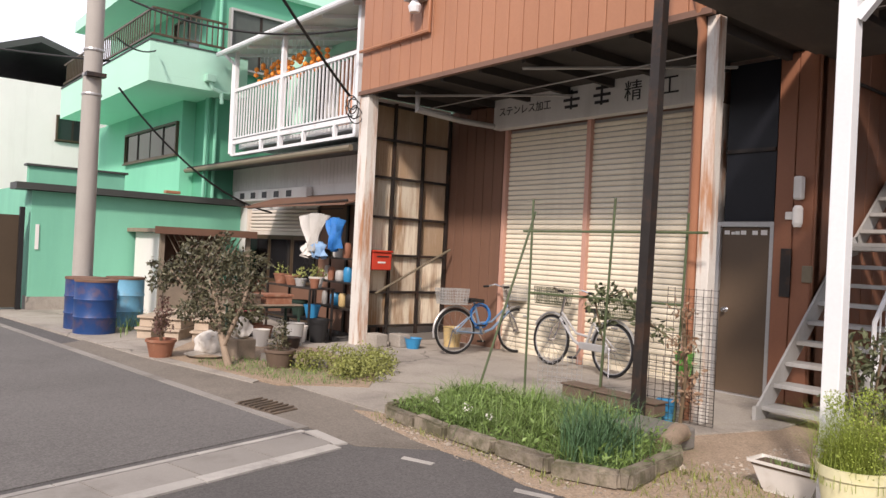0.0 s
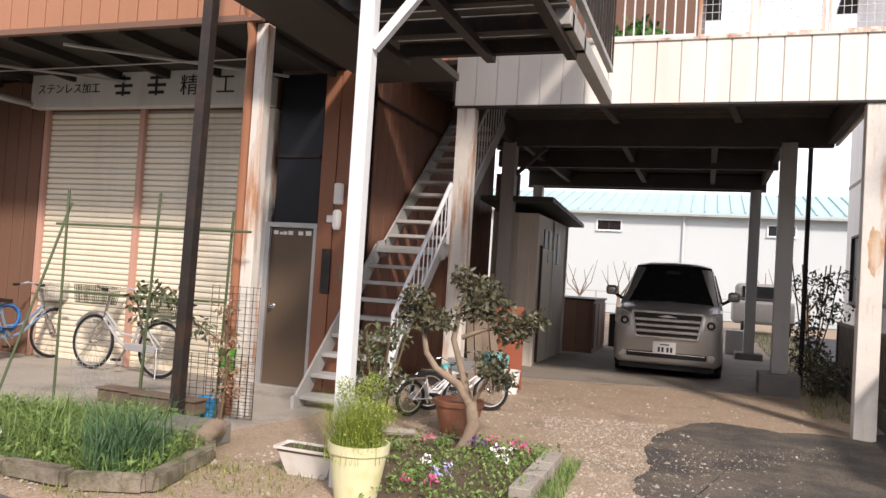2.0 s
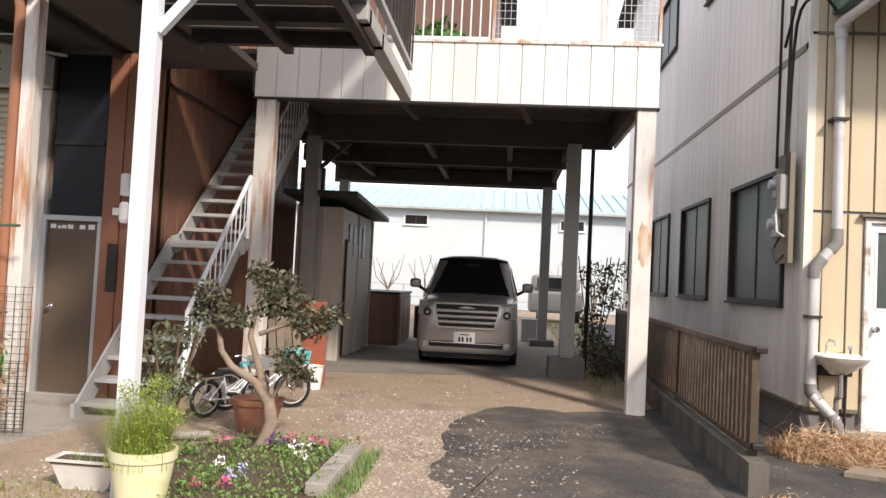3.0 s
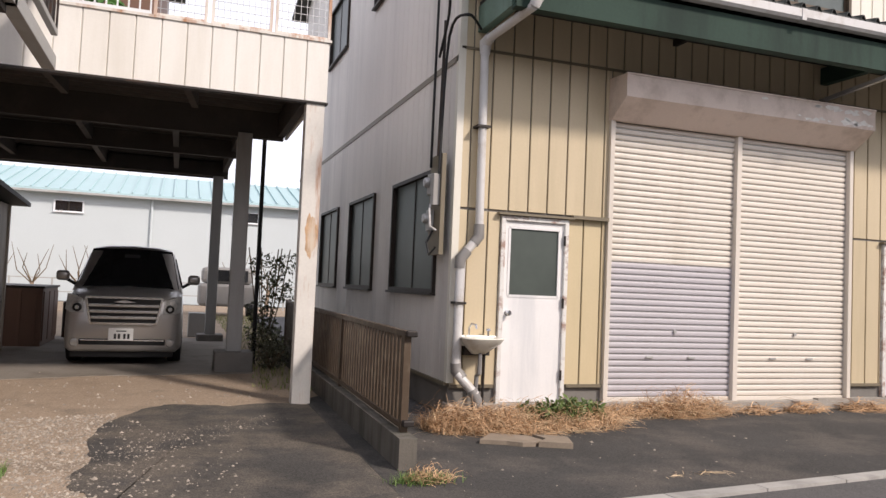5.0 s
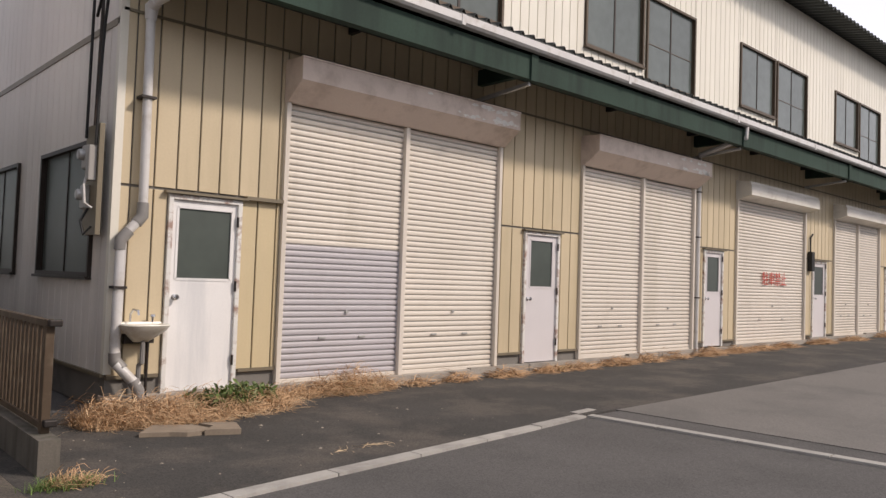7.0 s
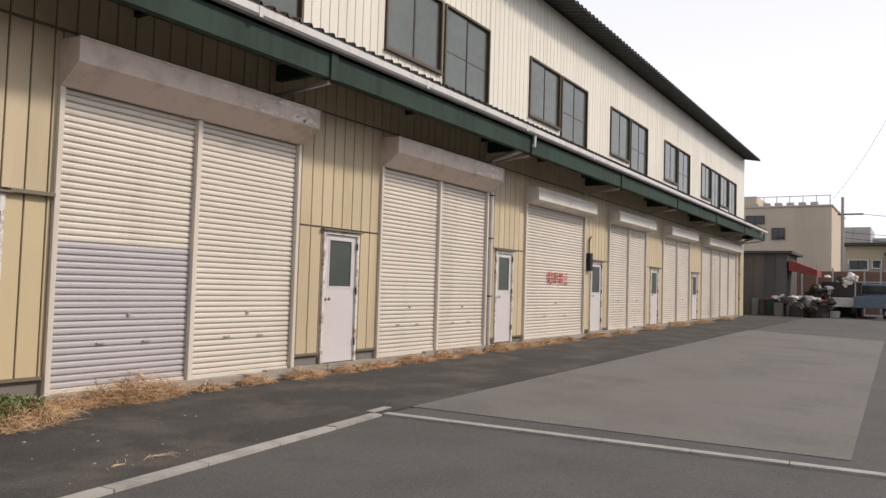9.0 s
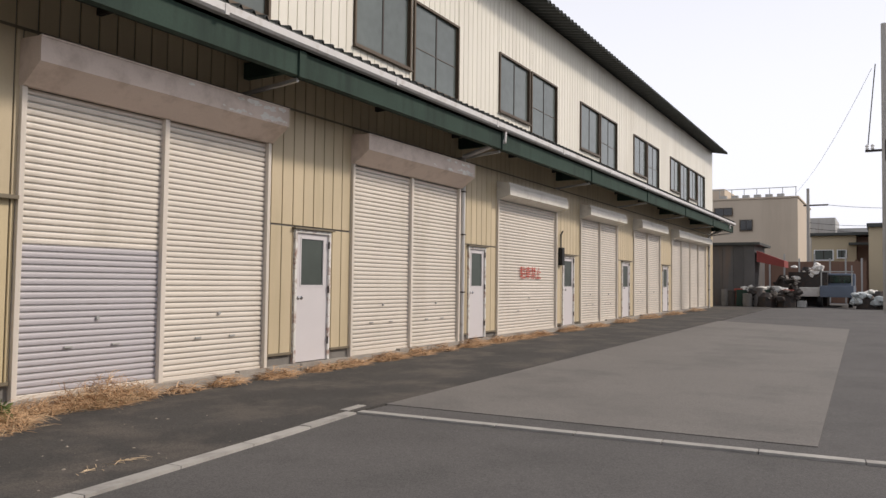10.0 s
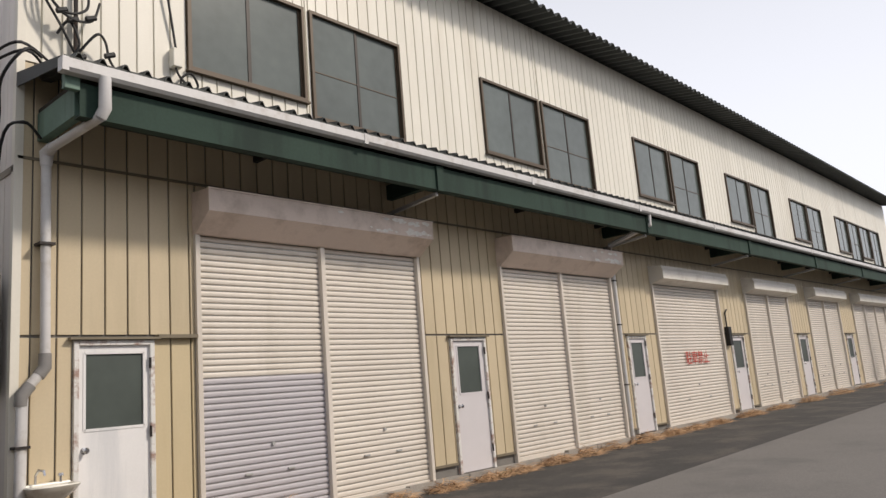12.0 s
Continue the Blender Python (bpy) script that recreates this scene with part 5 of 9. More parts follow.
door = thing("workshop_door", "plain brown flush door in a pale frame, stickers on top", "door", (-4.5, 8.0, 0.02))
part("leaf", box(-4.8, -4.24, 8.0, 8.04, 0.03, 1.84), DOOR_BROWN, door)
for p in (box(-4.86, -4.801, 7.96, 8.08, 0.0, 1.9), box(-4.239, -4.2, 7.96, 8.08, 0.0, 1.9), box(-4.8, -4.24, 7.96, 8.08, 1.845, 1.9), box(-4.8, -4.24, 7.94, 8.09, 0.0, 0.028)):
    part("door_frame", p, GALV, door)
part("knob", lathe([(0.03, 0), (0.012, -0.012), (0.012, -0.045), (0.028, -0.06), (0.015, -0.08)], (-4.72, 8.0, 0.93), 14, None, "y"), CHROME, door, "round metal knob", 40)
for x, s in ((-4.74, 0.03), (-4.67, 0.02), (-4.62, 0.025), (-4.55, 0.03), (-4.42, 0.03), (-4.32, 0.035)):
    part("sticker", box(x - s, x + s, 7.996, 7.999, 1.76, 1.76 + s * 1.5), WHITE_RENDER, door)
transom = part("transom_panel", box(-4.8, -4.24, 8.03, 8.06, 1.91, 3.64), TRANSOM, door, "dark glass panel above the door")
part("transom_bar", box(-4.8, -4.24, 8.0, 8.03, 2.66, 2.7), DARK_STEEL, transom)
for nm, b_, m_, lb, ct in (("wall_lamp", box(-3.97, -3.88, 7.85, 7.945, 2.12, 2.36, None, 0.02), WHITE_RENDER, "frosted white wall lamp beside the door", "lamp"),
                           ("doorbell", box(-4.07, -3.99, 7.92, 7.945, 1.92, 2.0, None, 0.006), WHITE_RENDER, "small white doorbell on the brown wall", "doorbell"),
                           ("name_plate", box(-4.1, -3.99, 7.925, 7.945, 1.12, 1.62, None, 0.004), DARK_STEEL, "dark upright name plate without legible writing", "sign"),
                           ("intercom", box(-3.87, -3.77, 7.91, 7.945, 1.28, 1.45, None, 0.006), FLASHING, "brown intercom box on the wall", "intercom")):
    o = part(nm, b_, m_)
    tagged(o, lb, ct)
lamp2 = part("lamp_globe", lathe([(0.035, 0), (0.05, 0.04), (0.05, 0.19), (0.03, 0.22)], (-3.92, 7.88, 1.84), 14), WHITE_RENDER)
tagged(lamp2, "frosted glass wall lamp on the brown wall", "lamp")

# ---- corrugated screen wall on a dark lattice ----
screen = thing("screen_wall", "weathered corrugated fibreglass screen on a dark steel grid", "wall", (-9.6, 7.2, 0.1))
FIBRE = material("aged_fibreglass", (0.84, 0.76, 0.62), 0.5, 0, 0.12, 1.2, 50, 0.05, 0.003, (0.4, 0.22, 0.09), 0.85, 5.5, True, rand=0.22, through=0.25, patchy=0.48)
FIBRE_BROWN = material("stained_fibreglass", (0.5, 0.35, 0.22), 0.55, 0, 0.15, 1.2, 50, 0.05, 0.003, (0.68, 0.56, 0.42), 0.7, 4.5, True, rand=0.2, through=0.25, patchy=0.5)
cols, rows_ = [6.34, 6.84, 7.42, 7.96], [0.25, 0.76, 1.32, 1.89, 2.49, 3.06, 3.58]
for y0, y1 in zip(cols, cols[1:]):
    for z0, z1 in zip(rows_, rows_[1:]):
        pts, n = [], int((y1 - y0) / 0.042)
        for i in range(n * 2 + 1):
            pts.append((-9.6 + (0.014 if i % 2 else -0.014), y0 + (y1 - y0) * i / (2 * n), z0))
        prof = pts + [(p[0] - 0.004, p[1], p[2]) for p in pts[::-1]]
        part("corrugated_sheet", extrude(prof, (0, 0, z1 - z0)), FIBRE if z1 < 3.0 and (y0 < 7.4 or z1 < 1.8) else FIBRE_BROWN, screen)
for y in cols:
    part("grid_post", box(-9.57, -9.53, y - 0.02, y + 0.02, 0.1, 3.62), DARK_STEEL, screen)
for z in rows_:
    part("grid_rail", box(-9.58, -9.535, 6.34, 7.98, z - 0.018, z + 0.018), DARK_STEEL, screen)
part("screen_kerb", box(-9.66, -9.5, 6.33, 8.0, 0.0, 0.12), CONCRETE_GREY, screen)
part("top_panel", box(-9.62, -9.58, 6.34, 7.98, 3.6, 3.67), WHITE_RENDER, screen)
brace = part("leaning_pole", tube([(-9.4, 6.5, 0.75), (-9.35, 7.9, 1.45)], 0.018, 6), FLASHING)
tagged(brace, "thin brown pole slanting across the screen", "pole")

post = thing("letter_box", "red plastic letter box fixed to the screen", "letter box", (-9.45, 6.5, 1.08))
RED = material("red_plastic", (0.55, 0.05, 0.025), 0.4, 0, 0.06, 4, 40, 0.03, 0.001)
part("body", box(-9.52, -9.32, 6.36, 6.72, 1.1, 1.36, None, 0.015), RED, post)
part("lid", box(-9.53, -9.3, 6.35, 6.73, 1.361, 1.39, None, 0.01), RED, post)
part("slot", box(-9.318, -9.312, 6.44, 6.66, 1.29, 1.31), DARK_STEEL, post)
part("name_card", box(-9.318, -9.314, 6.46, 6.6, 1.2, 1.225), WHITE_RENDER, post)
for x, y in ((-9.1, 6.35), (-8.98, 6.68)):
    o = part("concrete_block", box(x - 0.13, x + 0.13, y - 0.1, y + 0.1, 0.016, 0.2, None, 0.012), CONCRETE)
    tagged(o, "pale concrete block on the apron", "block", "concrete blocks")
BLUE = material("blue_plastic", (0.03, 0.25, 0.5), 0.4, 0, 0.08, 4, 40, 0.03, 0.001)
o = part("basin", lathe([(0.09, 0.016), (0.125, 0.16), (0.135, 0.165), (0.12, 0.16), (0.085, 0.03)], (-8.75, 6.75, 0), 18), BLUE, None, smooth=40)
tagged(o, "small blue plastic basin on the ground", "basin")
o = part("bucket", lathe([(0.12, 0.016), (0.14, 0.3), (0.15, 0.305), (0.135, 0.3), (0.11, 0.03)], (-8.75, 7.5, 0), 18), material("cream_plastic", (0.6, 0.45, 0.22), 0.45, 0, 0.08, 4, 40, 0.03, 0.001), None, smooth=40)
tagged(o, "cream plastic bucket with a dark rim", "bucket")

section((1, 1, 1), (0.26, 0.07, 0))
# ---- low wall and fence by the warehouse ----
lw = part("low_wall", slab([(1.71, 5.5), (1.85, 5.5), (1.98, 14.0), (1.84, 14.0)], 0.0, 0.25), WALL_OLD)
structure(lw, "low grey concrete boundary wall", "wall")
fence = thing("slat_fence", "brown aluminium slatted fence on the low concrete wall", "fence", (1.9, 9, 0.25))
slat = shared("slat", box(-0.008, 0.008, -0.035, 0.035, 0, 0.74, None, 0.003), FENCE_BROWN)
for i in range(4):
    f = i / 3
    p = Vector((1.81, 5.76, 0)).lerp(Vector((1.93, 13.6, 0)), f)
    part("fence_post", box(p.x - 0.03, p.x + 0.03, p.y - 0.03, p.y + 0.03, 0.25, 1.05, None, 0.004), FENCE_BROWN, fence)
for z in (1.02, 0.3):
    part("fence_rail", bar((1.81, 5.76, z), (1.93, 13.6, z), 0.05, 0.045), FENCE_BROWN, fence)
for i in range(66):
    y = 5.86 + i * 0.118
    piece("slat", slat, fence, (1.81 + (y - 5.76) * 0.0153, y, 0.27))
part("latch", box(1.785, 1.875, 5.67, 5.73, 1.0, 1.05, None, 0.01), DARK_STEEL, fence)
part("latch", box(1.785, 1.875, 5.67, 5.73, 0.3, 0.35, None, 0.01), DARK_STEEL, fence)

section(*WORLD)
# ---- van ----
SILVER = material("silver_paint", (0.5, 0.48, 0.46), 0.3, 0.55, 0.03, 0.6, 60, 0.02, 0.001)
BRIGHT = material("bright_trim", (0.75, 0.74, 0.72), 0.22, 0.8, 0.04, 5, 50, 0.02, 0.001)
LAMP = material("headlamp_lens", (0.6, 0.6, 0.58), 0.12, 0.4, 0.2, 14, 80, 0.1, 0.002)
VC, VY = -0.4, 12.38
van = thing("minivan", "silver minivan parked nose out beneath the carport", "car", (VC, VY + 2.2, 0))


def loft(stations):
    """Joins half outlines (half width, height), one for each depth, into a closed symmetric shell."""
    bm = bmesh.new()
    rr = []
    for d, rows in stations:
        pts = [(-w, z) for w, z in rows] + [(w, z) for w, z in rows[::-1]]
        rr.append([bm.verts.new((VC + x, VY + d, z)) for x, z in pts])
    for p, q in zip(rr, rr[1:]):
        for k in range(len(p)):
            bm.faces.new((p[k], p[(k + 1) % len(p)], q[(k + 1) % len(p)], q[k]))
    bm.faces.new(rr[0][::-1]), bm.faces.new(rr[-1])
    return bm


def shell_rows(w, lo, top):
    return [(w * 0.9, lo), (w * 0.985, lo + 0.06), (w, 0.5), (w * 0.995, 0.72), (w * 0.97, top - 0.1), (w * 0.9, top - 0.02), (w * 0.72, top + 0.01), (w * 0.36, top + 0.03), (0.001, top + 0.035)]


body = loft([(0.0, shell_rows(0.66, 0.27, 0.97)), (0.025, shell_rows(0.74, 0.24, 1.0)), (0.09, shell_rows(0.79, 0.22, 1.035)), (0.22, shell_rows(0.825, 0.21, 1.08)), (0.45, shell_rows(0.84, 0.21, 1.125)),
             (0.78, shell_rows(0.847, 0.21, 1.165)), (4.2, shell_rows(0.847, 0.21, 1.165)), (4.5, shell_rows(0.8, 0.26, 1.15))])
part("body", body, SILVER, van, "silver painted lower body", 50)


def cab_rows(d):
    v = min(1.0, max(0.0, (d - 0.8) / 0.66))
    top = 1.15 + 0.66 * v + (0.03 if d > 1.6 else 0.0)
    w = 0.8 - 0.15 * v
    return [(0.825, 1.1), (0.8, 1.16), (w + 0.01, max(1.17, top - 0.1)), (w - 0.05, top - 0.02), (w * 0.6, top + 0.02), (0.001, top + 0.035)]


part("cabin", loft([(d, cab_rows(d)) for d in (0.82, 1.0, 1.2, 1.4, 1.5, 1.7, 3.6, 4.2)] + [(4.45, [(w * 0.93, z - 0.05 * (z > 1.3)) for w, z in cab_rows(4.2)])]), SILVER, van, "silver cabin with rounded roof", 45)
ws = bmesh.new()
for lift in (0.0, 0.022):
    grid = []
    for r in range(6):
        v = r / 5
        grid.append([ws.verts.new((VC + u * (0.765 - 0.145 * v), VY + 0.745 + 0.66 * v + 0.1 * u * u - lift * 0.7, 1.165 + 0.645 * v - 0.02 * u * u + lift * 0.7 - 0.012)) for u in (-1, -0.66, -0.33, 0, 0.33, 0.66, 1)])
    for p, q in zip(grid, grid[1:]):
        for k in range(6):
            ws.faces.new((p[k], p[k + 1], q[k + 1], q[k]))
part("windscreen", ws, GLASS_DARK, van, "dark windscreen glass", 60)
part("rear_view", box(VC - 0.12, VC + 0.12, VY + 1.2, VY + 1.22, 1.66, 1.71, None, 0.008), BLACK, van)
for s in (-1, 1):
    part("wiper", tube([(VC + s * 0.55, VY + 0.72, 1.185), (VC + s * 0.05, VY + 0.7, 1.2)], 0.009, 5), BLACK, van)
grille = part("grille", extrude([(VC - 0.53, VY - 0.02, 1.03), (VC + 0.53, VY - 0.02, 1.03), (VC + 0.46, VY - 0.02, 0.645), (VC - 0.46, VY - 0.02, 0.645)], (0, 0.08, 0)), BLACK, van, "dark radiator grille")
for p, q in (((-0.53, 1.03), (-0.46, 0.645)), ((0.53, 1.03), (0.46, 0.645)), ((-0.53, 1.03), (0.53, 1.03)), ((-0.46, 0.645), (0.46, 0.645))):
    part("grille_frame", bar((VC + p[0], VY - 0.025, p[1]), (VC + q[0], VY - 0.025, q[1]), 0.03, 0.03, None, (0, 1, 0.01)), BRIGHT, grille)
for i, (z, w) in enumerate(((0.71, 0.46), (0.8, 0.475), (0.89, 0.49))):
    part("grille_bar", box(VC - w, VC + w, VY - 0.05, VY - 0.02, z, z + 0.05, None, 0.012), BRIGHT, grille)
part("badge", extrude([(VC - 0.15, VY - 0.055, 0.965), (VC, VY - 0.055, 1.0), (VC + 0.15, VY - 0.055, 0.965), (VC, VY - 0.055, 0.95)], (0, 0.03, 0)), BRIGHT, grille)
for s in (-1, 1):
    hl = bmesh.new()
    q = [(0.55, 0.0, 0.8), (0.72, 0.02, 0.79), (0.815, 0.12, 0.84), (0.805, 0.2, 1.07), (0.7, 0.09, 1.06), (0.57, 0.015, 1.0)]
    v = [hl.verts.new((VC + s * x, VY + y - 0.03, z)) for x, y, z in q] + [hl.verts.new((VC + s * x * 0.96, VY + y + 0.09, z)) for x, y, z in q]
    n_ = len(q)
    hl.faces.new(v[:n_]), hl.faces.new(v[n_:][::-1])
    for k in range(n_):
        hl.faces.new((v[k], v[(k + 1) % n_], v[n_ + (k + 1) % n_], v[n_ + k]))
    head = part("headlight", hl, LAMP, van, "clear wraparound headlight")
    part("bulb", lathe([(0.065, 0.0), (0.06, -0.02), (0.03, -0.03)], (VC + s * 0.645, VY - 0.02, 0.875), 16, None, "y"), BLACK, head)
    part("bulb", lathe([(0.035, 0.0), (0.03, -0.012)], (VC + s * 0.645, VY - 0.05, 0.875), 12, None, "y"), CHROME, head)
    part("fog_lamp", lathe([(0.065, 0.06), (0.065, -0.005), (0.05, -0.02), (0.02, -0.025)], (VC + s * 0.665, VY + 0.01, 0.36), 16, None, "y"), LAMP, van, "round fog lamp")
    mir = part("mirror", box(VC + s * 0.985 - 0.095, VC + s * 0.985 + 0.095, VY + 0.9, VY + 1.02, 1.25, 1.41, None, 0.045), SILVER, van, "door mirror", 50)
    part("mirror_arm", bar((VC + s * 0.8, VY + 0.98, 1.2), (VC + s * 0.92, VY + 0.97, 1.27), 0.05, 0.05), BLACK, mir)
    sw = bmesh.new()
    q = [(1.15, 1.2), (1.75, 1.68), (4.0, 1.68), (4.1, 1.2)]
    v = [sw.verts.new((VC + s * ((0.822 if z < 1.4 else 0.69) + k), VY + d, z)) for k in (0, -0.03) for d, z in q]
    for f in ((0, 1, 2, 3), (7, 6, 5, 4), (0, 4, 5, 1), (1, 5, 6, 2), (2, 6, 7, 3), (3, 7, 4, 0)):
        sw.faces.new([v[i] for i in f])
    part("side_window", sw, GLASS_DARK, van)
    for dy in (0.85, 3.65):
        wh = part("wheel", lathe([(0.2, 0.0), (0.3, 0.0), (0.315, 0.03), (0.315, 0.17), (0.3, 0.2), (0.2, 0.2)], (VC + s * 0.735 - 0.1, VY + dy, 0.316), 24, None, "x"), BLACK, van, "black tyre", 40)
        part("rim", lathe([(0.2, 0.0), (0.19, 0.02)], (VC + s * 0.842 - 0.01, VY + dy, 0.316), 20, None, "x"), CHROME, wh)
part("lower_intake", box(VC - 0.6, VC + 0.6, VY - 0.012, VY + 0.08, 0.325, 0.415, None, 0.01), BLACK, van)
part("intake_trim", box(VC - 0.58, VC + 0.58, VY - 0.022, VY + 0.0, 0.385, 0.402, None, 0.004), BRIGHT, van)
part("underbody", box(VC - 0.72, VC + 0.72, VY + 0.1, VY + 4.3, 0.13, 0.26, None, 0.02), BLACK, van)
plate = part("number_plate", box(VC - 0.18 - 0.02, VC + 0.165 - 0.02, VY - 0.045, VY - 0.015, 0.395, 0.575, None, 0.004), material("plate_white", (0.88, 0.88, 0.86), 0.4, 0, 0.03, 5, 40, 0.01, 0.001), van, "white number plate with dark bars")
for dx in (-0.105, -0.05, 0.025, 0.08):
    part("plate_bar", box(VC + dx - 0.016, VC + dx + 0.016, VY - 0.049, VY - 0.0455, 0.42, 0.495), INK, plate)
part("plate_bar", box(VC - 0.09, VC + 0.05, VY - 0.049, VY - 0.0455, 0.527, 0.543), INK, plate)

section(*WORLD)
# ---- under the carport ----
SHED_M = material("shed_metal", (0.58, 0.53, 0.46), 0.6, 0, 0.08, 1, 40, 0.05, 0.003, (0.25, 0.22, 0.18), 0.45, 1.4, True)
shed = thing("storage_shed", "grey-beige sheet metal storage shed with a flat roof", "shed", (-2.85, 13.6, 0))
part("wall", box(-3.25, -2.5, 12.17, 14.9, 0.0, 2.5), SHED_M, shed)
part("roof", extrude([(-3.4, 11.85, 2.66), (-3.4, 15.1, 2.5), (-3.4, 15.1, 2.57), (-3.4, 11.85, 2.74)], (1.2, 0, 0)), ROOF_DARK, shed)
part("shed_door", box(-2.5, -2.475, 12.55, 13.5, 0.05, 1.95), SHED_M, shed)
part("door_edge", box(-2.499, -2.46, 12.5, 12.549, 0.05, 2.0), DARK_STEEL, shed)
for y0 in (12.75, 13.55):
    w_ = part("shed_window", box(-2.5, -2.48, y0, y0 + 0.62, 1.72, 2.28), GLASS_FROST, shed)
    part("window_bar", box(-2.481, -2.465, y0 + 0.29, y0 + 0.33, 1.72, 2.28), GREY_STEEL, w_)
for y in (12.18, 13.52, 14.88):
    part("corner_strip", box(-2.51, -2.465, y - 0.03, y + 0.03, 0, 2.49), SHED_M, shed)
for i in range(4):
    part("front_rib", box(-3.2 + i * 0.19, -3.17 + i * 0.19, 12.15, 12.169, 0, 2.48), SHED_M, shed)
part("front_rail", box(-3.24, -2.51, 12.14, 12.149, 2.1, 2.14), SHED_M, shed)
crate = thing("dark_cabinet", "low dark brown cabinet standing by the shed", "cabinet", (-2.3, 16.2, 0))
part("body", box(-2.9, -1.96, 15.4, 17.2, 0.0, 1.06, None, 0.01), BROWN_SIDING, crate)
part("top", box(-2.94, -1.93, 15.36, 17.25, 1.061, 1.1), DARK_STEEL, crate)
for y in (15.5, 16.1, 16.65):
    part("cabinet_door", box(-1.96, -1.94, y, y + 0.5, 0.1, 1.0), BROWN_SIDING, crate)
for x in (-2.85, -2.6, -2.35, -2.1):
    part("front_batten", box(x, x + 0.05, 15.385, 15.4, 0.05, 1.05), BROWN_SIDING, crate)
bin_ = part("low_bin", box(-1.9, -1.2, 17.6, 18.3, 0, 0.75, None, 0.02), DARK_STEEL)
tagged(bin_, "dark lidded bin behind the van", "bin")
rear = part("dark_partition", box(-3.75, -3.3, 14.0, 14.12, 0.0, 3.4), BROWN_SIDING)
structure(rear, "dark brown partition beside the shed", "wall")
section(*MIDDLE)
brd = part("orange_board", bar((-2.45, 9.6, 0.02), (-2.5, 9.75, 1.05), 0.55, 0.02, None, (0, 1, 0)), material("orange_board", (0.31, 0.09, 0.05), 0.55, 0, 0.1, 3, 40, 0.05, 0.002))
tagged(brd, "faded orange board leaning at a post", "board")
for i in range(4):
    o = part("timber_board", bar((-2.75 + i * 0.1, 9.35 + i * 0.05, 0.01), (-2.9 + i * 0.09, 9.5, 1.15 + 0.12 * (i % 2)), 0.09, 0.02, None, (0, 1, 0)), material("weathered_timber", (0.26, 0.21, 0.16), 0.8, 0, 0.2, 6, 60, 0.2, 0.003, rand=0.2) if i == 0 else bpy.data.materials["weathered_timber"])
    tagged(o, "weathered timber board leaning at a post", "board", "leaning boards")
o = part("white_pail", lathe([(0.11, 0.004), (0.14, 0.28), (0.15, 0.285), (0.135, 0.28), (0.1, 0.02)], (-2.3, 9.45, 0), 18), WHITE_RENDER, None, smooth=40)
tagged(o, "white plastic pail on the ground", "bucket")

section(*LEFT)

# ---- plants and loose things ----
def leaf_mat(name, c, rough=0.5, vary=0.25):
    return material(name, c, rough, 0, 0.15, 6, 40, 0.0, 0.001, island=vary)


LEAF_DARK = leaf_mat("leaf_dark", (0.1, 0.098, 0.058), 0.42, 0.5)
LEAF_OLIVE = leaf_mat("leaf_olive", (0.10, 0.115, 0.06), 0.45, 0.4)
GRASS = leaf_mat("grass_green", (0.15, 0.235, 0.065), 0.5, 0.45)
LEEK = leaf_mat("blue_green_blades", (0.075, 0.15, 0.07), 0.45, 0.3)
FERN = leaf_mat("yellow_green_fern", (0.26, 0.33, 0.06), 0.5, 0.35)
STRAW = leaf_mat("dry_grass", (0.52, 0.33, 0.185), 0.7, 0.35)
MOSS = leaf_mat("yellow_green_cover", (0.22, 0.24, 0.07), 0.6, 0.4)
BARK = material("bark", (0.3, 0.23, 0.17), 0.85, 0, 0.25, 12, 80, 0.5, 0.006)
STEM = material("thin_stem", (0.14, 0.1, 0.06), 0.8, 0, 0.2, 12, 80, 0.2, 0.003)
TERRA = material("terracotta_pot", (0.29, 0.125, 0.075), 0.65, 0, 0.12, 4, 60, 0.1, 0.002, (0.5, 0.35, 0.25), 0.4, 4)
WHITE_PLASTIC = material("white_plastic", (0.72, 0.7, 0.66), 0.45, 0, 0.05, 3, 40, 0.03, 0.002, (0.45, 0.4, 0.33), 0.45, 5)
YELLOW_PLASTIC = material("yellow_plastic", (0.74, 0.72, 0.46), 0.45, 0, 0.08, 3, 40, 0.03, 0.002, (0.5, 0.5, 0.12), 0.5, 5)
rng = np.random.default_rng(7)


def points_mesh(name, verts, faces, mat, parent=None, label=""):
    me = bpy.data.meshes.new(name)
    o = ORG.get(parent, Vector((0, 0, 0)))
    me.from_pydata((np.asarray(verts) - np.array(o)).tolist(), [], faces)
    me.materials.append(mat)
    ob = new(name, me)
    ob.parent = parent
    if parent is None:
        planned(ob)
    ORG[ob] = o
    return tagged(ob, label)


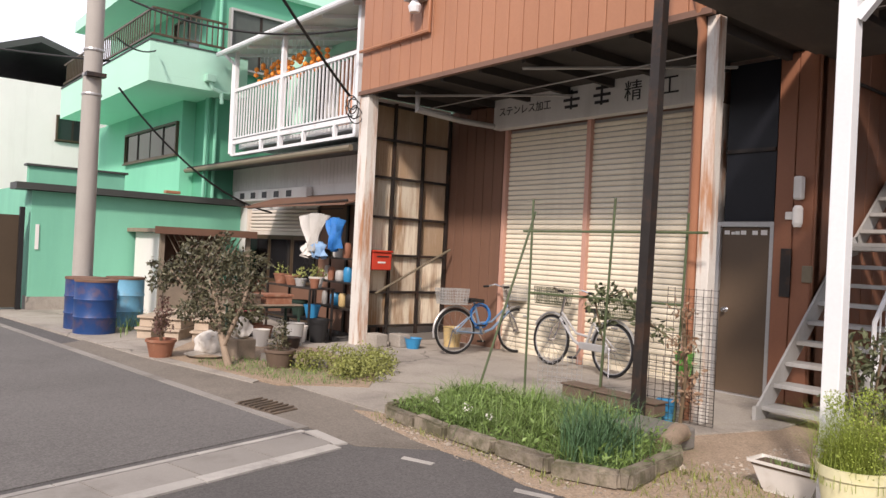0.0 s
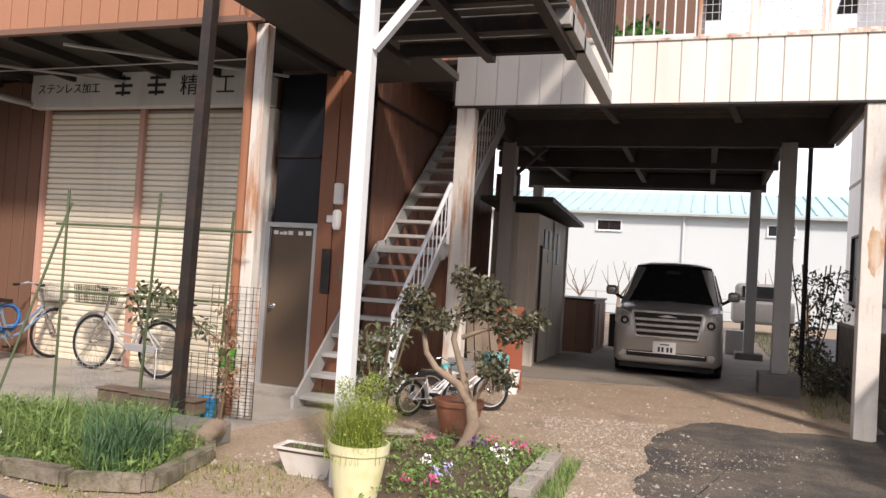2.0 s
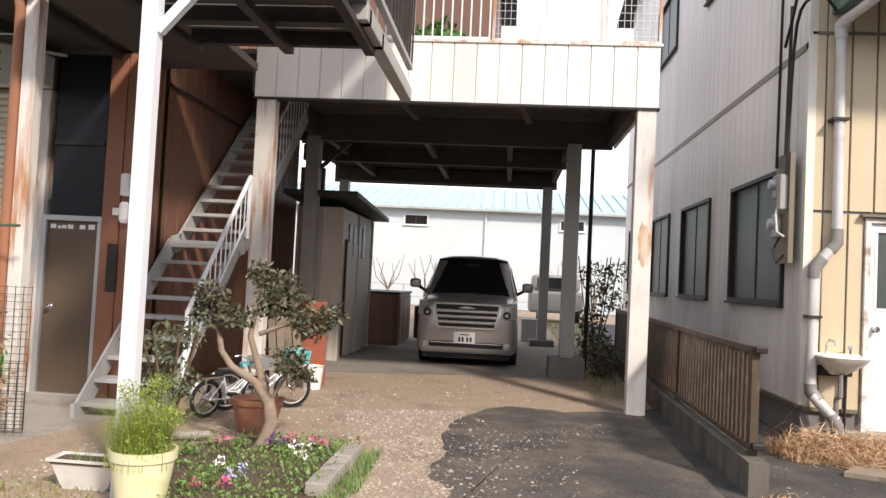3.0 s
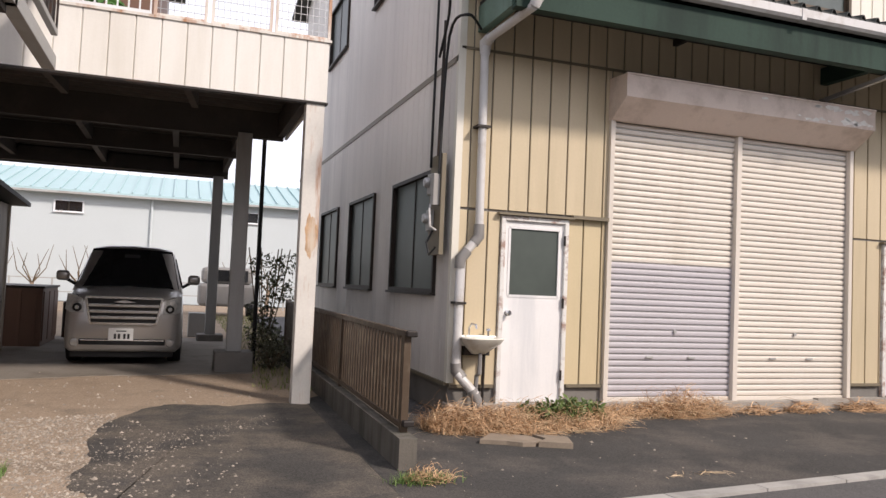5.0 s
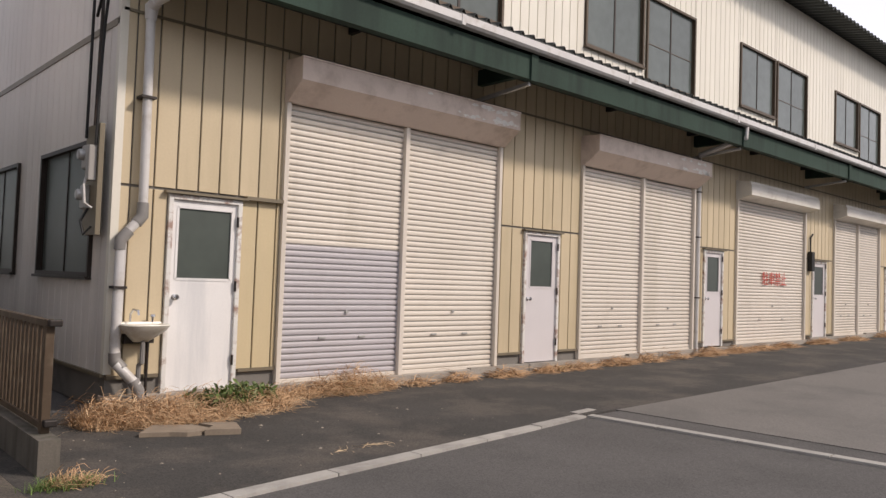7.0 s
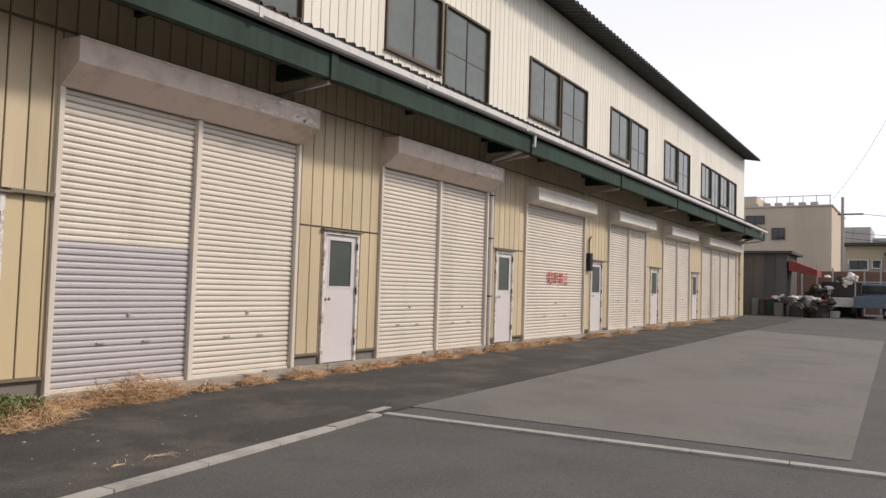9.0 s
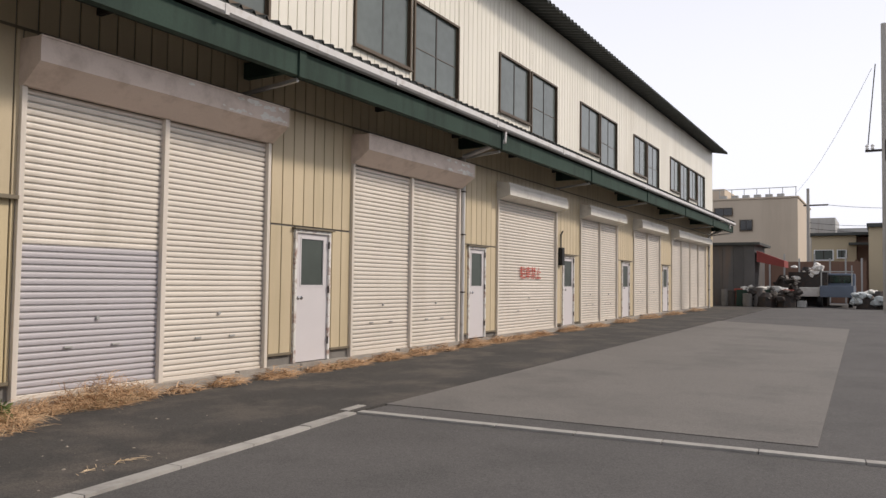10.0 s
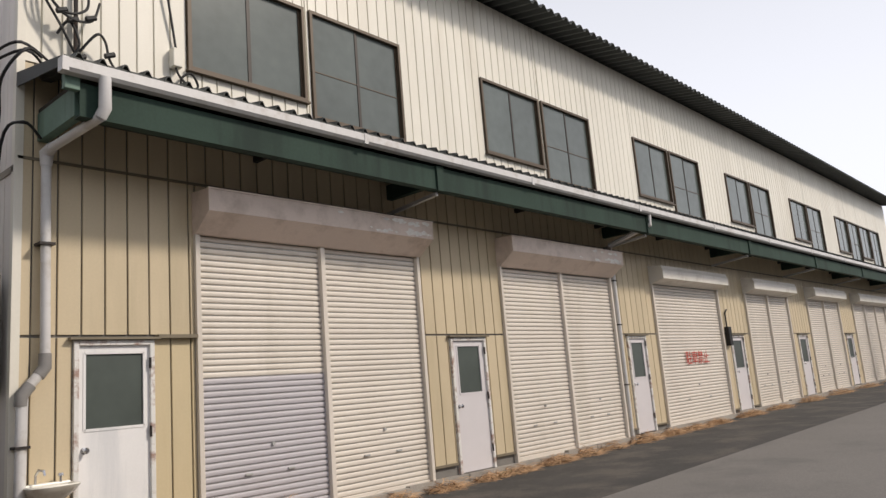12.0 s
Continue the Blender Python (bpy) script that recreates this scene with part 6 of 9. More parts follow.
def leaf_cloud(name, blobs, count, size, mat, parent, label="", flat=0.5, kind=""):
    """Many small pointed leaves, thicker towards the skin of each clump."""
    vol = np.array([b[3] ** 2 for b in blobs])
    pick = rng.choice(len(blobs), count, p=vol / vol.sum())
    B = np.array(blobs)[pick]
    d = rng.normal(size=(count, 3))
    d /= np.linalg.norm(d, axis=1)[:, None]
    r = B[:, 3] * rng.uniform(0.25, 1.1, count) ** 0.6
    c = B[:, :3] + d * r[:, None] * np.array([1, 1, 0.85])
    u = rng.normal(size=(count, 3)) + np.array([0, 0, -flat])
    u /= np.linalg.norm(u, axis=1)[:, None]
    w = np.cross(u, rng.normal(size=(count, 3)))
    w /= np.linalg.norm(w, axis=1)[:, None]
    n = np.cross(u, w)
    L = size * rng.uniform(0.6, 1.3, count)[:, None]
    v = np.stack([c, c + u * L * 0.5 + w * L * 0.24 + n * L * 0.06, c + u * L, c + u * L * 0.5 - w * L * 0.24 + n * L * 0.06], 1).reshape(-1, 3)
    f = [(4 * i, 4 * i + 1, 4 * i + 2, 4 * i + 3) for i in range(count)]
    ob = points_mesh(name, v, f, mat, parent, label)
    return tagged(ob, kind=kind) if kind else ob


def blades(name, roots, height, width, mat, parent=None, lean=0.5, label="", kind="", segs=3):
    """Curved tapering grass blades, one from each root."""
    roots = np.asarray(roots, float)
    n = len(roots)
    h = height * rng.uniform(0.5, 1.25, n)[:, None]
    a = rng.uniform(0, math.tau, n)
    out = np.stack([np.cos(a), np.sin(a), np.zeros(n)], 1)
    sidev = np.stack([-np.sin(a), np.cos(a), np.zeros(n)], 1)
    bend = (lean * rng.uniform(0.2, 1.4, n))[:, None]
    rows_v = []
    for s in range(segs + 1):
        u = s / segs
        p = roots + np.array([0, 0, 1]) * h * u * (1 - 0.25 * bend * u) + out * h * bend * u * u
        ww = width * (1 - 0.92 * u)
        rows_v += [p - sidev * ww, p + sidev * ww]
    V = np.stack(rows_v, 1)
    k = 2 * (segs + 1)
    f = []
    for i in range(n):
        for s in range(segs):
            b0 = i * k + 2 * s
            f.append((b0, b0 + 1, b0 + 3, b0 + 2))
    ob = points_mesh(name, V.reshape(-1, 3), f, mat, parent, label)
    return tagged(ob, kind=kind) if kind else ob


def in_poly(poly, n):
    P = np.array(poly)
    got = []
    while len(got) < n:
        q = rng.uniform(P.min(0), P.max(0))
        c, j = False, len(P) - 1
        for i in range(len(P)):
            if (P[i, 1] > q[1]) != (P[j, 1] > q[1]) and q[0] < (P[j, 0] - P[i, 0]) * (q[1] - P[i, 1]) / (P[j, 1] - P[i, 1]) + P[i, 0]:
                c = not c
            j = i
        if c:
            got.append(q)
    return np.array(got)


def pebbles(name, xy, z, size, mat, label, category):
    n = len(xy)
    base = np.array([(1, 0, 0), (-1, 0, 0), (0, 1, 0), (0, -1, 0), (0, 0, 1)], float)
    s = size * rng.lognormal(0, 0.45, n)
    V, F = [], []
    for i in range(n):
        a = rng.uniform(0, 6.28)
        c_, s_ = math.cos(a), math.sin(a)
        m = base * np.array([rng.uniform(0.7, 1.3), rng.uniform(0.6, 1.1), rng.uniform(0.4, 0.8)]) * s[i]
        x_, y_ = m[:, 0] * c_ - m[:, 1] * s_, m[:, 0] * s_ + m[:, 1] * c_
        V.append(np.stack([x_ + xy[i, 0], y_ + xy[i, 1], m[:, 2] + z], 1))
        o = 5 * i
        F += [(o, o + 2, o + 4), (o + 2, o + 1, o + 4), (o + 1, o + 3, o + 4), (o + 3, o, o + 4)]
    ob = points_mesh(name, np.concatenate(V), F, mat)
    return tagged(ob, label, category, "", "stuff")


def pot(name, x, y, z, r, h, mat, label, category="flower pot"):
    t = thing(name, label, category, (x, y, z))
    part("body", lathe([(r * 0.68, 0.0), (r * 0.94, h * 0.82), (r * 0.94, h * 0.9), (r * 0.86, h * 0.86), (r * 0.6, h * 0.6)], (x, y, z), 22), mat, t, smooth=40)
    part("rim", lathe([(r * 0.93, h * 0.83), (r, h * 0.84), (r * 1.02, h), (r * 0.94, h), (r * 0.9, h * 0.86)], (x, y, z), 22), mat, t, smooth=40)
    part("soil", lathe([(r * 0.85, h * 0.84), (r * 0.4, h * 0.88)], (x, y, z), 16), SOIL, t)
    return t


# gravel and pebbles on the driveway
pebbles("gravel", np.concatenate([in_poly([(-1.2, 4.3), (-0.3, 4.3), (-0.2, 6.2), (0.2, 7.4), (-0.4, 8.6), (-1.6, 8.3), (-1.2, 6.5)], 8200), in_poly([(-2.9, 6.6), (-1.3, 6.6), (-1.4, 9.6), (-2.6, 9.2)], 1300), in_poly([(-3.3, 3.95), (-1.2, 4.2), (-1.2, 5.0), (-3.1, 6.3)], 1500), in_poly([(-3, 8.5), (1.5, 8.6), (1.2, 12), (-2.6, 12)], 800)]), 0.003, 0.0095, GRAVEL, "pale crushed gravel strewn over the dirt driveway", "gravel")
pebbles("gravel", np.concatenate([in_poly([(-0.3, 4.4), (0.6, 5.0), (0.7, 7.0), (-0.1, 6.8)], 160), in_poly([(-3.4, 3.75), (-5.3, 3.55), (-5.2, 3.8), (-3.3, 3.95)], 500), in_poly([(1.2, 4.6), (6, 5.2), (6, 7.3), (2.0, 7.4)], 90)]), 0.012, 0.008, GRAVEL, "loose pale stones scattered on the tar", "gravel")

pebbles("gravel", np.concatenate([in_poly([(-0.55, 4.3), (-0.1, 4.35), (0.1, 6.6), (0.75, 7.45), (1.3, 8.1), (1.0, 8.35), (0.3, 7.7), (-0.3, 7.0), (-0.55, 6.0)], 2600), in_poly([(-5.7, 3.66), (-4.6, 3.5), (-3.4, 3.46), (-2.2, 3.75), (-1.6, 4.15), (-3.1, 4.0), (-5.3, 3.8)], 1100)]), 0.009, 0.0055, GRAVEL, "fine pale grit spilling over the tar edge", "gravel")
# ---- planted bed before the workshop ----
BED = [(-5.35, 3.85), (-4.56, 3.86), (-3.53, 3.84), (-3.15, 3.98), (-3.3, 4.8), (-3.75, 5.35), (-4.5, 5.55), (-5.75, 5.15)]
bed = thing("planted_bed", "weedy planted bed edged with weathered kerb stones", "flower bed", (-4.4, 4.6, 0))
part("soil", slab(BED, -0.02, 0.07), SOIL, bed)
edge = [(-5.8, 5.1), (-5.36, 3.8), (-4.56, 3.8), (-3.53, 3.78), (-3.1, 3.95), (-3.28, 4.8), (-3.72, 5.4)]
for p, q in zip(edge, edge[1:]):
    p, q = Vector((*p, 0)), Vector((*q, 0))
    n = max(1, round((q - p).length / 0.5))
    for i in range(n):
        a_, b_ = p.lerp(q, i / n), p.lerp(q, (i + 0.96) / n)
        h = random.uniform(0.085, 0.13)
        ks = bar((a_.x + random.uniform(-0.012, 0.012), a_.y + random.uniform(-0.015, 0.015), h / 2), (b_.x, b_.y + random.uniform(-0.015, 0.015), h / 2 + random.uniform(-0.015, 0.015)), 0.105, h)
        bmesh.ops.bevel(ks, geom=ks.edges[:], offset=random.uniform(0.012, 0.024), segments=2, affect="EDGES")
        for v_ in ks.verts:
            v_.co += Vector((random.uniform(-1, 1), random.uniform(-1, 1), random.uniform(-1, 1))) * 0.006
        part("kerb_stone", ks, KERB_MOSSY, bed)
g = in_poly(BED, 5200)
blades("bed_grass", np.c_[g, np.full(len(g), 0.06)], 0.17, 0.0045, GRASS, bed, 1.5, kind="stuff")
e_ = np.concatenate([rng.normal((x_, y_), (0.16, 0.05), (70, 2)) for x_, y_ in ((-5.2, 3.74), (-4.7, 3.74), (-4.1, 3.73), (-3.5, 3.7), (-3.1, 4.0), (-3.1, 4.6), (-5.6, 4.3))])
blades("edge_weed", np.c_[e_, np.zeros(len(e_))], 0.07, 0.004, MOSS, bed, 1.3, kind="stuff")
g = in_poly(BED, 130)
leaf_cloud("bed_weed", [(x, y, 0.13, 0.09) for x, y in g], 2600, 0.045, GRASS, bed, kind="stuff")
g = np.concatenate([rng.normal((cx, cy), (0.1, 0.1), (110, 2)) for cx, cy in ((-5.0, 4.2), (-4.6, 4.0), (-4.75, 4.9), (-5.3, 4.7), (-4.2, 4.9), (-4.0, 4.3), (-4.4, 4.4))])
blades("tall_grass", np.c_[g, np.full(len(g), 0.06)], 0.3, 0.0055, GRASS, bed, 1.4, kind="stuff")
g = np.concatenate([rng.normal((cx, cy), (0.09, 0.08), (170, 2)) for cx, cy in ((-3.62, 4.2), (-3.47, 4.08), (-3.5, 4.4))])
blades("leek_blade", np.c_[g, np.full(len(g), 0.06)], 0.42, 0.0055, LEEK, bed, 0.8, kind="stuff")
for cx, cy in ((-4.95, 3.98), (-4.6, 4.0), (-4.3, 3.95)):
    leaf_cloud("blossom", [(cx, cy, 0.22, 0.03)], 16, 0.022, WHITE_PLASTIC, bed, "white blossoms")
part("footing_stone", box(-3.95, -3.45, 4.95, 5.35, 0.0, 0.17, None, 0.02), CONCRETE_GREY, bed)

dark = thing("dark_post", "tall dark brown steel post in the bed", "post", (-4.08, 5.56, 0))
part("shaft", bar((-4.1, 5.52, 0.0), (-4.06, 5.6, 7.2), 0.09, 0.09, None, (0, 1, 0)), DARK_STEEL, dark)

trellis = thing("bean_trellis", "garden trellis of thin green canes with climbing vine", "trellis", (-4.9, 5.7, 0))
for p, q in (((-5.5, 5.62, 0.02), (-5.5, 5.62, 1.98)), ((-4.72, 5.8, 0.02), (-4.6, 5.75, 1.98)), ((-4.05, 6.0, 0.02), (-3.95, 5.92, 1.85)), ((-5.75, 5.2, 0.02), (-5.5, 5.66, 1.86)), ((-5.6, 5.6, 1.66), (-3.75, 5.9, 1.68)), ((-5.5, 5.62, 1.05), (-4.0, 5.95, 1.05))):
    part("cane", tube([p, q], 0.012, 6), material("green_cane", (0.09, 0.12, 0.06), 0.5, 0, 0.2, 8, 50, 0.05, 0.002) if "green_cane" not in bpy.data.materials else bpy.data.materials["green_cane"], trellis)
vine = [(-4.85, 5.85, 1.05), (-4.7, 5.85, 1.12), (-4.5, 5.88, 1.05), (-4.35, 5.9, 0.95), (-4.75, 5.85, 0.85), (-4.2, 5.9, 0.8)]
part("vine_stem", tube([(-4.7, 5.8, 0.1), (-4.72, 5.84, 0.6), (-4.85, 5.85, 1.0), (-4.55, 5.88, 1.15), (-4.25, 5.9, 0.85), (-4.0, 5.95, 0.7)], 0.008, 5), STEM, trellis)
leaf_cloud("vine_leaves", [(x, y, z, 0.12) for x, y, z in vine], 260, 0.075, LEAF_OLIVE, trellis)
cage = thing("wire_cage", "rusty wire mesh panels round a withered climber", "wire mesh", (-4.0, 5.9, 0))


def mesh_panel(name, p, q, h, step, parent, mat, z0=0.05):
    w = bmesh.new()
    p, q = Vector(p), Vector(q)
    n = int((q - p).length / step)
    for i in range(n + 1):
        c = p.lerp(q, i / n)
        bar((c.x, c.y, z0), (c.x, c.y, z0 + h), 0.0038, 0.0038, w, (0, 1, 0))
    for i in range(int(h / step) + 1):
        bar((p.x, p.y, z0 + i * step), (q.x, q.y, z0 + i * step), 0.0038, 0.0038, w)
    return tagged(part(name, w, mat, parent), kind="stuff")


mesh_panel("mesh_panel", (-4.3, 5.85, 0), (-3.68, 6.0, 0), 0.55, 0.06, cage, DARK_STEEL)
mesh_panel("mesh_panel", (-4.2, 6.05, 0), (-3.75, 6.12, 0), 1.15, 0.06, cage, DARK_STEEL)
mesh_panel("mesh_panel", (-5.45, 5.75, 0), (-5.05, 5.95, 0), 0.4, 0.045, cage, GALV)
part("withered_stem", tube([(-3.9, 5.85, 0.0), (-3.88, 5.88, 0.5), (-3.95, 5.9, 1.0)], 0.018, 6), STEM, cage)
leaf_cloud("withered_leaves", [(-3.9, 5.85, 0.75, 0.14), (-3.85, 5.85, 0.5, 0.14), (-3.95, 5.88, 1.0, 0.12), (-3.85, 5.85, 0.3, 0.12)], 240, 0.055, leaf_mat("withered_leaf", (0.3, 0.2, 0.13), 0.7, 0.35), cage)
for i, (x, y, m, nm) in enumerate(((-4.12, 5.98, BLUE, "small blue plastic pot"), (-4.05, 6.12, leaf_mat("green_plastic", (0.2, 0.6, 0.12), 0.4, 0.0), "bright green plastic pot on a stack"))):
    o = part("plastic_pot", lathe([(0.06, 0.02 + 0.4 * i), (0.085, 0.2 + 0.42 * i), (0.09, 0.205 + 0.42 * i), (0.07, 0.19 + 0.42 * i)], (x, y, 0), 14), m, cage, nm, 40)
part("log", tube([(-3.55, 5.35, 0.1), (-3.45, 5.1, 0.16), (-3.4, 4.85, 0.1)], 0.07, 10), BARK, bed, "old cut log", 50)
for x0, x1, y_ in ((-5.05, -4.7, 5.75), (-4.65, -4.0, 5.7)):
    t = thing("planter_box", "brown plastic planter box with dry soil", "planter", ((x0 + x1) / 2, y_, 0.1))
    part("trough", box(x0, x1, y_ - 0.09, y_ + 0.09, 0.1, 0.21, None, 0.012), material("brown_plastic", (0.14, 0.1, 0.075), 0.6, 0, 0.1, 4, 40, 0.05, 0.002) if "brown_plastic" not in bpy.data.materials else bpy.data.materials["brown_plastic"], t)
    part("rim", box(x0 - 0.015, x1 + 0.015, y_ - 0.105, y_ + 0.105, 0.211, 0.228, None, 0.006), bpy.data.materials["brown_plastic"], t)
    part("block", box(x0 + 0.05, x0 + 0.28, y_ - 0.08, y_ + 0.08, 0.0, 0.099), CONCRETE_GREY, t)


# ---- bicycles ----
def bicycle(label, frame_mat, wheel_r, base, at, yaw, tilt, basket_front, basket_rear, extra=None, seat_mat=BLACK, basket_mat=DARK_STEEL):
    t = thing("bicycle", label, "bicycle", (0, 0, 0), "parked bicycles")
    R, f = wheel_r, wheel_r / 0.33
    for i, x in enumerate((0.0, base)):
        wh = part("wheel", ring((x, 0, R), R - 0.019, 0.019, "y", 32, 6), BLACK, t, "black tyre", 60)
        part("rim", ring((x, 0, R), R - 0.043, 0.007, "y", 32, 5), GALV, wh, smooth=60)
        part("hub", tube([(x, -0.045, R), (x, 0.045, R)], 0.022, 8), CHROME, wh)
        sp = bmesh.new()
        for k in range(16):
            a = k * math.tau / 16
            bar((x, 0.02 * (-1) ** k, R), (x + math.cos(a) * (R - 0.045), 0, R + math.sin(a) * (R - 0.045)), 0.003, 0.003, sp, (0, 1, 0.01))
        tagged(part("spoke", sp, CHROME, wh), kind="stuff")
        pts = [(x + math.cos(a) * (R + 0.02), 0, R + math.sin(a) * (R + 0.02)) for a in np.linspace(*((0.2, 3.4) if i == 0 else (0.5, 2.9)), 14)]
        part("mudguard", tube(pts, 0.016, 5), GALV, t, smooth=60)
    bb = (base * 0.42, 0, R * 0.88)
    seat_top, head_top, head_lo = (base * 0.29, 0, 0.74 * f), (base * 0.83, 0, 0.82 * f), (base * 0.87, 0, 0.62 * f)
    part("down_tube", tube([head_lo, (base * 0.6, 0, 0.36 * f), bb], 0.02 * f, 8), frame_mat, t, "painted low-step frame", 50)
    part("top_tube", tube([(base * 0.85, 0, 0.7 * f), (base * 0.58, 0, 0.46 * f), (base * 0.36, 0, 0.44 * f)], 0.016 * f, 8), frame_mat, t, smooth=50)
    part("seat_tube", tube([bb, seat_top], 0.017 * f, 8), frame_mat, t)
    for s in (-0.05, 0.05):
        part("chain_stay", tube([bb, (0, s, R)], 0.011 * f, 6), frame_mat, t)
        part("seat_stay", tube([(base * 0.32, 0, 0.62 * f), (0, s, R)], 0.01 * f, 6), frame_mat, t)
        part("fork_blade", tube([head_lo, (base * 0.93, s, R * 1.5), (base, s, R)], 0.012 * f, 6), CHROME, t, smooth=50)
    part("steering_stem", tube([head_lo, head_top, (base * 0.81, 0, 0.93 * f)], 0.018 * f, 8), CHROME, t)
    part("handlebar", tube([(base * 0.66, -0.27 * f, 0.97 * f), (base * 0.78, -0.24 * f, 1.0 * f), (base * 0.82, 0, 0.95 * f), (base * 0.78, 0.24 * f, 1.0 * f), (base * 0.66, 0.27 * f, 0.97 * f)], 0.012 * f, 6), CHROME, t, smooth=50)
    for s in (-0.27, 0.27):
        part("grip", tube([(base * 0.6, s * f, 0.965 * f), (base * 0.68, s * f, 0.972 * f)], 0.017 * f, 8), BLACK, t)
    sd = bmesh.new()
    rows_s = [[(base * 0.29 + dx * f, w * f * k, (0.78 + dz) * f) for k in (-1, -0.5, 0, 0.5, 1)] for dx, w, dz in ((-0.12, 0.1, 0.0), (-0.04, 0.1, 0.02), (0.06, 0.05, 0.01), (0.16, 0.025, 0.0))]
    gs = [[sd.verts.new(p) for p in r] for r in rows_s]
    lo = [[sd.verts.new((p[0], p[1], p[2] - 0.05 * f)) for p in r] for r in rows_s]
    for a_, b_ in zip(gs, gs[1:]):
        for k in range(4):
            sd.faces.new((a_[k], a_[k + 1], b_[k + 1], b_[k]))
    for a_, b_ in zip(lo, lo[1:]):
        for k in range(4):
            sd.faces.new((a_[k], b_[k], b_[k + 1], a_[k + 1]))
    ring_t = gs[0] + [r[-1] for r in gs[1:]] + gs[-1][-2::-1] + [r[0] for r in gs[-2:0:-1]]
    ring_b = lo[0] + [r[-1] for r in lo[1:]] + lo[-1][-2::-1] + [r[0] for r in lo[-2:0:-1]]
    for k in range(len(ring_t)):
        j = (k + 1) % len(ring_t)
        sd.faces.new((ring_t[k], ring_b[k], ring_b[j], ring_t[j]))
    part("saddle", sd, seat_mat, t, "padded saddle", 60)
    part("chain_case", box(0.02, base * 0.46, 0.05, 0.075, R - 0.05 * f, R + 0.04 * f, None, 0.01), GALV, t)
    part("crank", bar((base * 0.42, 0.08, R * 0.88), (base * 0.5, 0.08, R * 0.5), 0.02, 0.02, None, (0, 1, 0)), CHROME, t)
    part("crank", bar((base * 0.42, -0.08, R * 0.88), (base * 0.34, -0.08, R * 1.26), 0.02, 0.02, None, (0, 1, 0)), CHROME, t)
    for s, x, z in ((0.13, 0.5, 0.5), (-0.13, 0.34, 1.26)):
        part("pedal", box(base * x - 0.045, base * x + 0.045, s - 0.04, s + 0.04, R * z - 0.012, R * z + 0.012), BLACK, t)
    part("kick_stand", tube([(0.0, 0.06, R), (-0.06, 0.1, 0.0)], 0.01, 6), CHROME, t)
    part("rear_rack", box(-0.2 * f, base * 0.22, -0.06, 0.06, 2.12 * R, 2.12 * R + 0.015), CHROME, t)
    for on, cx, cz, nm in ((basket_front, base + 0.03, 0.78 * f, "front_basket"), (basket_rear, -0.06, 2.15 * R, "rear_basket")):
        if on:
            b_ = part(nm, box(cx - 0.15 * f, cx + 0.15 * f, -0.17 * f, 0.17 * f, cz, cz + 0.012), basket_mat, t)
            wv = bmesh.new()
            for k in range(13):
                u = -0.17 * f + k * 0.34 * f / 12
                for xx in (-0.15 * f, 0.15 * f):
                    bar((cx + xx, u, cz), (cx + xx * 1.15, u * 1.12, cz + 0.22 * f), 0.005, 0.005, wv, (0, 1, 0.01))
                u2 = -0.15 * f + k * 0.3 * f / 12
                for yy in (-0.17 * f, 0.17 * f):
                    bar((cx + u2, yy, cz), (cx + u2 * 1.12, yy * 1.12, cz + 0.22 * f), 0.005, 0.005, wv, (0, 1, 0.01))
            for z_ in (0.04, 0.08, 0.12, 0.16, 0.2, 0.22):
                g_ = 1 + z_ * 0.6
                for p, q in (((-0.15, -0.17), (0.15, -0.17)), ((0.15, -0.17), (0.15, 0.17)), ((0.15, 0.17), (-0.15, 0.17)), ((-0.15, 0.17), (-0.15, -0.17))):
                    bar((cx + p[0] * f * g_, p[1] * f * g_, cz + z_ * f), (cx + q[0] * f * g_, q[1] * f * g_, cz + z_ * f), 0.006, 0.006, wv)
            tagged(part("basket_wire", wv, basket_mat, b_), kind="stuff")
    if extra:
        extra(t, base, f)
    t.matrix_basis = Matrix.Translation(Vector(at) * PLAN["scale"] + PLAN["shift"]) @ Matrix.Rotation(radians(yaw), 4, "Z") @ Matrix.Rotation(radians(tilt), 4, "X")
    return t


SILVER_FRAME = material("silver_frame", (0.6, 0.6, 0.6), 0.3, 0.5, 0.04, 4, 40, 0.02, 0.001)
BLUE_CLOTH = material("blue_cloth", (0.03, 0.2, 0.55), 0.6, 0, 0.2, 8, 50, 0.2, 0.004)
TURQ = material("turquoise_paint", (0.18, 0.6, 0.6), 0.4, 0, 0.06, 4, 40, 0.03, 0.001)


def hose(t, base, f):
    for k in range(5):
        part("hose_loop", ring((base * 0.38 + 0.01 * k, -0.02 + 0.016 * k, 0.55 - 0.01 * k), 0.15 + 0.01 * (k % 3), 0.011, "y", 22, 5), BLUE_CLOTH, t, "coiled blue hose")


bicycle("silver-blue city bicycle with a blue hose over its frame", material("blue_frame", (0.22, 0.32, 0.45), 0.35, 0.3, 0.05, 4, 40, 0.02, 0.001), 0.32, 1.02, (-8.07, 6.95, 0.016), 80, -2, True, True, hose, BLACK, GREY_STEEL)
bicycle("silver city bicycle with wire baskets leaning at the shutter", SILVER_FRAME, 0.33, 1.05, (-5.86, 7.5, 0.016), 176, 3, True, True, None, BLACK, material("mossy_basket", (0.1, 0.11, 0.07), 0.6, 0.1, 0.2, 8, 40, 0.1, 0.002))
bicycle("small turquoise and white child bicycle by the stair", WHITE_STEEL, 0.2, 0.68, (-2.68, 7.75, 0.004), 35, 3, True, False, None, TURQ, TURQ)
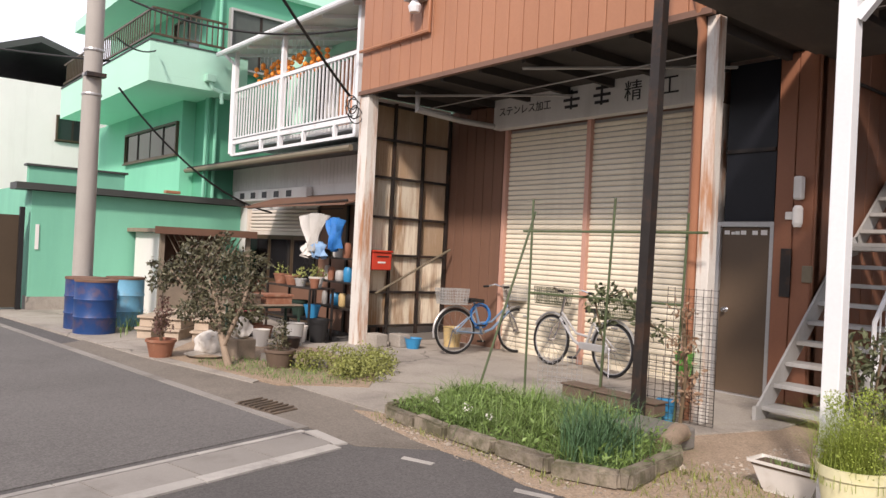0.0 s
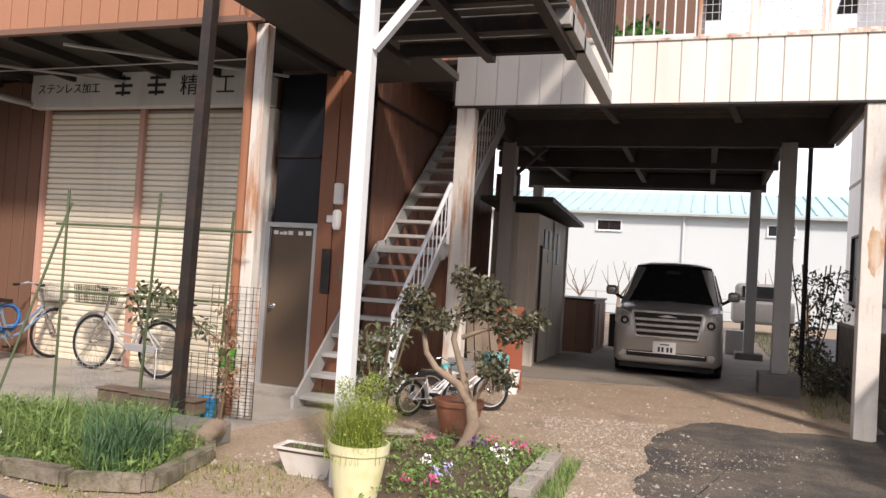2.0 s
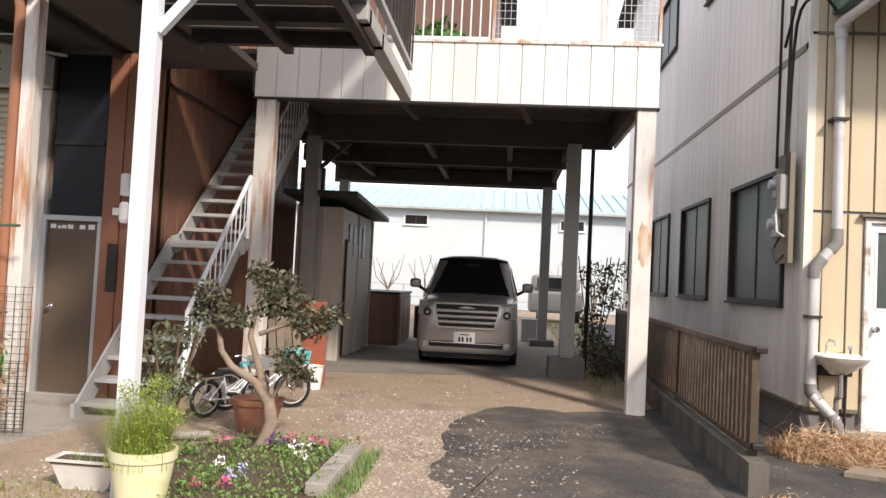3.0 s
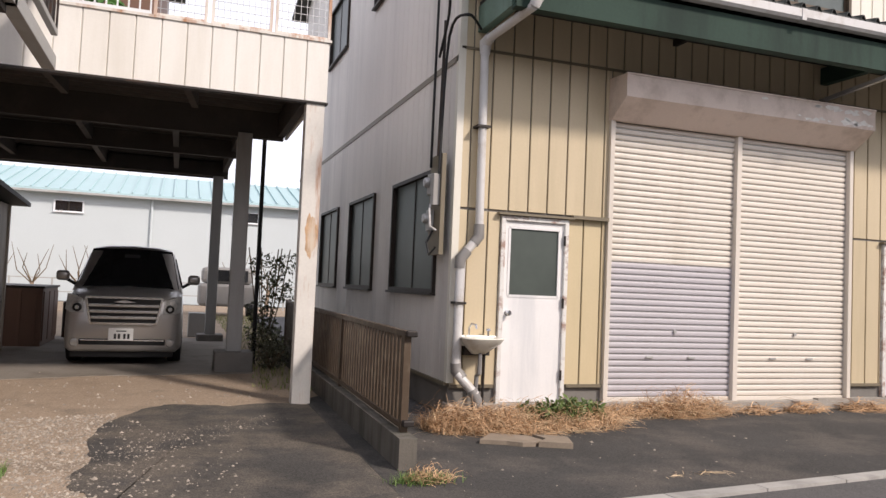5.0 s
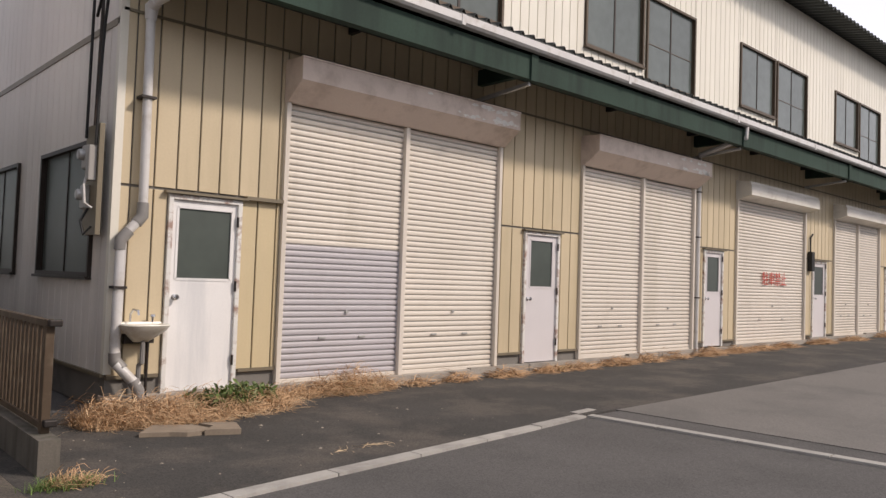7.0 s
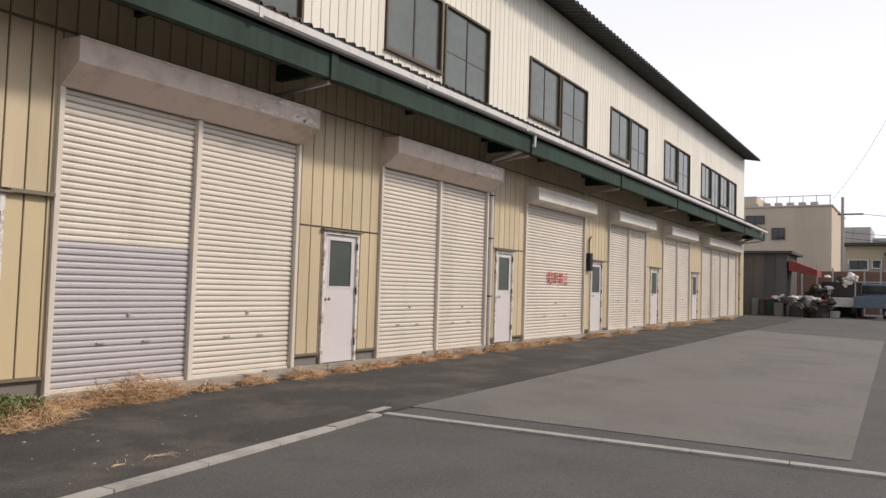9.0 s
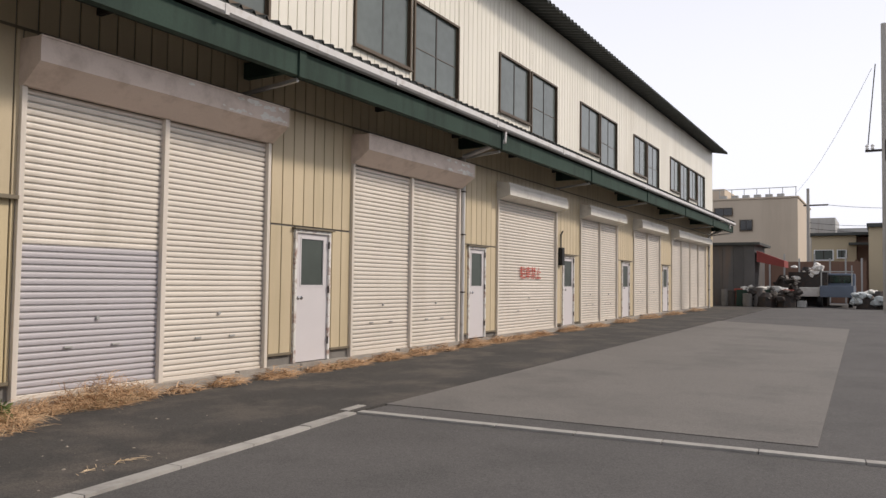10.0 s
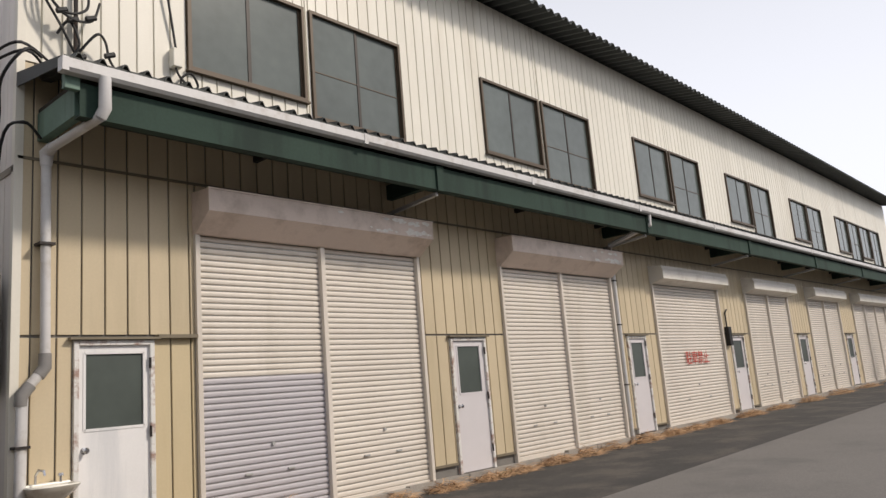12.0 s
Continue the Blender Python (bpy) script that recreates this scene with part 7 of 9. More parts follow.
bicycle("small white child bicycle lying near the steps", WHITE_STEEL, 0.18, 0.6, (-2.72, 7.3, 0.004), 60, 4, True, False, None, BLACK, GALV)

# ---- potted tree, pots and flowers under the stair ----
tree = thing("small_tree", "small twisted evergreen tree with leathery leaves", "tree", (-1.8, 6.1, 0))
part("trunk", tube([(-1.84, 6.1, -0.02), (-1.76, 6.1, 0.12), (-1.73, 6.1, 0.25), (-1.76, 6.1, 0.42)], 0.06, 10, None, 0.045), BARK, tree, "thick bent trunk", 60)
for pts, r in (([(-1.76, 6.1, 0.38), (-1.87, 6.08, 0.55), (-2.05, 6.05, 0.66), (-2.14, 6.05, 0.78), (-2.18, 6.03, 1.02), (-2.24, 6.0, 1.2)], 0.038), ([(-1.77, 6.1, 0.4), (-1.85, 6.12, 0.63), (-1.94, 6.12, 0.9), (-1.9, 6.12, 1.16), (-1.84, 6.13, 1.36)], 0.034),
               ([(-1.87, 6.12, 0.92), (-1.68, 6.1, 1.0), (-1.45, 6.05, 1.03)], 0.02), ([(-1.9, 6.12, 1.14), (-1.66, 6.13, 1.24)], 0.015), ([(-1.74, 6.1, 0.42), (-1.62, 6.05, 0.62), (-1.55, 6.0, 0.72)], 0.018), ([(-2.17, 6.03, 0.95), (-2.04, 6.02, 1.06)], 0.014)):
    part("limb", tube(pts, r, 8, None, r * 0.4), BARK, tree, smooth=60)
leaf_cloud("crown", [(-2.24, 6.0, 1.22, 0.13), (-2.12, 6.0, 1.07, 0.13), (-2.3, 6.03, 1.08, 0.09), (-2.0, 6.05, 1.05, 0.1), (-1.88, 6.12, 1.4, 0.12), (-1.74, 6.13, 1.3, 0.17), (-1.8, 6.1, 1.14, 0.12), (-1.6, 6.12, 1.18, 0.16), (-1.45, 6.05, 1.03, 0.15), (-1.28, 6.05, 1.1, 0.1), (-1.58, 6.0, 0.74, 0.14), (-1.48, 6.0, 0.64, 0.1)], 2100, 0.064, LEAF_DARK, tree, "small dark leathery leaves", 0.3)
bush = thing("leafy_shrub", "thin leafy shrub beside the white pole", "shrub", (-2.35, 5.6, 0))
for k in range(7):
    a = k * 0.9
    part("stem", tube([(-2.35, 5.6, 0.0), (-2.35 + 0.08 * math.cos(a), 5.6 + 0.08 * math.sin(a), 0.45), (-2.35 + 0.2 * math.cos(a), 5.6 + 0.2 * math.sin(a), 0.95)], 0.009, 5), STEM, bush)
leaf_cloud("foliage", [(-2.4, 5.6, 0.85, 0.2), (-2.25, 5.55, 0.6, 0.18), (-2.5, 5.6, 0.55, 0.16), (-2.2, 5.6, 0.95, 0.12)], 650, 0.055, LEAF_OLIVE, bush)
p1 = pot("flower_pot", -2.08, 6.85, 0.0, 0.225, 0.3, TERRA, "large terracotta plastic pot with a ribbed rim")
pot("flower_pot", -2.01, 4.52, 0.0, 0.19, 0.355, YELLOW_PLASTIC, "yellow plastic pot holding a feathery fern")
fern = thing("fern_plant", "bright yellow-green feathery fern in the pot", "plant", (-2.03, 4.52, 0.25))
g = rng.normal((-2.03, 4.52), (0.065, 0.065), (1500, 2))
blades("fronds", np.c_[g, np.full(1500, 0.25)], 0.4, 0.0018, FERN, fern, 0.75, segs=4)
leaf_cloud("foliage", [(-2.06, 4.52, 0.62, 0.11), (-1.96, 4.55, 0.5, 0.13), (-2.1, 4.5, 0.45, 0.12), (-2.0, 4.5, 0.38, 0.17), (-1.95, 4.55, 0.72, 0.08), (-2.12, 4.5, 0.7, 0.06), (-1.85, 4.5, 0.55, 0.08)], 4200, 0.016, FERN, fern, flat=-0.8)
box_p = thing("planter_box", "white plastic trough planter with sparse seedlings", "planter", (-2.5, 4.85, 0))
tr = bmesh.new()
for (a0, b0, z0), (a1, b1, z1) in zip([(0.15, 0.06, 0.02), (0.21, 0.085, 0.17), (0.235, 0.1, 0.175)], [(0.21, 0.085, 0.17), (0.235, 0.1, 0.175), (0.235, 0.1, 0.195)]):
    vv = [[tr.verts.new((-2.5 + sx * a_, 4.85 + sy * b_, z_)) for sx, sy in ((-1, -1), (1, -1), (1, 1), (-1, 1))] for a_, b_, z_ in ((a0, b0, z0), (a1, b1, z1))]
    for k in range(4):
        tr.faces.new((vv[0][k], vv[0][(k + 1) % 4], vv[1][(k + 1) % 4], vv[1][k]))
box(-2.64, -2.36, 4.79, 4.91, 0.0, 0.03, tr)
part("trough", tr, WHITE_PLASTIC, box_p)
part("soil", box(-2.71, -2.29, 4.76, 4.94, 0.16, 0.18), SOIL, box_p)
g = in_poly([(-2.68, 4.78), (-2.32, 4.78), (-2.32, 4.92), (-2.68, 4.92)], 60)
blades("seedling", np.c_[g, np.full(60, 0.175)], 0.05, 0.004, GRASS, box_p, 0.6)
BED2 = [(-1.9, 4.4), (-1.25, 4.6), (-1.05, 5.0), (-1.1, 6.4), (-2.0, 6.5), (-2.35, 6.1), (-2.3, 5.2)]
bed2 = thing("flower_bed", "small flower bed with pansies and low greenery", "flower bed", (-1.7, 5.5, 0))
part("soil", slab(BED2, -0.02, 0.03), SOIL, bed2)
g = in_poly(BED2, 260)
leaf_cloud("greenery", [(x, y, 0.07, 0.07) for x, y in g], 3600, 0.035, GRASS, bed2, kind="stuff")
g = in_poly([(-1.0, 4.6), (-0.85, 5.2), (-0.9, 6.3), (-1.12, 6.3), (-1.1, 5.0)], 900)
blades("edge_grass", np.c_[g, np.zeros(900)], 0.09, 0.004, GRASS, bed2, 0.7, kind="stuff")
for nm, col, spots in (("white_flowers", (0.85, 0.85, 0.82), ((-1.45, 5.75), (-1.35, 5.6), (-1.8, 5.2), (-1.38, 5.9))), ("pink_flowers", (0.7, 0.12, 0.3), ((-1.4, 6.15), (-1.55, 6.1), (-2.05, 5.95), (-1.6, 4.75), (-1.75, 4.7), (-1.3, 6.05))), ("purple_flowers", (0.12, 0.05, 0.2), ((-1.6, 5.95), (-1.7, 6.0), (-1.5, 5.95))), ("lilac_flowers", (0.5, 0.48, 0.8), ((-1.65, 4.95), (-1.6, 5.05)))):
    m = leaf_mat(nm, col, 0.5, 0.15)
    for x, y in spots:
        leaf_cloud("blossoms", [(x, y, 0.14, 0.04)], 20, 0.032, m, bed2, nm.replace("_", " "))
for i in range(3):
    y = 4.95 + i * 0.4
    bk = box(-1.16, -1.02, y, y + 0.38, 0.0, 0.11, None, 0.008)
    part("edging_block", bk, CONCRETE, bed2, "pale hollow edging block")
o = part("drain_pipe", tube([(-2.9, 6.1, 0.05), (-2.3, 6.35, 0.06)], 0.03, 8), CONCRETE)
tagged(o, "short pale pipe lying on the dirt", "pipe")
g = in_poly([(-3.2, 4.1), (-2.3, 4.2), (-2.4, 5.0), (-3.2, 4.9)], 500)
o = blades("weeds", np.c_[g, np.zeros(500)], 0.06, 0.004, MOSS, None, 0.9)
tagged(o, "sparse weeds on the bare dirt", "weeds", "", "stuff")

# ---- dry grass along the warehouse foot ----
section(*RIGHT)


def tangle(name, mounds, mat, label, category="grass", width=0.0028, length=0.26, lift=0.45):
    """Dry stalks lying over one another in low mounds: (x, y, half width, half depth, height, count)."""
    V, F = [], []
    for cx, cy, rx, ry, hh, n in mounds:
        a = rng.uniform(0, math.tau, n)
        r = np.sqrt(rng.uniform(0, 1, n))
        p = np.stack([cx + rx * r * np.cos(a), cy + ry * r * np.sin(a), 0.008 + rise(cx) + hh * (1 - r ** 2) * rng.uniform(0, 1, n) ** 1.4], 1)
        d = rng.uniform(0, math.tau, n)
        out = np.stack([np.cos(d), np.sin(d), np.zeros(n)], 1)
        sv = np.stack([-np.sin(d), np.cos(d), np.zeros(n)], 1)
        up_ = (lift * rng.uniform(-0.1, 1.3, n))[:, None] * np.array([0, 0, 1])
        L = (length * rng.uniform(0.4, 1.3, n))[:, None]
        curl = rng.normal(0, 0.35, n)[:, None]
        rows_v = []
        for k in range(4):
            u = k / 3
            q = p + out * L * u * (1 - 0.25 * u) + sv * L * curl * u * u + up_ * L * (u - 0.85 * u * u) * 1.6
            q[:, 2] = np.maximum(q[:, 2], 0.01 + rise(cx))
            w = width * (1 - 0.7 * u)
            tw = sv * w + np.array([0, 0, 1]) * w * 0.6
            rows_v += [q - tw, q + tw]
        base = sum(len(x) for x in V)
        V.append(np.stack(rows_v, 1).reshape(-1, 3))
        for i in range(n):
            for k in range(3):
                b0 = base + i * 8 + 2 * k
                F.append((b0, b0 + 1, b0 + 3, b0 + 2))
    ob = points_mesh(name, np.concatenate(V), F, mat)
    return tagged(ob, label, category, "", "stuff")


front_mounds = [(2.75, 7.05, 0.3, 0.32, 0.16, 900), (3.1, 6.95, 0.35, 0.32, 0.17, 1100), (3.5, 7.0, 0.4, 0.36, 0.15, 1100), (3.9, 7.1, 0.38, 0.38, 0.15, 1000), (4.3, 7.15, 0.38, 0.36, 0.12, 800), (4.75, 7.45, 0.4, 0.22, 0.1, 500), (5.3, 7.52, 0.3, 0.16, 0.14, 450), (5.75, 7.5, 0.32, 0.2, 0.22, 900), (6.2, 7.55, 0.3, 0.16, 0.14, 450)]
wall_mounds = []
for cx, w, n in ((6.9, 0.3, 150), (7.6, 0.25, 200), (8.6, 0.4, 330), (9.6, 0.4, 330), (10.3, 0.45, 330), (11.4, 0.5, 420), (12.4, 0.35, 260), (13.3, 0.4, 200), (14.6, 0.6, 520), (15.8, 0.5, 500), (17.0, 0.7, 520), (18.2, 0.5, 380), (20.3, 0.8, 520), (22.5, 0.8, 460), (25.3, 1.0, 500), (28.5, 1.2, 460), (32, 1.3, 460), (36, 1.5, 380)):
    wall_mounds.append((cx, 7.55, w, 0.16 + 0.006 * (cx - 6), rng.uniform(0.08, 0.17), n))
STRAW_PALE = leaf_mat("bleached_grass", (0.66, 0.5, 0.32), 0.7, 0.3)
tangle("dry_grass", [(x_, y_, rx_, ry_, h_ * 1.4, n_) for x_, y_, rx_, ry_, h_, n_ in front_mounds], STRAW, "tangled dry orange-brown grass at the warehouse corner", lift=0.85)
tangle("dry_grass", [(x_, y_, rx_, ry_, h_ * 1.6, n_ // 4) for x_, y_, rx_, ry_, h_, n_ in front_mounds], STRAW_PALE, "bleached straw mixed through the dry grass")
tangle("dry_grass", wall_mounds, STRAW, "dry straw-coloured grass along the wall foot", width=0.0045)
tangle("dry_grass", [(4.0, 5.05, 0.22, 0.05, 0.012, 30), (4.3, 5.1, 0.15, 0.05, 0.012, 22)], STRAW_PALE, "wisp of straw on the tar", length=0.14, lift=0.15)
WEED = leaf_mat("weed_green", (0.12, 0.17, 0.05), 0.5, 0.4)
o = leaf_cloud("green_weed", [(3.72, 6.98, 0.17, 0.14), (3.95, 7.0, 0.18, 0.15), (4.2, 7.1, 0.17, 0.14), (4.4, 7.2, 0.15, 0.13), (3.6, 7.1, 0.14, 0.12)], 900, 0.075, WEED, None)
tagged(o, "low dark green weeds among the dry grass", "weeds", "", "stuff")
g = np.concatenate([rng.normal((cx, cy), (0.14, 0.05), (60, 2)) for cx, cy in ((5.8, 7.5), (15.5, 7.55), (9.9, 7.55))])
o = blades("green_weed", np.c_[g, np.full(len(g), 0.01)], 0.15, 0.004, MOSS, None, 1.0)
tagged(o, "yellow-green blades in the dry grass", "weeds", "", "stuff")
tangle("weed_tuft", [(1.9, 5.22, 0.18, 0.1, 0.08, 240)], STRAW, "dry tuft of weeds at the wall end", "weeds", length=0.15, lift=0.8)
g = rng.normal((1.86, 5.2), (0.1, 0.05), (520, 2))
o = blades("weed_tuft", np.c_[g, np.full(len(g), 0.01)], 0.075, 0.0035, GRASS, None, 1.3)
tagged(o, "green blades at the wall end", "weeds", "", "stuff")
TIMBER = bpy.data.materials["weathered_timber"]
for pts in ([(2.78, 6.38), (3.0, 6.29), (3.12, 6.2), (3.24, 6.19), (3.36, 6.3), (3.3, 6.5), (3.0, 6.66)], [(3.26, 6.17), (3.4, 6.11), (3.54, 6.05), (3.64, 6.34), (3.5, 6.43), (3.35, 6.47), (3.4, 6.3)]):
    o = part("timber_board", slab(pts, 0.013, 0.05 if pts[0][0] < 3 else 0.062), TIMBER)
    tagged(o, "split weathered board lying on the tar", "board", "loose boards")

# ---- stop sign lettering on the third shutter ----
RED_INK = material("red_ink", (0.5, 0.06, 0.04), 0.6, 0, 0.1, 6, 40, 0.02, 0.001)
notice = thing("shutter_notice", "red no-parking lettering painted on the shutter", "sign", (17.4, 7.74, 1.5))
for i, ch in enumerate("駐車禁止"):
    lettering(ch, (17.4 + i * 0.33, 7.758, 1.55), 0.33, RED_INK, notice)

section(*LEFT)
PLANTER_TAN = material("tan_plastic", (0.5, 0.41, 0.32), 0.55, 0, 0.1, 3, 40, 0.04, 0.002, (0.3, 0.25, 0.2), 0.5, 4)
TIMBER = bpy.data.materials["weathered_timber"]

# ---- small house with balcony ----
house = thing("small_house", "small white house with a workshop below and a railed balcony", "house", (-12.5, 9, 0))
low = part("wall", box(-15.7, -9.75, 7.0, 12.0, 0.0, 3.0), WHITE_RENDER, house)
siding(low, -15.7, -12.1, 2.5, 3.0, 0.12, WHITE_RENDER, at=7.0, depth=0.012)
siding(low, -12.1, -9.75, 2.5, 3.0, 0.12, WHITE_RENDER, at=7.0, depth=0.012)
part("eave", extrude([(-16.4, 6.25, 2.86), (-16.4, 7.3, 3.0), (-16.4, 7.3, 3.12), (-16.4, 6.22, 2.98)], (6.6, 0, 0)), ROOF_DARK, house, "dark sheet eave over the shop front")
part("eave_gutter", tube([(-16.4, 6.2, 2.9), (-9.8, 6.2, 2.9)], 0.05, 8), FLASHING, house)
part("upper_wall", box(-15.6, -9.75, 8.2, 12.0, 3.0, 5.6), GREEN_PALE, house)
part("balcony_floor", box(-14.6, -9.75, 6.6, 8.2, 3.28, 3.38), WHITE_STEEL, house)
bal_t = thing("balcony", "white metal balcony with slim balusters and a sheet roof", "balcony", (-12, 6.6, 3.3))
BY = 6.4
for x in (-14.45, -12.45, -9.98):
    part("post", box(x - 0.04, x + 0.04, BY - 0.04, BY + 0.04, 3.12, 5.2), WHITE_STEEL, bal_t)
for z, h in ((4.38, 0.06), (3.42, 0.05), (3.34, 0.1)):
    part("rail", box(-14.4, -9.95, BY - 0.03, BY + 0.03, z, z + h), WHITE_STEEL, bal_t)
part("base_rail", box(-14.4, -9.95, BY - 0.05, BY + 0.05, 3.1, 3.15), WHITE_STEEL, bal_t)
for x in (-13.2, -11.6, -10.6):
    part("stub", box(x - 0.03, x + 0.03, BY - 0.03, BY + 0.03, 3.15, 3.34), WHITE_STEEL, bal_t)
bmesh_b = shared("baluster", box(-0.012, 0.012, -0.012, 0.012, 0, 0.92), WHITE_STEEL)
for i in range(38):
    piece("baluster", bmesh_b, bal_t, (-14.35 + i * 0.118, BY, 3.47))
part("roof_sheet", extrude([(-14.8, 6.2, 5.16), (-14.8, 8.2, 5.55), (-14.8, 8.2, 5.6), (-14.8, 6.2, 5.21)], (5.05, 0, 0)), material("clear_roof", (0.6, 0.6, 0.57), 0.4, 0, 0.1, 2, 40, 0.05, 0.002), bal_t, "grey translucent roof sheet")
part("roof_gutter", tube([(-14.85, 6.16, 5.16), (-9.8, 6.16, 5.16)], 0.05, 8), WHITE_STEEL, bal_t)
part("gutter_pipe", tube([(-14.6, 6.18, 5.15), (-14.5, 6.36, 4.95), (-14.5, 6.36, 3.15)], 0.035, 8), WHITE_STEEL, bal_t)
for i in range(6):
    part("rafter", bar((-14.6 + i * 0.92, 6.25, 5.12), (-14.6 + i * 0.92, 8.15, 5.49), 0.04, 0.06), WHITE_STEEL, bal_t)
PERS = leaf_mat("orange_fruit", (0.75, 0.26, 0.04), 0.55, 0.3)
fruit = thing("drying_fruit", "strings of orange persimmons hung to dry on the balcony", "fruit", (-12.5, 6.7, 4.9))
b_ = bmesh.new()
bmesh.ops.create_icosphere(b_, subdivisions=1, radius=0.055)
ball = shared("persimmon", b_, PERS, 80)
for i in range(16):
    x = -14.0 + i * 0.16
    for k in range(4):
        piece("persimmon", ball, fruit, (x + random.uniform(-0.03, 0.03), 6.7 + random.uniform(-0.1, 0.1), 4.5 + k * 0.1 + 0.02 * (i % 3)))
    part("string", tube([(x, 6.7, 4.8), (x, 6.7, 5.25)], 0.006, 4), WHITE_STEEL, fruit)
for x, m, z0, z1 in ((-12.6, BLACK, 3.7, 4.7), (-12.3, GREY_STEEL, 3.6, 4.6), (-11.8, BRICK_SIDING, 3.5, 4.7), (-11.4, material("peach_cloth", (0.6, 0.3, 0.2), 0.8, 0, 0.1, 5, 40, 0.1, 0.003), 3.7, 4.8), (-10.9, BLACK, 3.6, 4.6), (-13.5, GREEN_PALE, 3.5, 4.5)):
    pts = [(x + 0.36 * k / 8, 7.2 + 0.03 * math.sin(k * 1.9), z0) for k in range(9)]
    cl = extrude(pts + [(p[0], p[1] + 0.012, p[2]) for p in pts[::-1]], (0, 0, z1 - z0))
    o = part("laundry", cl, m)
    tagged(o, "washing hung on the balcony line", "laundry", "laundry")
part("clothes_line", tube([(-14.4, 7.21, 4.84), (-9.9, 7.21, 4.84)], 0.02, 6), GALV, bal_t)
SIGN2 = bpy.data.materials["sign_white"]
s2 = thing("shop_sign", "short white sign board with dark bars above the shop", "sign", (-13.7, 6.9, 2.3))
part("board", box(-15.25, -12.2, 6.85, 6.98, 2.25, 2.47, None, 0.005), SIGN2, s2)
for i in range(5):
    part("name_bar", box(-14.95 + i * 0.5, -14.75 + i * 0.5, 6.844, 6.849, 2.3, 2.42), INK, s2)
aw = thing("shop_awning", "torn dark awning on a rusty arm above the shop", "awning", (-12.3, 6.6, 2.3))
part("cloth", extrude([(-13.4, 6.95, 2.28), (-13.4, 6.2, 2.05), (-13.4, 6.2, 2.07), (-13.4, 6.95, 2.31)], (3.5, 0, 0)), BROWN_SIDING, aw)
part("arm", tube([(-13.3, 6.25, 2.05), (-9.9, 6.25, 2.12)], 0.02, 6), DARK_STEEL, aw)
roller_shutter(-14.7, -11.9, 1.58, 2.08, 1, 6.975, None, (SHUTTER,), SHUTTER, SHUTTER, "", "half-raised cream shutter above the shop doors")
sd_ = thing("sliding_doors", "dark glazed sliding doors of the shop", "door", (-13.2, 6.96, 0))
for i in range(3):
    x = -14.6 + i * 0.92
    lf = part("door_leaf", box(x, x + 0.9, 6.94, 6.98, 0.03, 1.58), BRONZE, sd_)
    part("pane", box(x + 0.06, x + 0.84, 6.93, 6.939, 0.75, 1.5), GLASS_DARK, lf)
    part("lower_panel", box(x + 0.06, x + 0.84, 6.93, 6.939, 0.1, 0.68), BROWN_SIDING, lf)

# flat dark panel: the shade of the open shop front is its colour
part("shop_opening", box(-11.88, -9.85, 6.955, 6.995, 0.0, 2.12), BROWN_SIDING, house, "dark brown panel painted for the shade inside the shop front")
for x in (-11.86, -10.9, -9.9):
    part("opening_post", box(x - 0.03, x + 0.03, 6.92, 6.954, 0.0, 2.1), DARK_STEEL, house)
tall = thing("tool_shelf", "tall dark steel shelf crowded with jars and tools", "shelf", (-10.3, 6.5, 0))
for x in (-10.95, -9.72):
    for y in (6.35, 6.65):
        part("upright", box(x - 0.015, x + 0.015, y - 0.015, y + 0.015, 0.0, 1.9), DARK_STEEL, tall)
for z in (0.45, 0.85, 1.22):
    part("shelf_board", box(-10.98, -9.69, 6.33, 6.67, z, z + 0.025), DARK_STEEL, tall)
for i in range(15):
    x, z = -10.85 + (i % 5) * 0.24, (0.475, 0.875, 1.245)[i // 5]
    r_, h_ = random.uniform(0.05, 0.1), random.uniform(0.1, 0.24)
    m_ = (GREY_STEEL, WHITE_PLASTIC, DARK_STEEL, BLUE, TERRA, GREEN_STEEL, bpy.data.materials["cream_plastic"])[(i * 3) % 7]
    o = part("jar", lathe([(r_ * 0.8, 0.0), (r_, h_ * 0.15), (r_, h_ * 0.8), (r_ * 0.7, h_), (r_ * 0.5, h_)], (x, 6.5 + random.uniform(-0.08, 0.08), z), 12), m_, None, smooth=40)
    tagged(o, "dusty jar or can on the tool shelf", "container", "jars on the shelf")

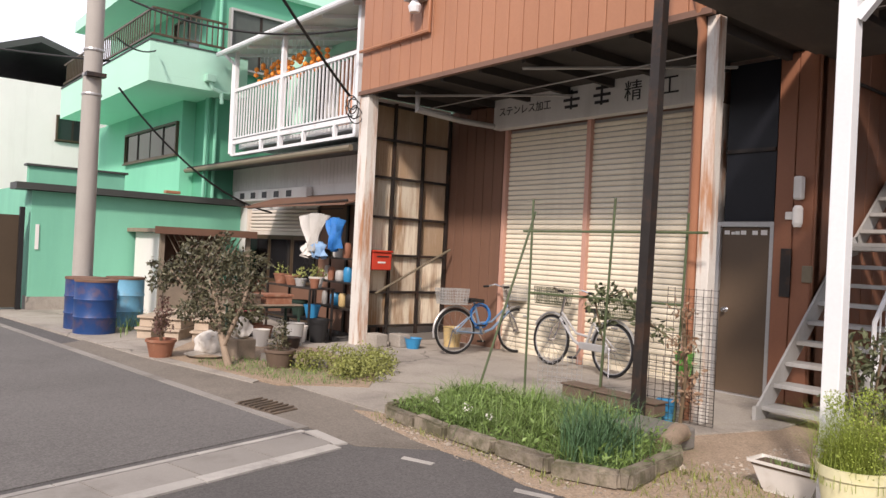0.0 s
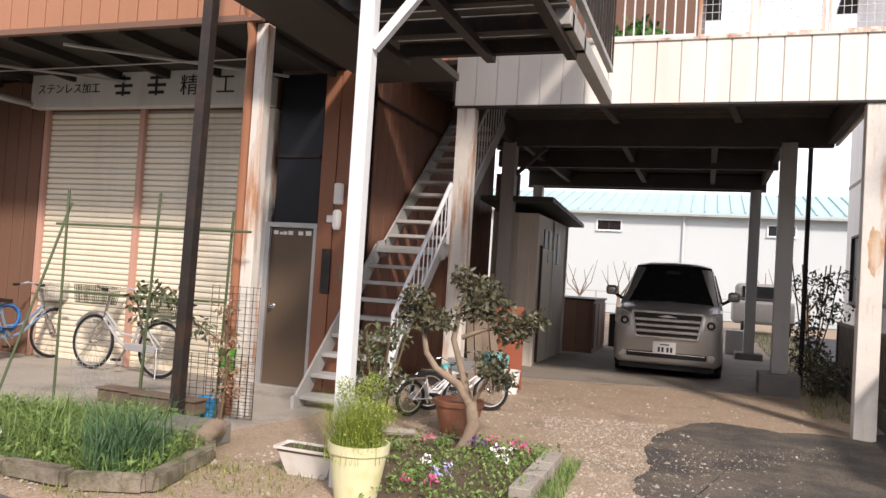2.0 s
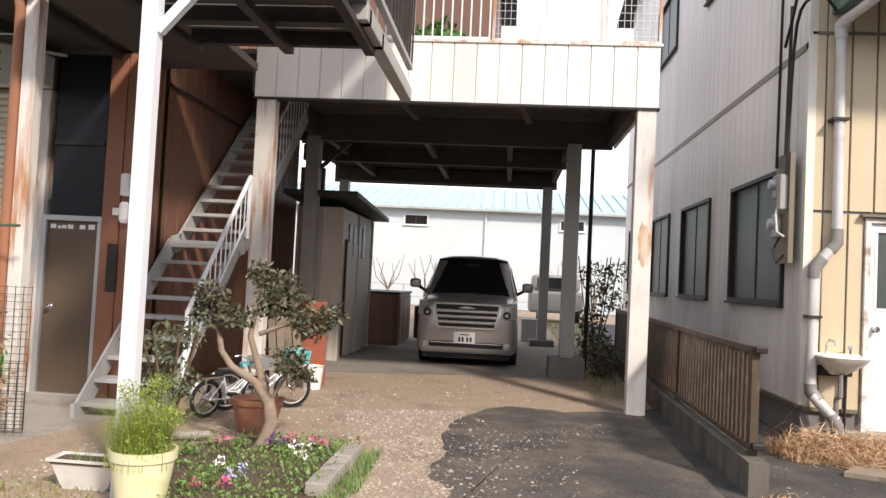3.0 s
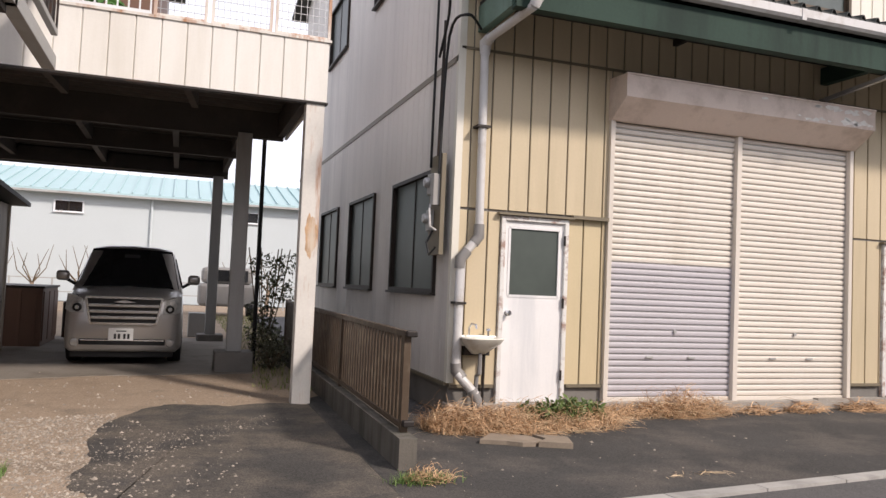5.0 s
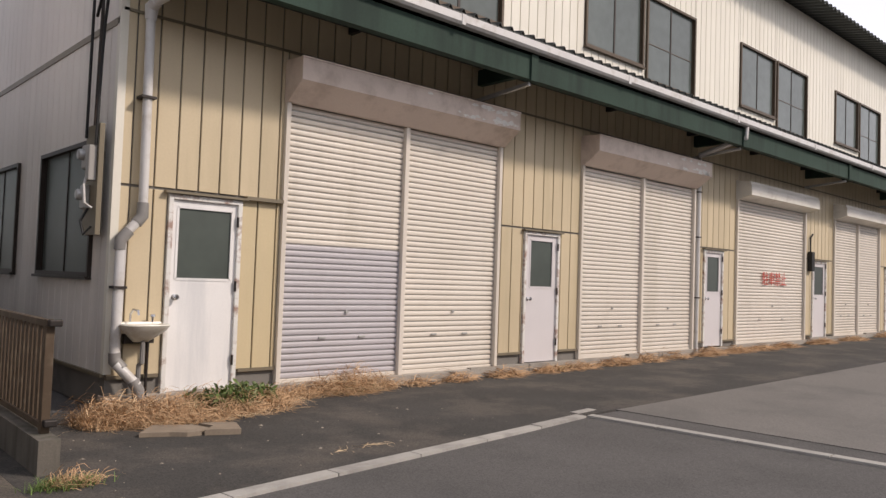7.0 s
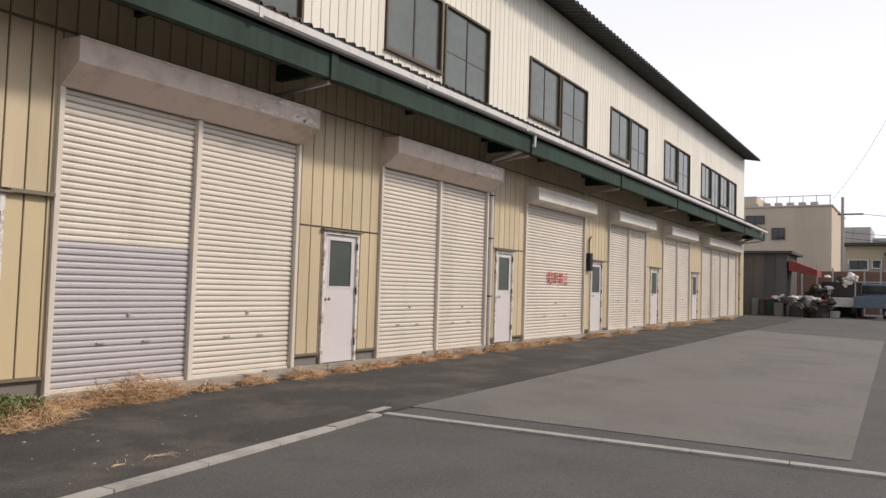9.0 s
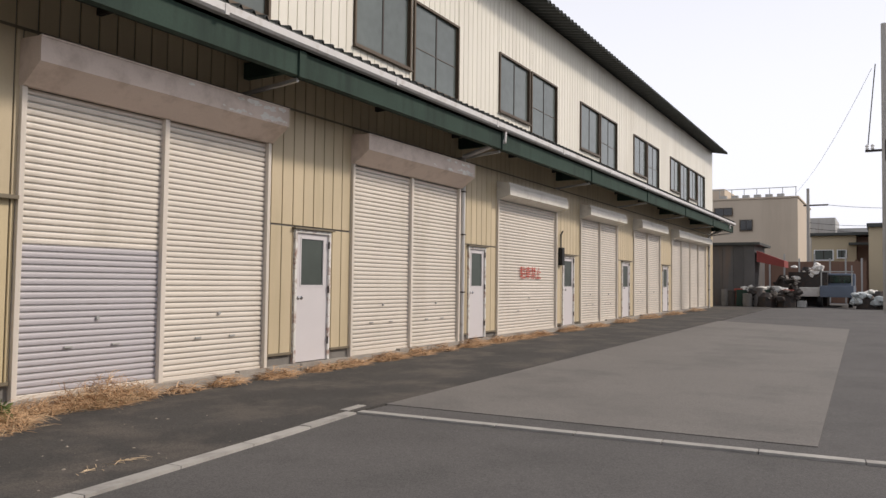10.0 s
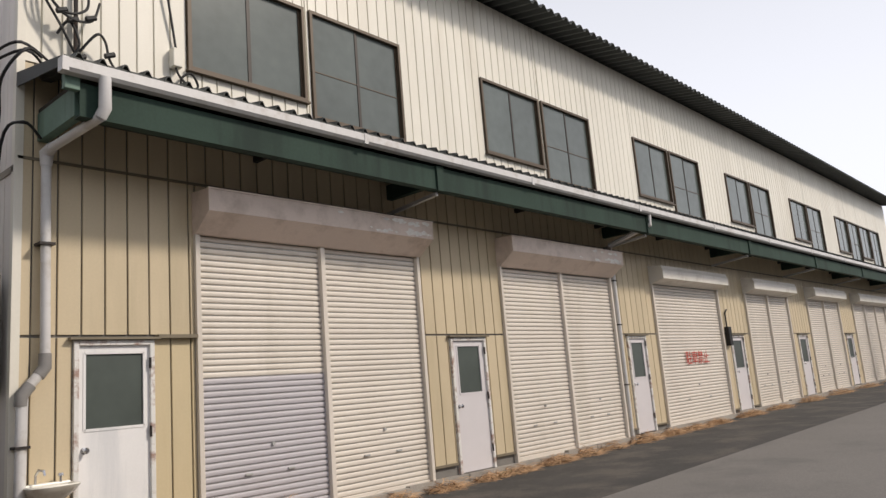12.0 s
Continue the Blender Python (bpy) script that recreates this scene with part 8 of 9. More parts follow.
# clutter before the small house
rack = thing("plant_rack", "steel rack crowded with pots and tools", "rack", (-10.6, 5.9, 0))
for x in (-11.3, -9.95):
    for y in (5.7, 6.1):
        part("leg", box(x - 0.015, x + 0.015, y - 0.015, y + 0.015, 0, 0.78), DARK_STEEL, rack)
for z in (0.3, 0.76):
    part("shelf", box(-11.33, -9.92, 5.68, 6.12, z, z + 0.02), DARK_STEEL, rack)
pots = ((-11.2, 5.9, 0.78, 0.14, 0.16, TERRA), (-10.85, 5.9, 0.78, 0.13, 0.15, TERRA), (-10.5, 5.85, 0.78, 0.1, 0.12, GREY_STEEL), (-10.2, 5.95, 0.78, 0.12, 0.16, WHITE_PLASTIC), (-10.0, 5.8, 0.78, 0.08, 0.14, TERRA), (-10.6, 5.9, 0.32, 0.14, 0.24, GREEN_STEEL), (-10.2, 5.9, 0.32, 0.13, 0.2, BLUE), (-11.0, 5.9, 0.32, 0.12, 0.2, DARK_STEEL), (-11.5, 5.4, 0.0, 0.13, 0.26, WHITE_PLASTIC), (-10.9, 5.3, 0.0, 0.13, 0.2, TERRA), (-9.75, 5.75, 0.0, 0.16, 0.35, BLACK), (-11.9, 5.5, 0.0, 0.15, 0.22, TERRA), (-9.85, 5.5, 0.0, 0.12, 0.25, WHITE_PLASTIC), (-10.4, 5.2, 0.0, 0.14, 0.2, TERRA))
for x, y, z, r, h, m in pots:
    pot("flower_pot", x, y, z, r, h, m, "weathered plant pot among the clutter")
for x, y, z, n in ((-10.2, 5.95, 1.0, 80), (-11.2, 5.9, 1.0, 60), (-10.5, 5.85, 0.95, 60), (-10.9, 5.3, 0.3, 90), (-11.9, 5.5, 0.35, 120)):
    t = thing("pot_plant", "small green plant in a pot", "plant", (x, y, z - 0.1))
    leaf_cloud("foliage", [(x, y, z, 0.14)], n, 0.06, MOSS, t)
hang = thing("hanging_sheets", "blue and clear plastic sheets hung under the awning", "plastic sheet", (-10.7, 6.3, 1.3))
for cx, wt, wb, z0, z1, m in ((-10.78, 0.44, 0.1, 1.3, 1.93, material("clear_sheet", (0.5, 0.49, 0.46), 0.4, 0, 0.1, 5, 40, 0.1, 0.003)), (-10.17, 0.24, 0.12, 1.36, 1.86, BLUE_CLOTH), (-10.95, 0.13, 0.16, 1.23, 1.45, WHITE_PLASTIC), (-10.6, 0.17, 0.2, 1.23, 1.48, material("pale_blue_cloth", (0.25, 0.42, 0.65), 0.7, 0, 0.1, 5, 40, 0.1, 0.003))):
    cl = bmesh.new()
    rows_c = []
    for r in range(9):
        v = r / 8
        w = wt + (wb - wt) * v ** 0.8
        ring_c = []
        for side_ in (1, -1):
            for k in range(13)[::side_]:
                u = k / 6 - 1
                ring_c.append(cl.verts.new((cx + u * w + 0.02 * math.sin(5 * v + 9 * u), 6.22 + 0.05 * math.sin(u * 7 + cx * 3) * (0.4 + v) + 0.03 * math.sin(u * 15 + v * 4) + side_ * 0.006, z1 + (z0 - z1) * v - 0.05 * (1 - v) * u * u + 0.03 * math.sin(u * 6 + cx) * v)))
        rows_c.append(ring_c)
    for p, q in zip(rows_c, rows_c[1:]):
        for k in range(len(p)):
            cl.faces.new((p[k], p[(k + 1) % len(p)], q[(k + 1) % len(p)], q[k]))
    cl.faces.new(rows_c[0][::-1]), cl.faces.new(rows_c[-1])
    part("sheet", cl, m, hang, smooth=70)
part("hook_line", tube([(-11.2, 6.3, 2.0), (-10.1, 6.3, 2.0)], 0.01, 5), DARK_STEEL, hang)

# large shrub and its companions
section((1.015, 0.965, 1.0), (0.02, -0.3, 0.0))
sh = thing("camellia_shrub", "broad dark evergreen shrub beside the lane", "shrub", (-8.1, 3.9, 0))
for pts, r in (([(-8.0, 3.95, 0.0), (-8.15, 3.92, 0.3), (-8.3, 3.9, 0.7), (-8.4, 3.8, 1.1)], 0.05), ([(-8.1, 3.92, 0.25), (-7.95, 4.05, 0.7), (-7.9, 4.15, 1.1)], 0.03), ([(-8.2, 3.9, 0.45), (-8.6, 3.7, 0.8), (-8.75, 3.5, 1.05)], 0.025)):
    part("stem", tube(pts, r, 7, None, r * 0.4), BARK, sh, smooth=60)
leaf_cloud("foliage", [(-8.35, 3.85, 1.22, 0.24), (-8.62, 3.7, 1.3, 0.15), (-8.75, 3.6, 1.05, 0.22), (-8.95, 3.45, 0.92, 0.15), (-8.05, 4.05, 1.18, 0.2), (-8.2, 3.95, 0.98, 0.22), (-7.88, 4.15, 0.98, 0.15), (-7.8, 4.2, 1.2, 0.1), (-8.5, 3.75, 0.88, 0.18), (-9.05, 3.4, 1.12, 0.07), (-8.2, 3.9, 1.45, 0.1), (-8.4, 3.8, 0.66, 0.2), (-8.0, 4.05, 0.72, 0.18), (-8.15, 3.95, 0.5, 0.17), (-8.6, 3.68, 0.6, 0.16), (-7.85, 4.15, 0.62, 0.13)], 3900, 0.06, LEAF_DARK, sh, "glossy dark leaves", 0.3)
RED_LEAF = leaf_mat("red_brown_leaf", (0.15, 0.085, 0.07), 0.55, 0.4)
for x, y, h, m, n, lb in ((-8.95, 3.5, 0.52, RED_LEAF, 420, "red-brown leafy shrub in a broad clay pot"), (-7.75, 4.45, 0.4, LEAF_DARK, 240, "small straggly shrub in an old clay pot")):
    t = thing("potted_shrub", lb, "plant", (x, y, 0))
    part("clay_pot", lathe([(0.12, 0.0), (0.17, 0.19), (0.185, 0.195), (0.185, 0.225), (0.16, 0.225), (0.14, 0.17)], (x, y, 0), 18), TERRA if m is RED_LEAF else bpy.data.materials["brown_plastic"], t, smooth=40)
    for k in range(3):
        part("stem", tube([(x, y, 0.15), (x + 0.06 * math.cos(k * 2.1), y + 0.06 * math.sin(k * 2.1), h)], 0.008, 5), STEM, t)
    leaf_cloud("foliage", [(x, y, h * 0.75, 0.13), (x + 0.04, y, h * 1.05, 0.1), (x - 0.03, y + 0.02, h * 1.3, 0.07)], n, 0.045, m, t)


def crumpled(name, at, r, h, mat, label, category):
    """A slack lumpy bag standing on the ground."""
    bm = bmesh.new()
    bmesh.ops.create_icosphere(bm, subdivisions=3, radius=1.0)
    for v in bm.verts:
        d = v.co.normalized()
        f = 1 + 0.16 * math.sin(7 * d.x + 3 * d.z + at[0]) + 0.13 * math.sin(9 * d.y - 5 * d.z + at[1] * 3) + 0.07 * math.sin(17 * d.x * d.y + 6 * d.z)
        v.co = Vector((at[0] + d.x * r * f, at[1] + d.y * r * f, at[2] + max(0.0, (d.z + 0.75) / 1.75) * h * (0.9 + 0.1 * f)))
    return tagged(part(name, bm, mat, None, smooth=60), label, category)


crumpled("plastic_bag", (-9.05, 4.15, 0.0), 0.17, 0.3, WHITE_PLASTIC, "crumpled white plastic bag under the shrub", "bag")
crumpled("plastic_bag", (-8.6, 4.35, 0.25), 0.12, 0.26, WHITE_PLASTIC, "white plastic bag on a low stand", "bag")
o = part("low_stand", box(-8.75, -8.45, 4.25, 4.5, 0.0, 0.25, None, 0.01), bpy.data.materials["weathered_timber"])
tagged(o, "weathered timber stand under the shrub", "stand")
o = part("dish", lathe([(0.16, 0.0), (0.26, 0.05), (0.27, 0.055), (0.25, 0.05), (0.15, 0.02)], (-8.75, 4.0, 0.0), 22), CONCRETE, None, smooth=40)
tagged(o, "shallow grey dish on the bare earth", "dish")
for x, y, a in ((-7.95, 4.55, 0.4), (-7.6, 4.75, 1.2), (-8.2, 4.5, 2.1)):
    o = part("rubble_stone", bar((x, y, 0.06), (x + 0.2 * math.cos(a), y + 0.2 * math.sin(a), 0.05), 0.12, 0.1), CONCRETE_GREY)
    tagged(o, "rough broken stone beside the plants", "stone", "rubble stones")
section(*LEFT)
pink = part("pink_sheet", lathe([(0.1, 0.36), (0.19, 0.4), (0.15, 0.5), (0.17, 0.58), (0.06, 0.66)], (-10.7, 5.0, 0), 9), material("pink_plastic", (0.45, 0.1, 0.13), 0.5, 0, 0.2, 8, 40, 0.1, 0.003), None, smooth=60)
part("stool", lathe([(0.16, 0.0), (0.13, 0.33), (0.14, 0.36), (0.02, 0.36)], (-10.7, 5.0, 0), 10), DARK_STEEL, pink)
tagged(pink, "crumpled red plastic bundle on a low stool", "bundle")
g = in_poly([(-8.6, 3.35), (-6.9, 3.75), (-6.6, 4.5), (-7.6, 4.6), (-8.6, 4.1)], 1500)
o = points = blades("weeds", np.c_[g, np.zeros(len(g))], 0.08, 0.005, GRASS, None, 0.9)
tagged(o, "low weeds round the shrub", "weeds", "", "stuff")
o = part("earth_patch", slab([(-9.2, 3.2), (-7.0, 3.62), (-6.5, 4.4), (-7.4, 5.2), (-9.2, 5.4), (-10.5, 4.2)], -0.02, 0.022), DIRT)
structure(o, "bare earth round the shrubs", "ground")
cover = thing("ground_cover", "mound of yellow-green creeping plants", "plant", (-7.2, 4.7, 0))
leaf_cloud("foliage", [(x, y, 0.1, 0.17) for x, y in in_poly([(-7.75, 4.3), (-7.0, 4.25), (-6.75, 4.7), (-7.6, 5.55), (-8.3, 5.5), (-8.2, 4.8)], 46)], 5600, 0.04, MOSS, cover)
for i in range(6):
    ux, uy = -0.757, 0.653
    k, lvl = i % 3, i // 3
    cx, cy, z = -11.15 + 0.3 * k - 0.06 * lvl - 0.1, 3.95 - 0.02 * k + 0.3 * k + 0.05 * lvl, 0.02 + 0.155 * lvl
    t = thing("planter_box", "stacked pale plastic trough planter lying on the yard", "planter", (cx, cy, 0), "stacked planters")
    for nm, hl, hw, z0, z1 in (("trough", 0.62, 0.1, z, z + 0.12), ("rim", 0.66, 0.125, z + 0.121, z + 0.15)):
        q = [(cx + ux * sl * hl - uy * sw * hw, cy + uy * sl * hl + ux * sw * hw) for sl, sw in ((-1, -1), (1, -1), (1, 1), (-1, 1))]
        part(nm, slab(q, z0, z1), PLANTER_TAN, t)
g = rng.normal((-11.55, 4.1), (0.3, 0.3), (500, 2))
o = blades("weeds", np.c_[g, np.full(500, 0.02)], 0.3, 0.006, GRASS, None, 1.0)
tagged(o, "green weeds between drums and planters", "weeds", "", "stuff")
# low bench with troughs beside the rack
bench = thing("plant_bench", "low steel bench carrying brown plant troughs", "bench", (-10.1, 5.0, 0))
for x, y in ((-10.3, 4.55), (-9.9, 4.55), (-10.3, 5.5), (-9.9, 5.5)):
    part("leg", box(x - 0.015, x + 0.015, y - 0.015, y + 0.015, 0.02, 0.5), GREEN_STEEL, bench)
for x in (-10.3, -9.9):
    part("rail", box(x - 0.015, x + 0.015, 4.5, 5.55, 0.501, 0.53), GREEN_STEEL, bench)
part("board", box(-10.33, -9.87, 4.5, 5.55, 0.531, 0.55), TIMBER, bench)
for y, m, nm in ((4.7, bpy.data.materials["brown_plastic"], "brown plastic trough on the bench"), (5.2, TERRA, "terracotta trough on the bench")):
    t = thing("planter_box", nm, "planter", (-10.1, y, 0.55))
    part("trough", slab([(-10.3, y - 0.2), (-9.95, y - 0.2), (-9.95, y + 0.2), (-10.3, y + 0.2)], 0.551, 0.66), m, t)
    part("rim", slab([(-10.32, y - 0.225), (-9.93, y - 0.225), (-9.93, y + 0.225), (-10.32, y + 0.225)], 0.661, 0.69), m, t)
for x, y, r_, h_, m, nm in ((-9.6, 4.75, 0.12, 0.24, WHITE_PLASTIC, "white plastic pail under the bench"), (-9.55, 5.25, 0.13, 0.32, GREY_STEEL, "grey bucket under the bench"), (-9.3, 5.05, 0.14, 0.16, DARK_STEEL, "dark low pot on the ground")):
    o = part("pail", lathe([(r_ * 0.75, 0.02), (r_, h_), (r_ * 1.06, h_ + 0.005), (r_ * 0.92, h_), (r_ * 0.7, 0.05)], (x, y, 0), 16), m, None, smooth=40)
    tagged(o, nm, "bucket")

# storage hut with lattice
hut = thing("lattice_hut", "white storage hut with dark lattice front and flat roof", "shed", (-14.4, 5.6, 0))
part("side_panel", box(-15.07, -13.75, 4.75, 4.81, 0.0, 1.5), WHITE_RENDER, hut)
part("corner_post", box(-13.75, -13.68, 4.75, 4.83, 0.0, 1.5), TIMBER, hut)
part("corner_post", box(-13.75, -13.68, 6.44, 6.52, 0.0, 1.5), TIMBER, hut)
part("roof", extrude([(-15.2, 4.62, 1.51), (-15.2, 6.6, 1.55), (-15.2, 6.6, 1.61), (-15.2, 4.62, 1.58)], (1.62, 0, 0)), TIMBER, hut)
part("roof_edge", box(-13.575, -13.56, 4.6, 6.6, 1.49, 1.62), BROWN_SIDING, hut)
part("back_panel", box(-15.07, -15.0, 4.82, 6.5, 0.0, 1.5), BROWN_SIDING, hut)
part("lower_board", box(-13.74, -13.7, 4.84, 6.43, 0.0, 0.6), TIMBER, hut)
for i in range(24):
    for s in (-1, 1):
        y0 = 4.4 + i * 0.11
        y1 = y0 + s * 0.5
        lo_, hi_ = min(y0, y1), max(y0, y1)
        if lo_ > 4.84 and hi_ < 6.44:
            part("lath", bar((-13.71 + 0.012 * s, y0, 0.62), (-13.71 + 0.012 * s, y1, 1.48), 0.012, 0.03, None, (1, 0, 0)), TIMBER, hut)

# drums
DRUM = material("blue_drum", (0.016, 0.06, 0.2), 0.5, 0.1, 0.1, 3, 40, 0.05, 0.002, (0.2, 0.1, 0.06), 0.4, 4)
DRUM_PALE = material("pale_blue_drum", (0.16, 0.42, 0.6), 0.5, 0.1, 0.1, 3, 40, 0.05, 0.002, (0.3, 0.25, 0.2), 0.4, 4)
RUST = material("rusty_lid", (0.2, 0.115, 0.08), 0.8, 0.1, 0.25, 6, 40, 0.2, 0.004)
for x, y, m, lb in ((-11.6, 3.1, DRUM, "dark blue steel drum with a rusty rim"), (-12.22, 3.12, DRUM, "dark blue steel drum with a rusty rim"), (-12.45, 3.78, DRUM_PALE, "pale blue steel drum with a rusty lid")):
    t = thing("oil_drum", lb, "drum", (x, y, 0), "steel drums")
    r = 0.29
    prof_d = [(r, 0.0)]
    for z in (0.25, 0.5):
        prof_d += [(r, z - 0.02), (r + 0.012, z), (r, z + 0.02)]
    part("shell", lathe(prof_d + [(r, 0.75), (r * 0.95, 0.75)], (x, y, 0), 26), m, t, smooth=50)
    part("lid", lathe([(r + 0.008, 0.745), (r + 0.01, 0.775), (r * 0.6, 0.765), (0.02, 0.77)], (x, y, 0), 26), RUST, t, "rusty lid", 30)

# utility pole and its cables
pole = thing("utility_pole", "grey concrete utility pole with cables", "utility pole", (-12.95, 3.25, 0))
part("shaft", tube([(-12.95, 3.25, 0.0), (-12.95, 3.25, 9.0)], 0.16, 20, None, 0.12), POLE_CONCRETE, pole, smooth=40)
for z in (3.6, 3.9, 4.3):
    part("pole_band", lathe([(0.155, z), (0.16, z + 0.02), (0.155, z + 0.04)], (-12.95, 3.25, 0), 16), GALV, pole)
part("cable_bracket", box(-12.85, -12.7, 3.1, 3.4, 3.88, 3.94), DARK_STEEL, pole)


def cable(p, q, sag, r, parent):
    pts = [Vector(p).lerp(Vector(q), i / 14) - Vector((0, 0, sag * 4 * (i / 14) * (1 - i / 14))) for i in range(15)]
    return part("cable", tube(pts, r, 5), BLACK, parent, smooth=80)


cable((-12.9, 3.5, 4.2), (-21, -4, 6.5), 0.4, 0.02, pole)
cable((-12.9, 3.65, 3.8), (-13.4, 6.8, 2.0), 0.35, 0.018, pole)
cable((-9.6, 6.0, 3.62), (-8.0, 2.0, 6.6), 0.2, 0.022, pole)
cable((-12.95, 3.6, 5.3), (-9.55, 6.05, 4.6), 0.3, 0.018, pole)
cable((-12.95, 3.6, 4.6), (-14.9, 4.9, 5.0), 0.1, 0.015, pole)
coil = thing("cable_coil", "tangle of black cable at the post top", "cable", (-9.55, 6.05, 3.6))
for k in range(5):
    part("loop", ring((-9.58 + 0.03 * k, 6.03, 3.52 - 0.05 * k), 0.1 + 0.02 * (k % 3), 0.008, "y" if k % 2 else "x", 18, 5), BLACK, coil, smooth=80)

# ---- green house ----
gh = thing("green_house", "mint green rendered house with a wraparound balcony", "house", (-19, 8, 0))
part("garden_wall", box(-15.5, -15.2, 2.9, 7.5, 0.25, 2.15), GREEN_PAINT, gh, "green rendered ground-floor wall")
part("wall_foot", box(-15.52, -15.18, 2.88, 7.5, 0.0, 0.249), CONCRETE, gh)
part("wall_eave", box(-15.6, -15.0, 2.6, 7.0, 2.16, 2.28), ROOF_DARK, gh, "dark metal eave")
part("ground_floor", box(-24, -15.51, 2.9, 9.0, 0.0, 2.28), GREEN_PAINT, gh)
part("terrace_parapet", box(-15.75, -15.6, 2.9, 4.65, 2.3, 2.62), GREEN_PAINT, gh)
part("parapet_cap", box(-15.8, -15.55, 2.85, 4.7, 2.621, 2.66), ROOF_DARK, gh)
part("first_floor", box(-24.0, -16.5, 6.1, 12.0, 2.29, 4.44), GREEN_PAINT, gh)
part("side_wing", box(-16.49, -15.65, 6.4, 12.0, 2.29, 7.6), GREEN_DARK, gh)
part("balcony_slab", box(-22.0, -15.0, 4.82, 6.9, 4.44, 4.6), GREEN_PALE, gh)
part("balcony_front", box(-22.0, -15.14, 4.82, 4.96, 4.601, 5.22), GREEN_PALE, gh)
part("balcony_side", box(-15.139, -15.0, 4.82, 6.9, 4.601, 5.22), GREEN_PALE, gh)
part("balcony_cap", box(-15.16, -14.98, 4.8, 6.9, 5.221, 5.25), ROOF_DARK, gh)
part("balcony_cap", box(-22.0, -15.17, 4.8, 4.98, 5.221, 5.25), ROOF_DARK, gh)
part("second_floor", box(-24.0, -16.6, 6.6, 12.0, 4.61, 7.8), GREEN_PAINT, gh)
part("third_slab", box(-22.5, -15.4, 5.2, 12.0, 6.9, 7.2), GREEN_PALE, gh)
for z in (5.35, 5.85):
    part("balcony_rail", box(-15.1, -15.05, 4.85, 6.4, z, z + 0.04), BRONZE, gh)
    part("balcony_rail", box(-22.0, -15.11, 4.86, 4.9, z, z + 0.04), BRONZE, gh)
for i in range(13):
    part("rail_bar", box(-15.09, -15.06, 4.9 + i * 0.12, 4.92 + i * 0.12, 5.39, 5.85), BRONZE, gh)
for i in range(44):
    part("rail_bar", box(-15.3 - i * 0.15, -15.27 - i * 0.15, 4.87, 4.89, 5.39, 5.85), BRONZE, gh)
sash_window(-18.5, -16.8, 5.3, 6.6, 6.58, "dark-framed balcony window of the green house", group="")
t = sash_window(-20.3, -16.65, 3.25, 4.0, 6.08, "four-pane bronze window under the balcony", group="", parts_n=4, glass=GLASS_DARK)
sash_window(6.7, 8.2, 5.1, 6.4, -15.6, "tall curtained window of the green house", plane="x", group="", frame=GREY_STEEL, glass=GLASS_FROST)
part("rain_head", box(-15.0, -14.84, 5.95, 6.15, 4.6, 4.75, None, 0.01), GREEN_PALE, gh)
part("rain_pipe", tube([(-14.92, 6.05, 4.6), (-14.92, 6.1, 4.48), (-14.92, 6.3, 4.42), (-14.92, 6.32, 4.2)], 0.04, 8), GREEN_PALE, gh)
part("rain_pipe", tube([(-15.62, 6.3, 4.4), (-15.62, 6.3, 2.3)], 0.04, 8), GREEN_PAINT, gh)
part("rain_pipe", tube([(-15.6, 6.5, 7.0), (-15.6, 6.5, 2.3)], 0.04, 8), GREEN_PAINT, gh)
part("vent_cap", box(-15.2, -15.05, 5.3, 5.6, 2.3, 2.36, None, 0.01), BRICK_SIDING, gh)
o = thing("porch_gate", "dark sheet gate beside the green wall", "gate", (-15.3, 2.6, 0))
part("leaf", box(-15.4, -15.3, 2.0, 2.72, 0.05, 1.7), BRONZE, o)
part("gate_post", box(-15.3, -15.2, 2.72, 2.8, 0.0, 1.85), BLACK, o)
ap = part("name_plate", box(-15.195, -15.18, 2.98, 3.04, 1.1, 1.55), WHITE_RENDER)
tagged(ap, "narrow white name plate with dark bars", "sign")

wh = thing("white_house", "white rendered house with a dark gabled roof", "house", (-29, 5, 0))
part("wall", box(-36, -26, 2.0, 9.0, 0.0, 6.0), WHITE_RENDER, wh)
part("roof", extrude([(-36.3, 1.6, 5.9), (-36.3, 5.0, 7.2), (-36.3, 9.2, 6.0), (-36.3, 9.2, 6.15), (-36.3, 5.0, 7.4), (-36.3, 1.6, 6.1)], (10.6, 0, 0)), ROOF_DARK, wh)
sash_window(5.6, 6.6, 4.3, 5.1, -25.98, "small dark window of the white house", plane="x", group="", glass=GLASS_DARK)

section(*MIDDLE)
# ---- far behind the carport ----
fw = thing("far_warehouse", "long pale warehouse with a light teal metal roof", "warehouse", (0, 44, 0))
part("wall", box(-40, 7.0, 40, 60, 0.0, 5.05), PALE_BLUE, fw)
part("roof", extrude([(-40, 39.6, 5.0), (-40, 46, 6.6), (-40, 46, 6.75), (-40, 39.6, 5.12)], (47.2, 0, 0)), ROOF_BLUE, fw, "pale teal ribbed roof")
for i in range(60):
    part("roof_rib", bar((-30 + i * 0.62, 39.6, 5.16), (-30 + i * 0.62, 45.9, 6.78), 0.07, 0.06), ROOF_BLUE, fw)
part("gutter", box(-40, 7.2, 39.5, 39.62, 4.92, 5.02), GREY_STEEL, fw)
for x in (-14, -1.2):
    part("downpipe", tube([(x, 39.9, 4.95), (x, 39.9, 0.1)], 0.06, 8), PALE_BLUE, fw)
